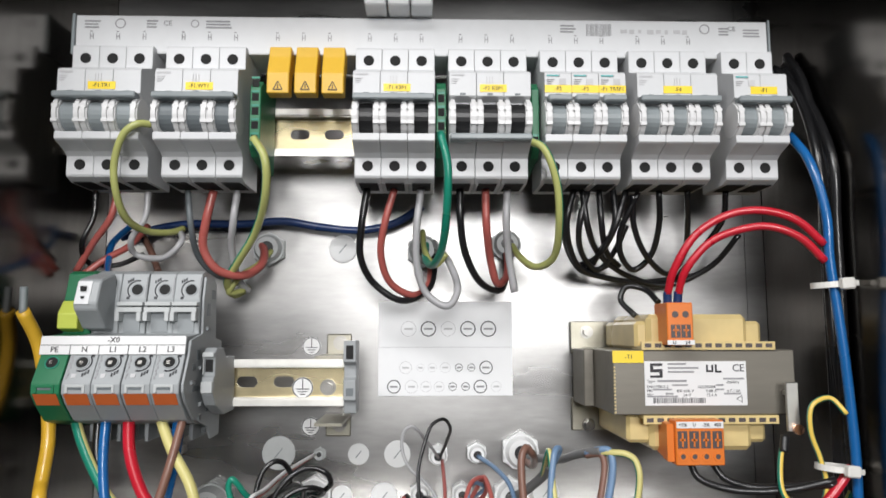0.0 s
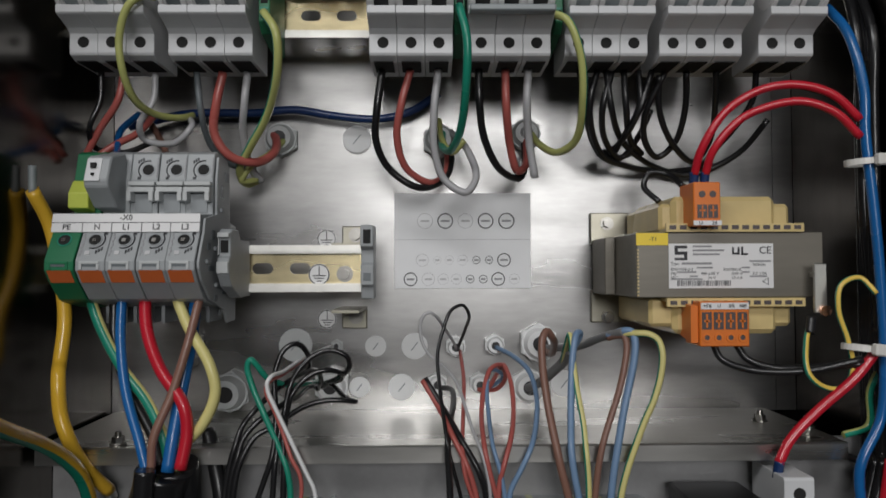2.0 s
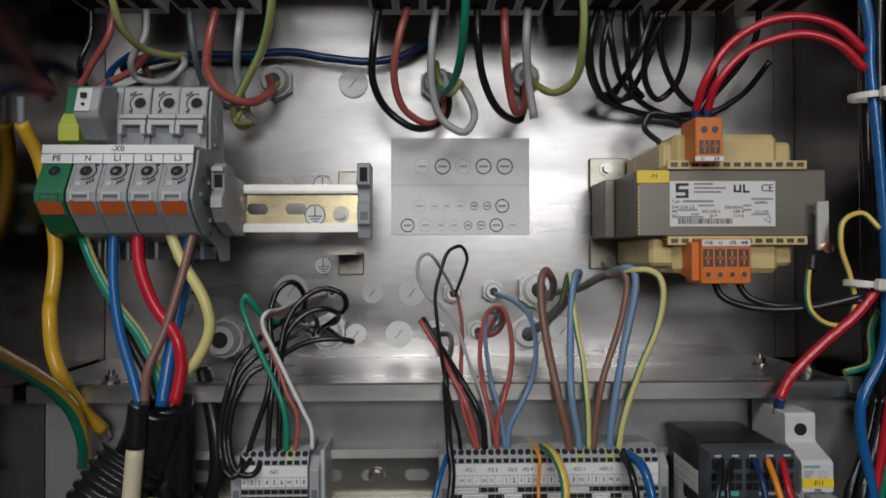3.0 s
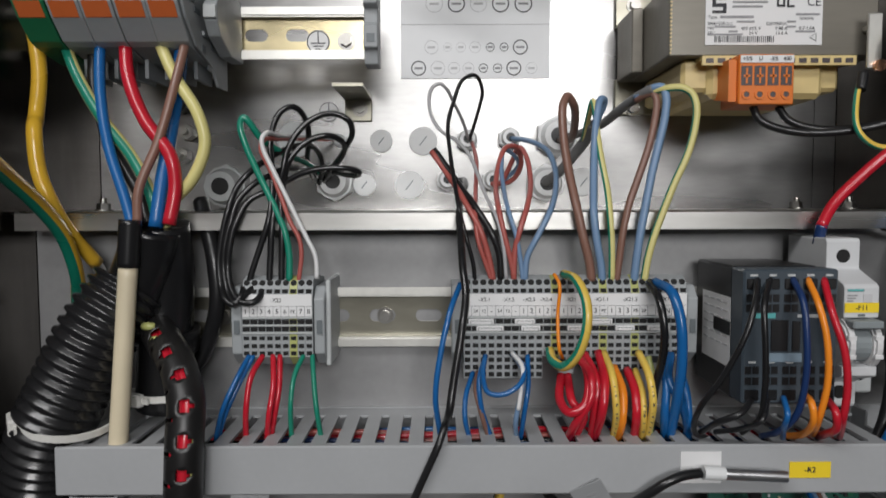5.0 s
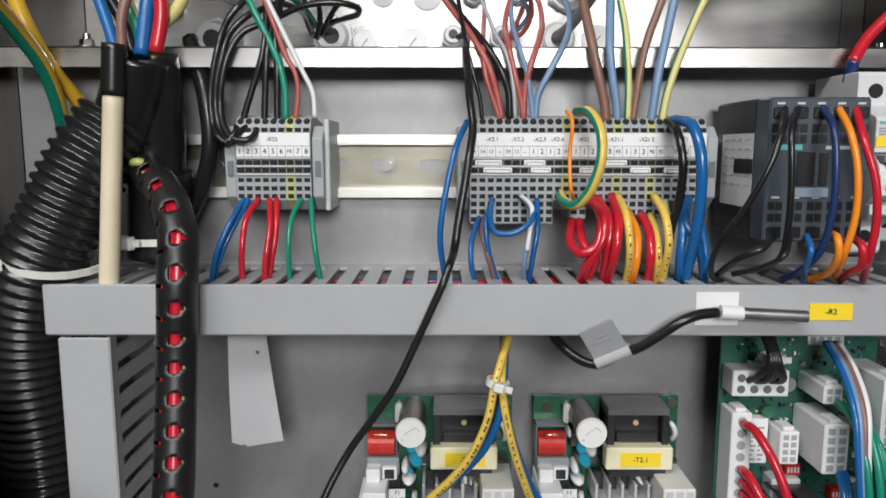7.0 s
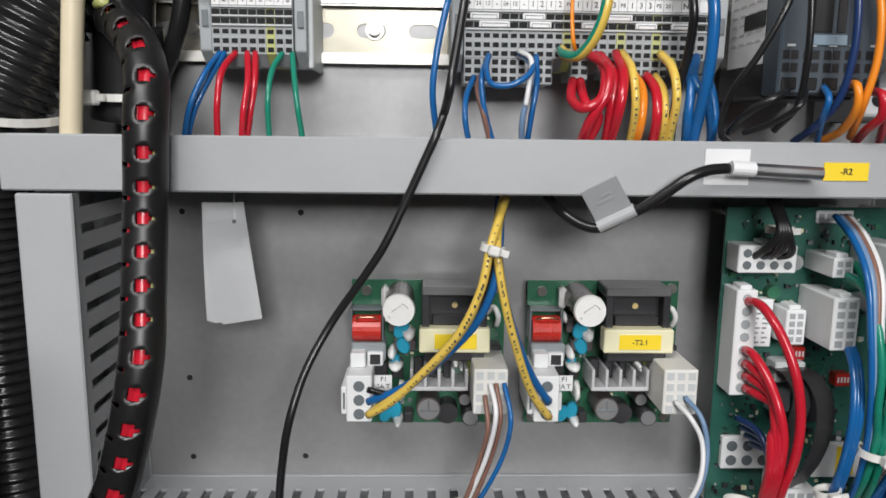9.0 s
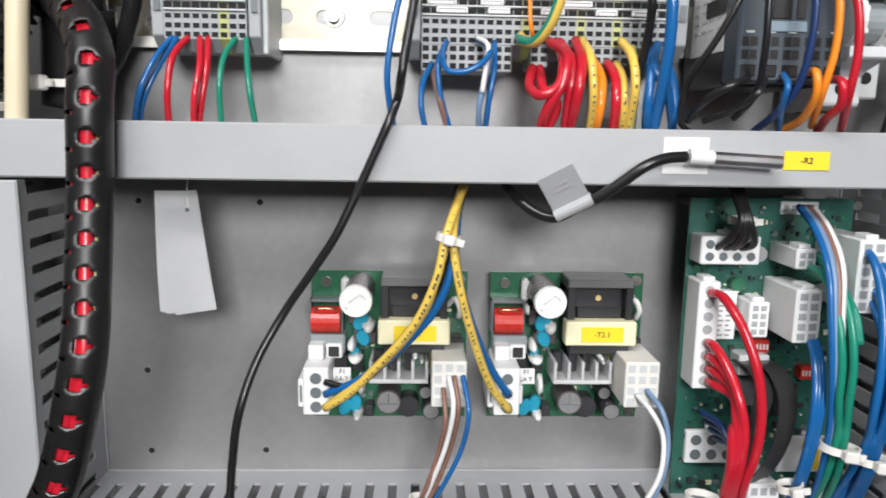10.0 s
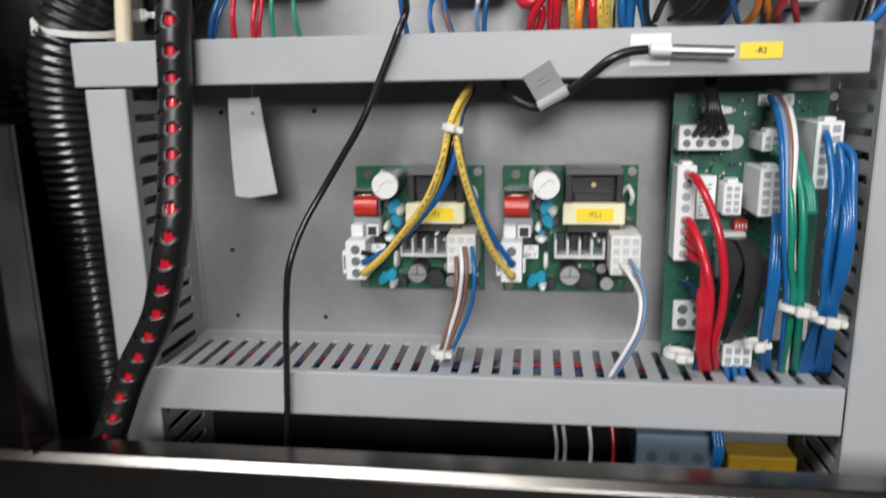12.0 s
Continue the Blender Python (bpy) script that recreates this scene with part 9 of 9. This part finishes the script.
for path in (((0.1596, 0.4400, 1.0855), (0.1621, 0.4280, 1.0853), (0.1630, 0.4180, 1.0781), (0.1590, 0.4140, 1.0649), (0.1567, 0.4170, 1.0487), (0.1604, 0.4280, 1.0262), (0.1672, 0.4400, 1.0056)),
             ((0.1663, 0.4380, 1.0862), (0.1700, 0.4240, 1.0855), (0.1722, 0.4140, 1.0763), (0.1712, 0.4100, 1.0617), (0.1693, 0.4140, 1.0434), (0.1663, 0.4240, 1.0248), (0.1657, 0.4380, 1.0067))):
    tagged(part("ribbon_cable", ribbon(path, 0.0115, 0.0006), RIBBON), "wide dark grey ribbon cable over the control board", "cable", "control board wires")
wire("wire", "navy wire entering the lower connector", W_NAVY, 0.0018, (0.1395, 0.4370, 1.0578), (0.1443, 0.4200, 1.0558), (0.1466, 0.4120, 1.0413), (0.1461, 0.4150, 1.0231), (0.1475, 0.4350, 0.9971), group="control board wires")
wire("wire", "navy wire entering the lower connector", W_NAVY, 0.0018, (0.1424, 0.4370, 1.0529), (0.1464, 0.4200, 1.0524), (0.1478, 0.4120, 1.0414), (0.1474, 0.4150, 1.0231), (0.1495, 0.4350, 0.9972), group="control board wires")
wire("wire", "navy wire entering the lower connector", W_NAVY, 0.0018, (0.1453, 0.4370, 1.0480), (0.1485, 0.4200, 1.0490), (0.1491, 0.4120, 1.0414), (0.1487, 0.4150, 1.0231), (0.1515, 0.4350, 0.9973), group="control board wires")
wire("wire", "navy wire entering the lower connector", W_NAVY, 0.0018, (0.1482, 0.4370, 1.0431), (0.1506, 0.4200, 1.0457), (0.1503, 0.4120, 1.0414), (0.1499, 0.4150, 1.0232), (0.1535, 0.4350, 0.9973), group="control board wires")
wire("wire", "blue wire below the small connector", W_BLUE, 0.0018, (0.1629, 0.4200, 1.0118), (0.1640, 0.4200, 1.0058), (0.1656, 0.4250, 0.9947), group="control board wires")
wire("wire", "blue wire below the small connector", W_BLUE, 0.0018, (0.1674, 0.4200, 1.0120), (0.1684, 0.4200, 1.0060), (0.1698, 0.4250, 0.9949), group="control board wires")
wire("wire", "blue wire below the small connector", W_BLUE, 0.0018, (0.1718, 0.4200, 1.0121), (0.1729, 0.4200, 1.0061), (0.1740, 0.4250, 0.9950), group="control board wires")

# ---- wires in the cavity below ----
wire("wire", "thin wire hanging in the dark cavity below", W_GREY, 0.0014, (0.0641, 0.4400, 0.9598), (0.0657, 0.4350, 0.9473), (0.0647, 0.4300, 0.9320), group="wires below the lower duct")
wire("wire", "thin wire hanging in the dark cavity below", W_GREY, 0.0014, (0.0696, 0.4400, 0.9601), (0.0711, 0.4350, 0.9476), (0.0701, 0.4300, 0.9323), group="wires below the lower duct")
wire("wire", "thin wire hanging in the dark cavity below", W_WHITE, 0.0014, (0.0861, 0.4400, 0.9608), (0.0875, 0.4350, 0.9484), (0.0865, 0.4300, 0.9332), group="wires below the lower duct")
wire("wire", "thin wire hanging in the dark cavity below", W_RED, 0.0014, (0.1004, 0.4400, 0.9615), (0.1017, 0.4350, 0.9491), (0.1006, 0.4300, 0.9340), group="wires below the lower duct")
wire("wire", "blue wire beside the relay block", W_BLUE, 0.0016, (0.1594, 0.4250, 0.9679), (0.1604, 0.4200, 0.9563), (0.1583, 0.4220, 0.9379), group="wires below the lower duct")
wire("wire", "blue wire beside the relay block", W_BLUE, 0.0016, (0.1614, 0.4250, 0.9679), (0.1623, 0.4200, 0.9564), (0.1600, 0.4220, 0.9380), group="wires below the lower duct")
wire("wire", "blue wire beside the relay block", W_BLUE, 0.0016, (0.1634, 0.4250, 0.9680), (0.1643, 0.4200, 0.9565), (0.1616, 0.4220, 0.9381), group="wires below the lower duct")
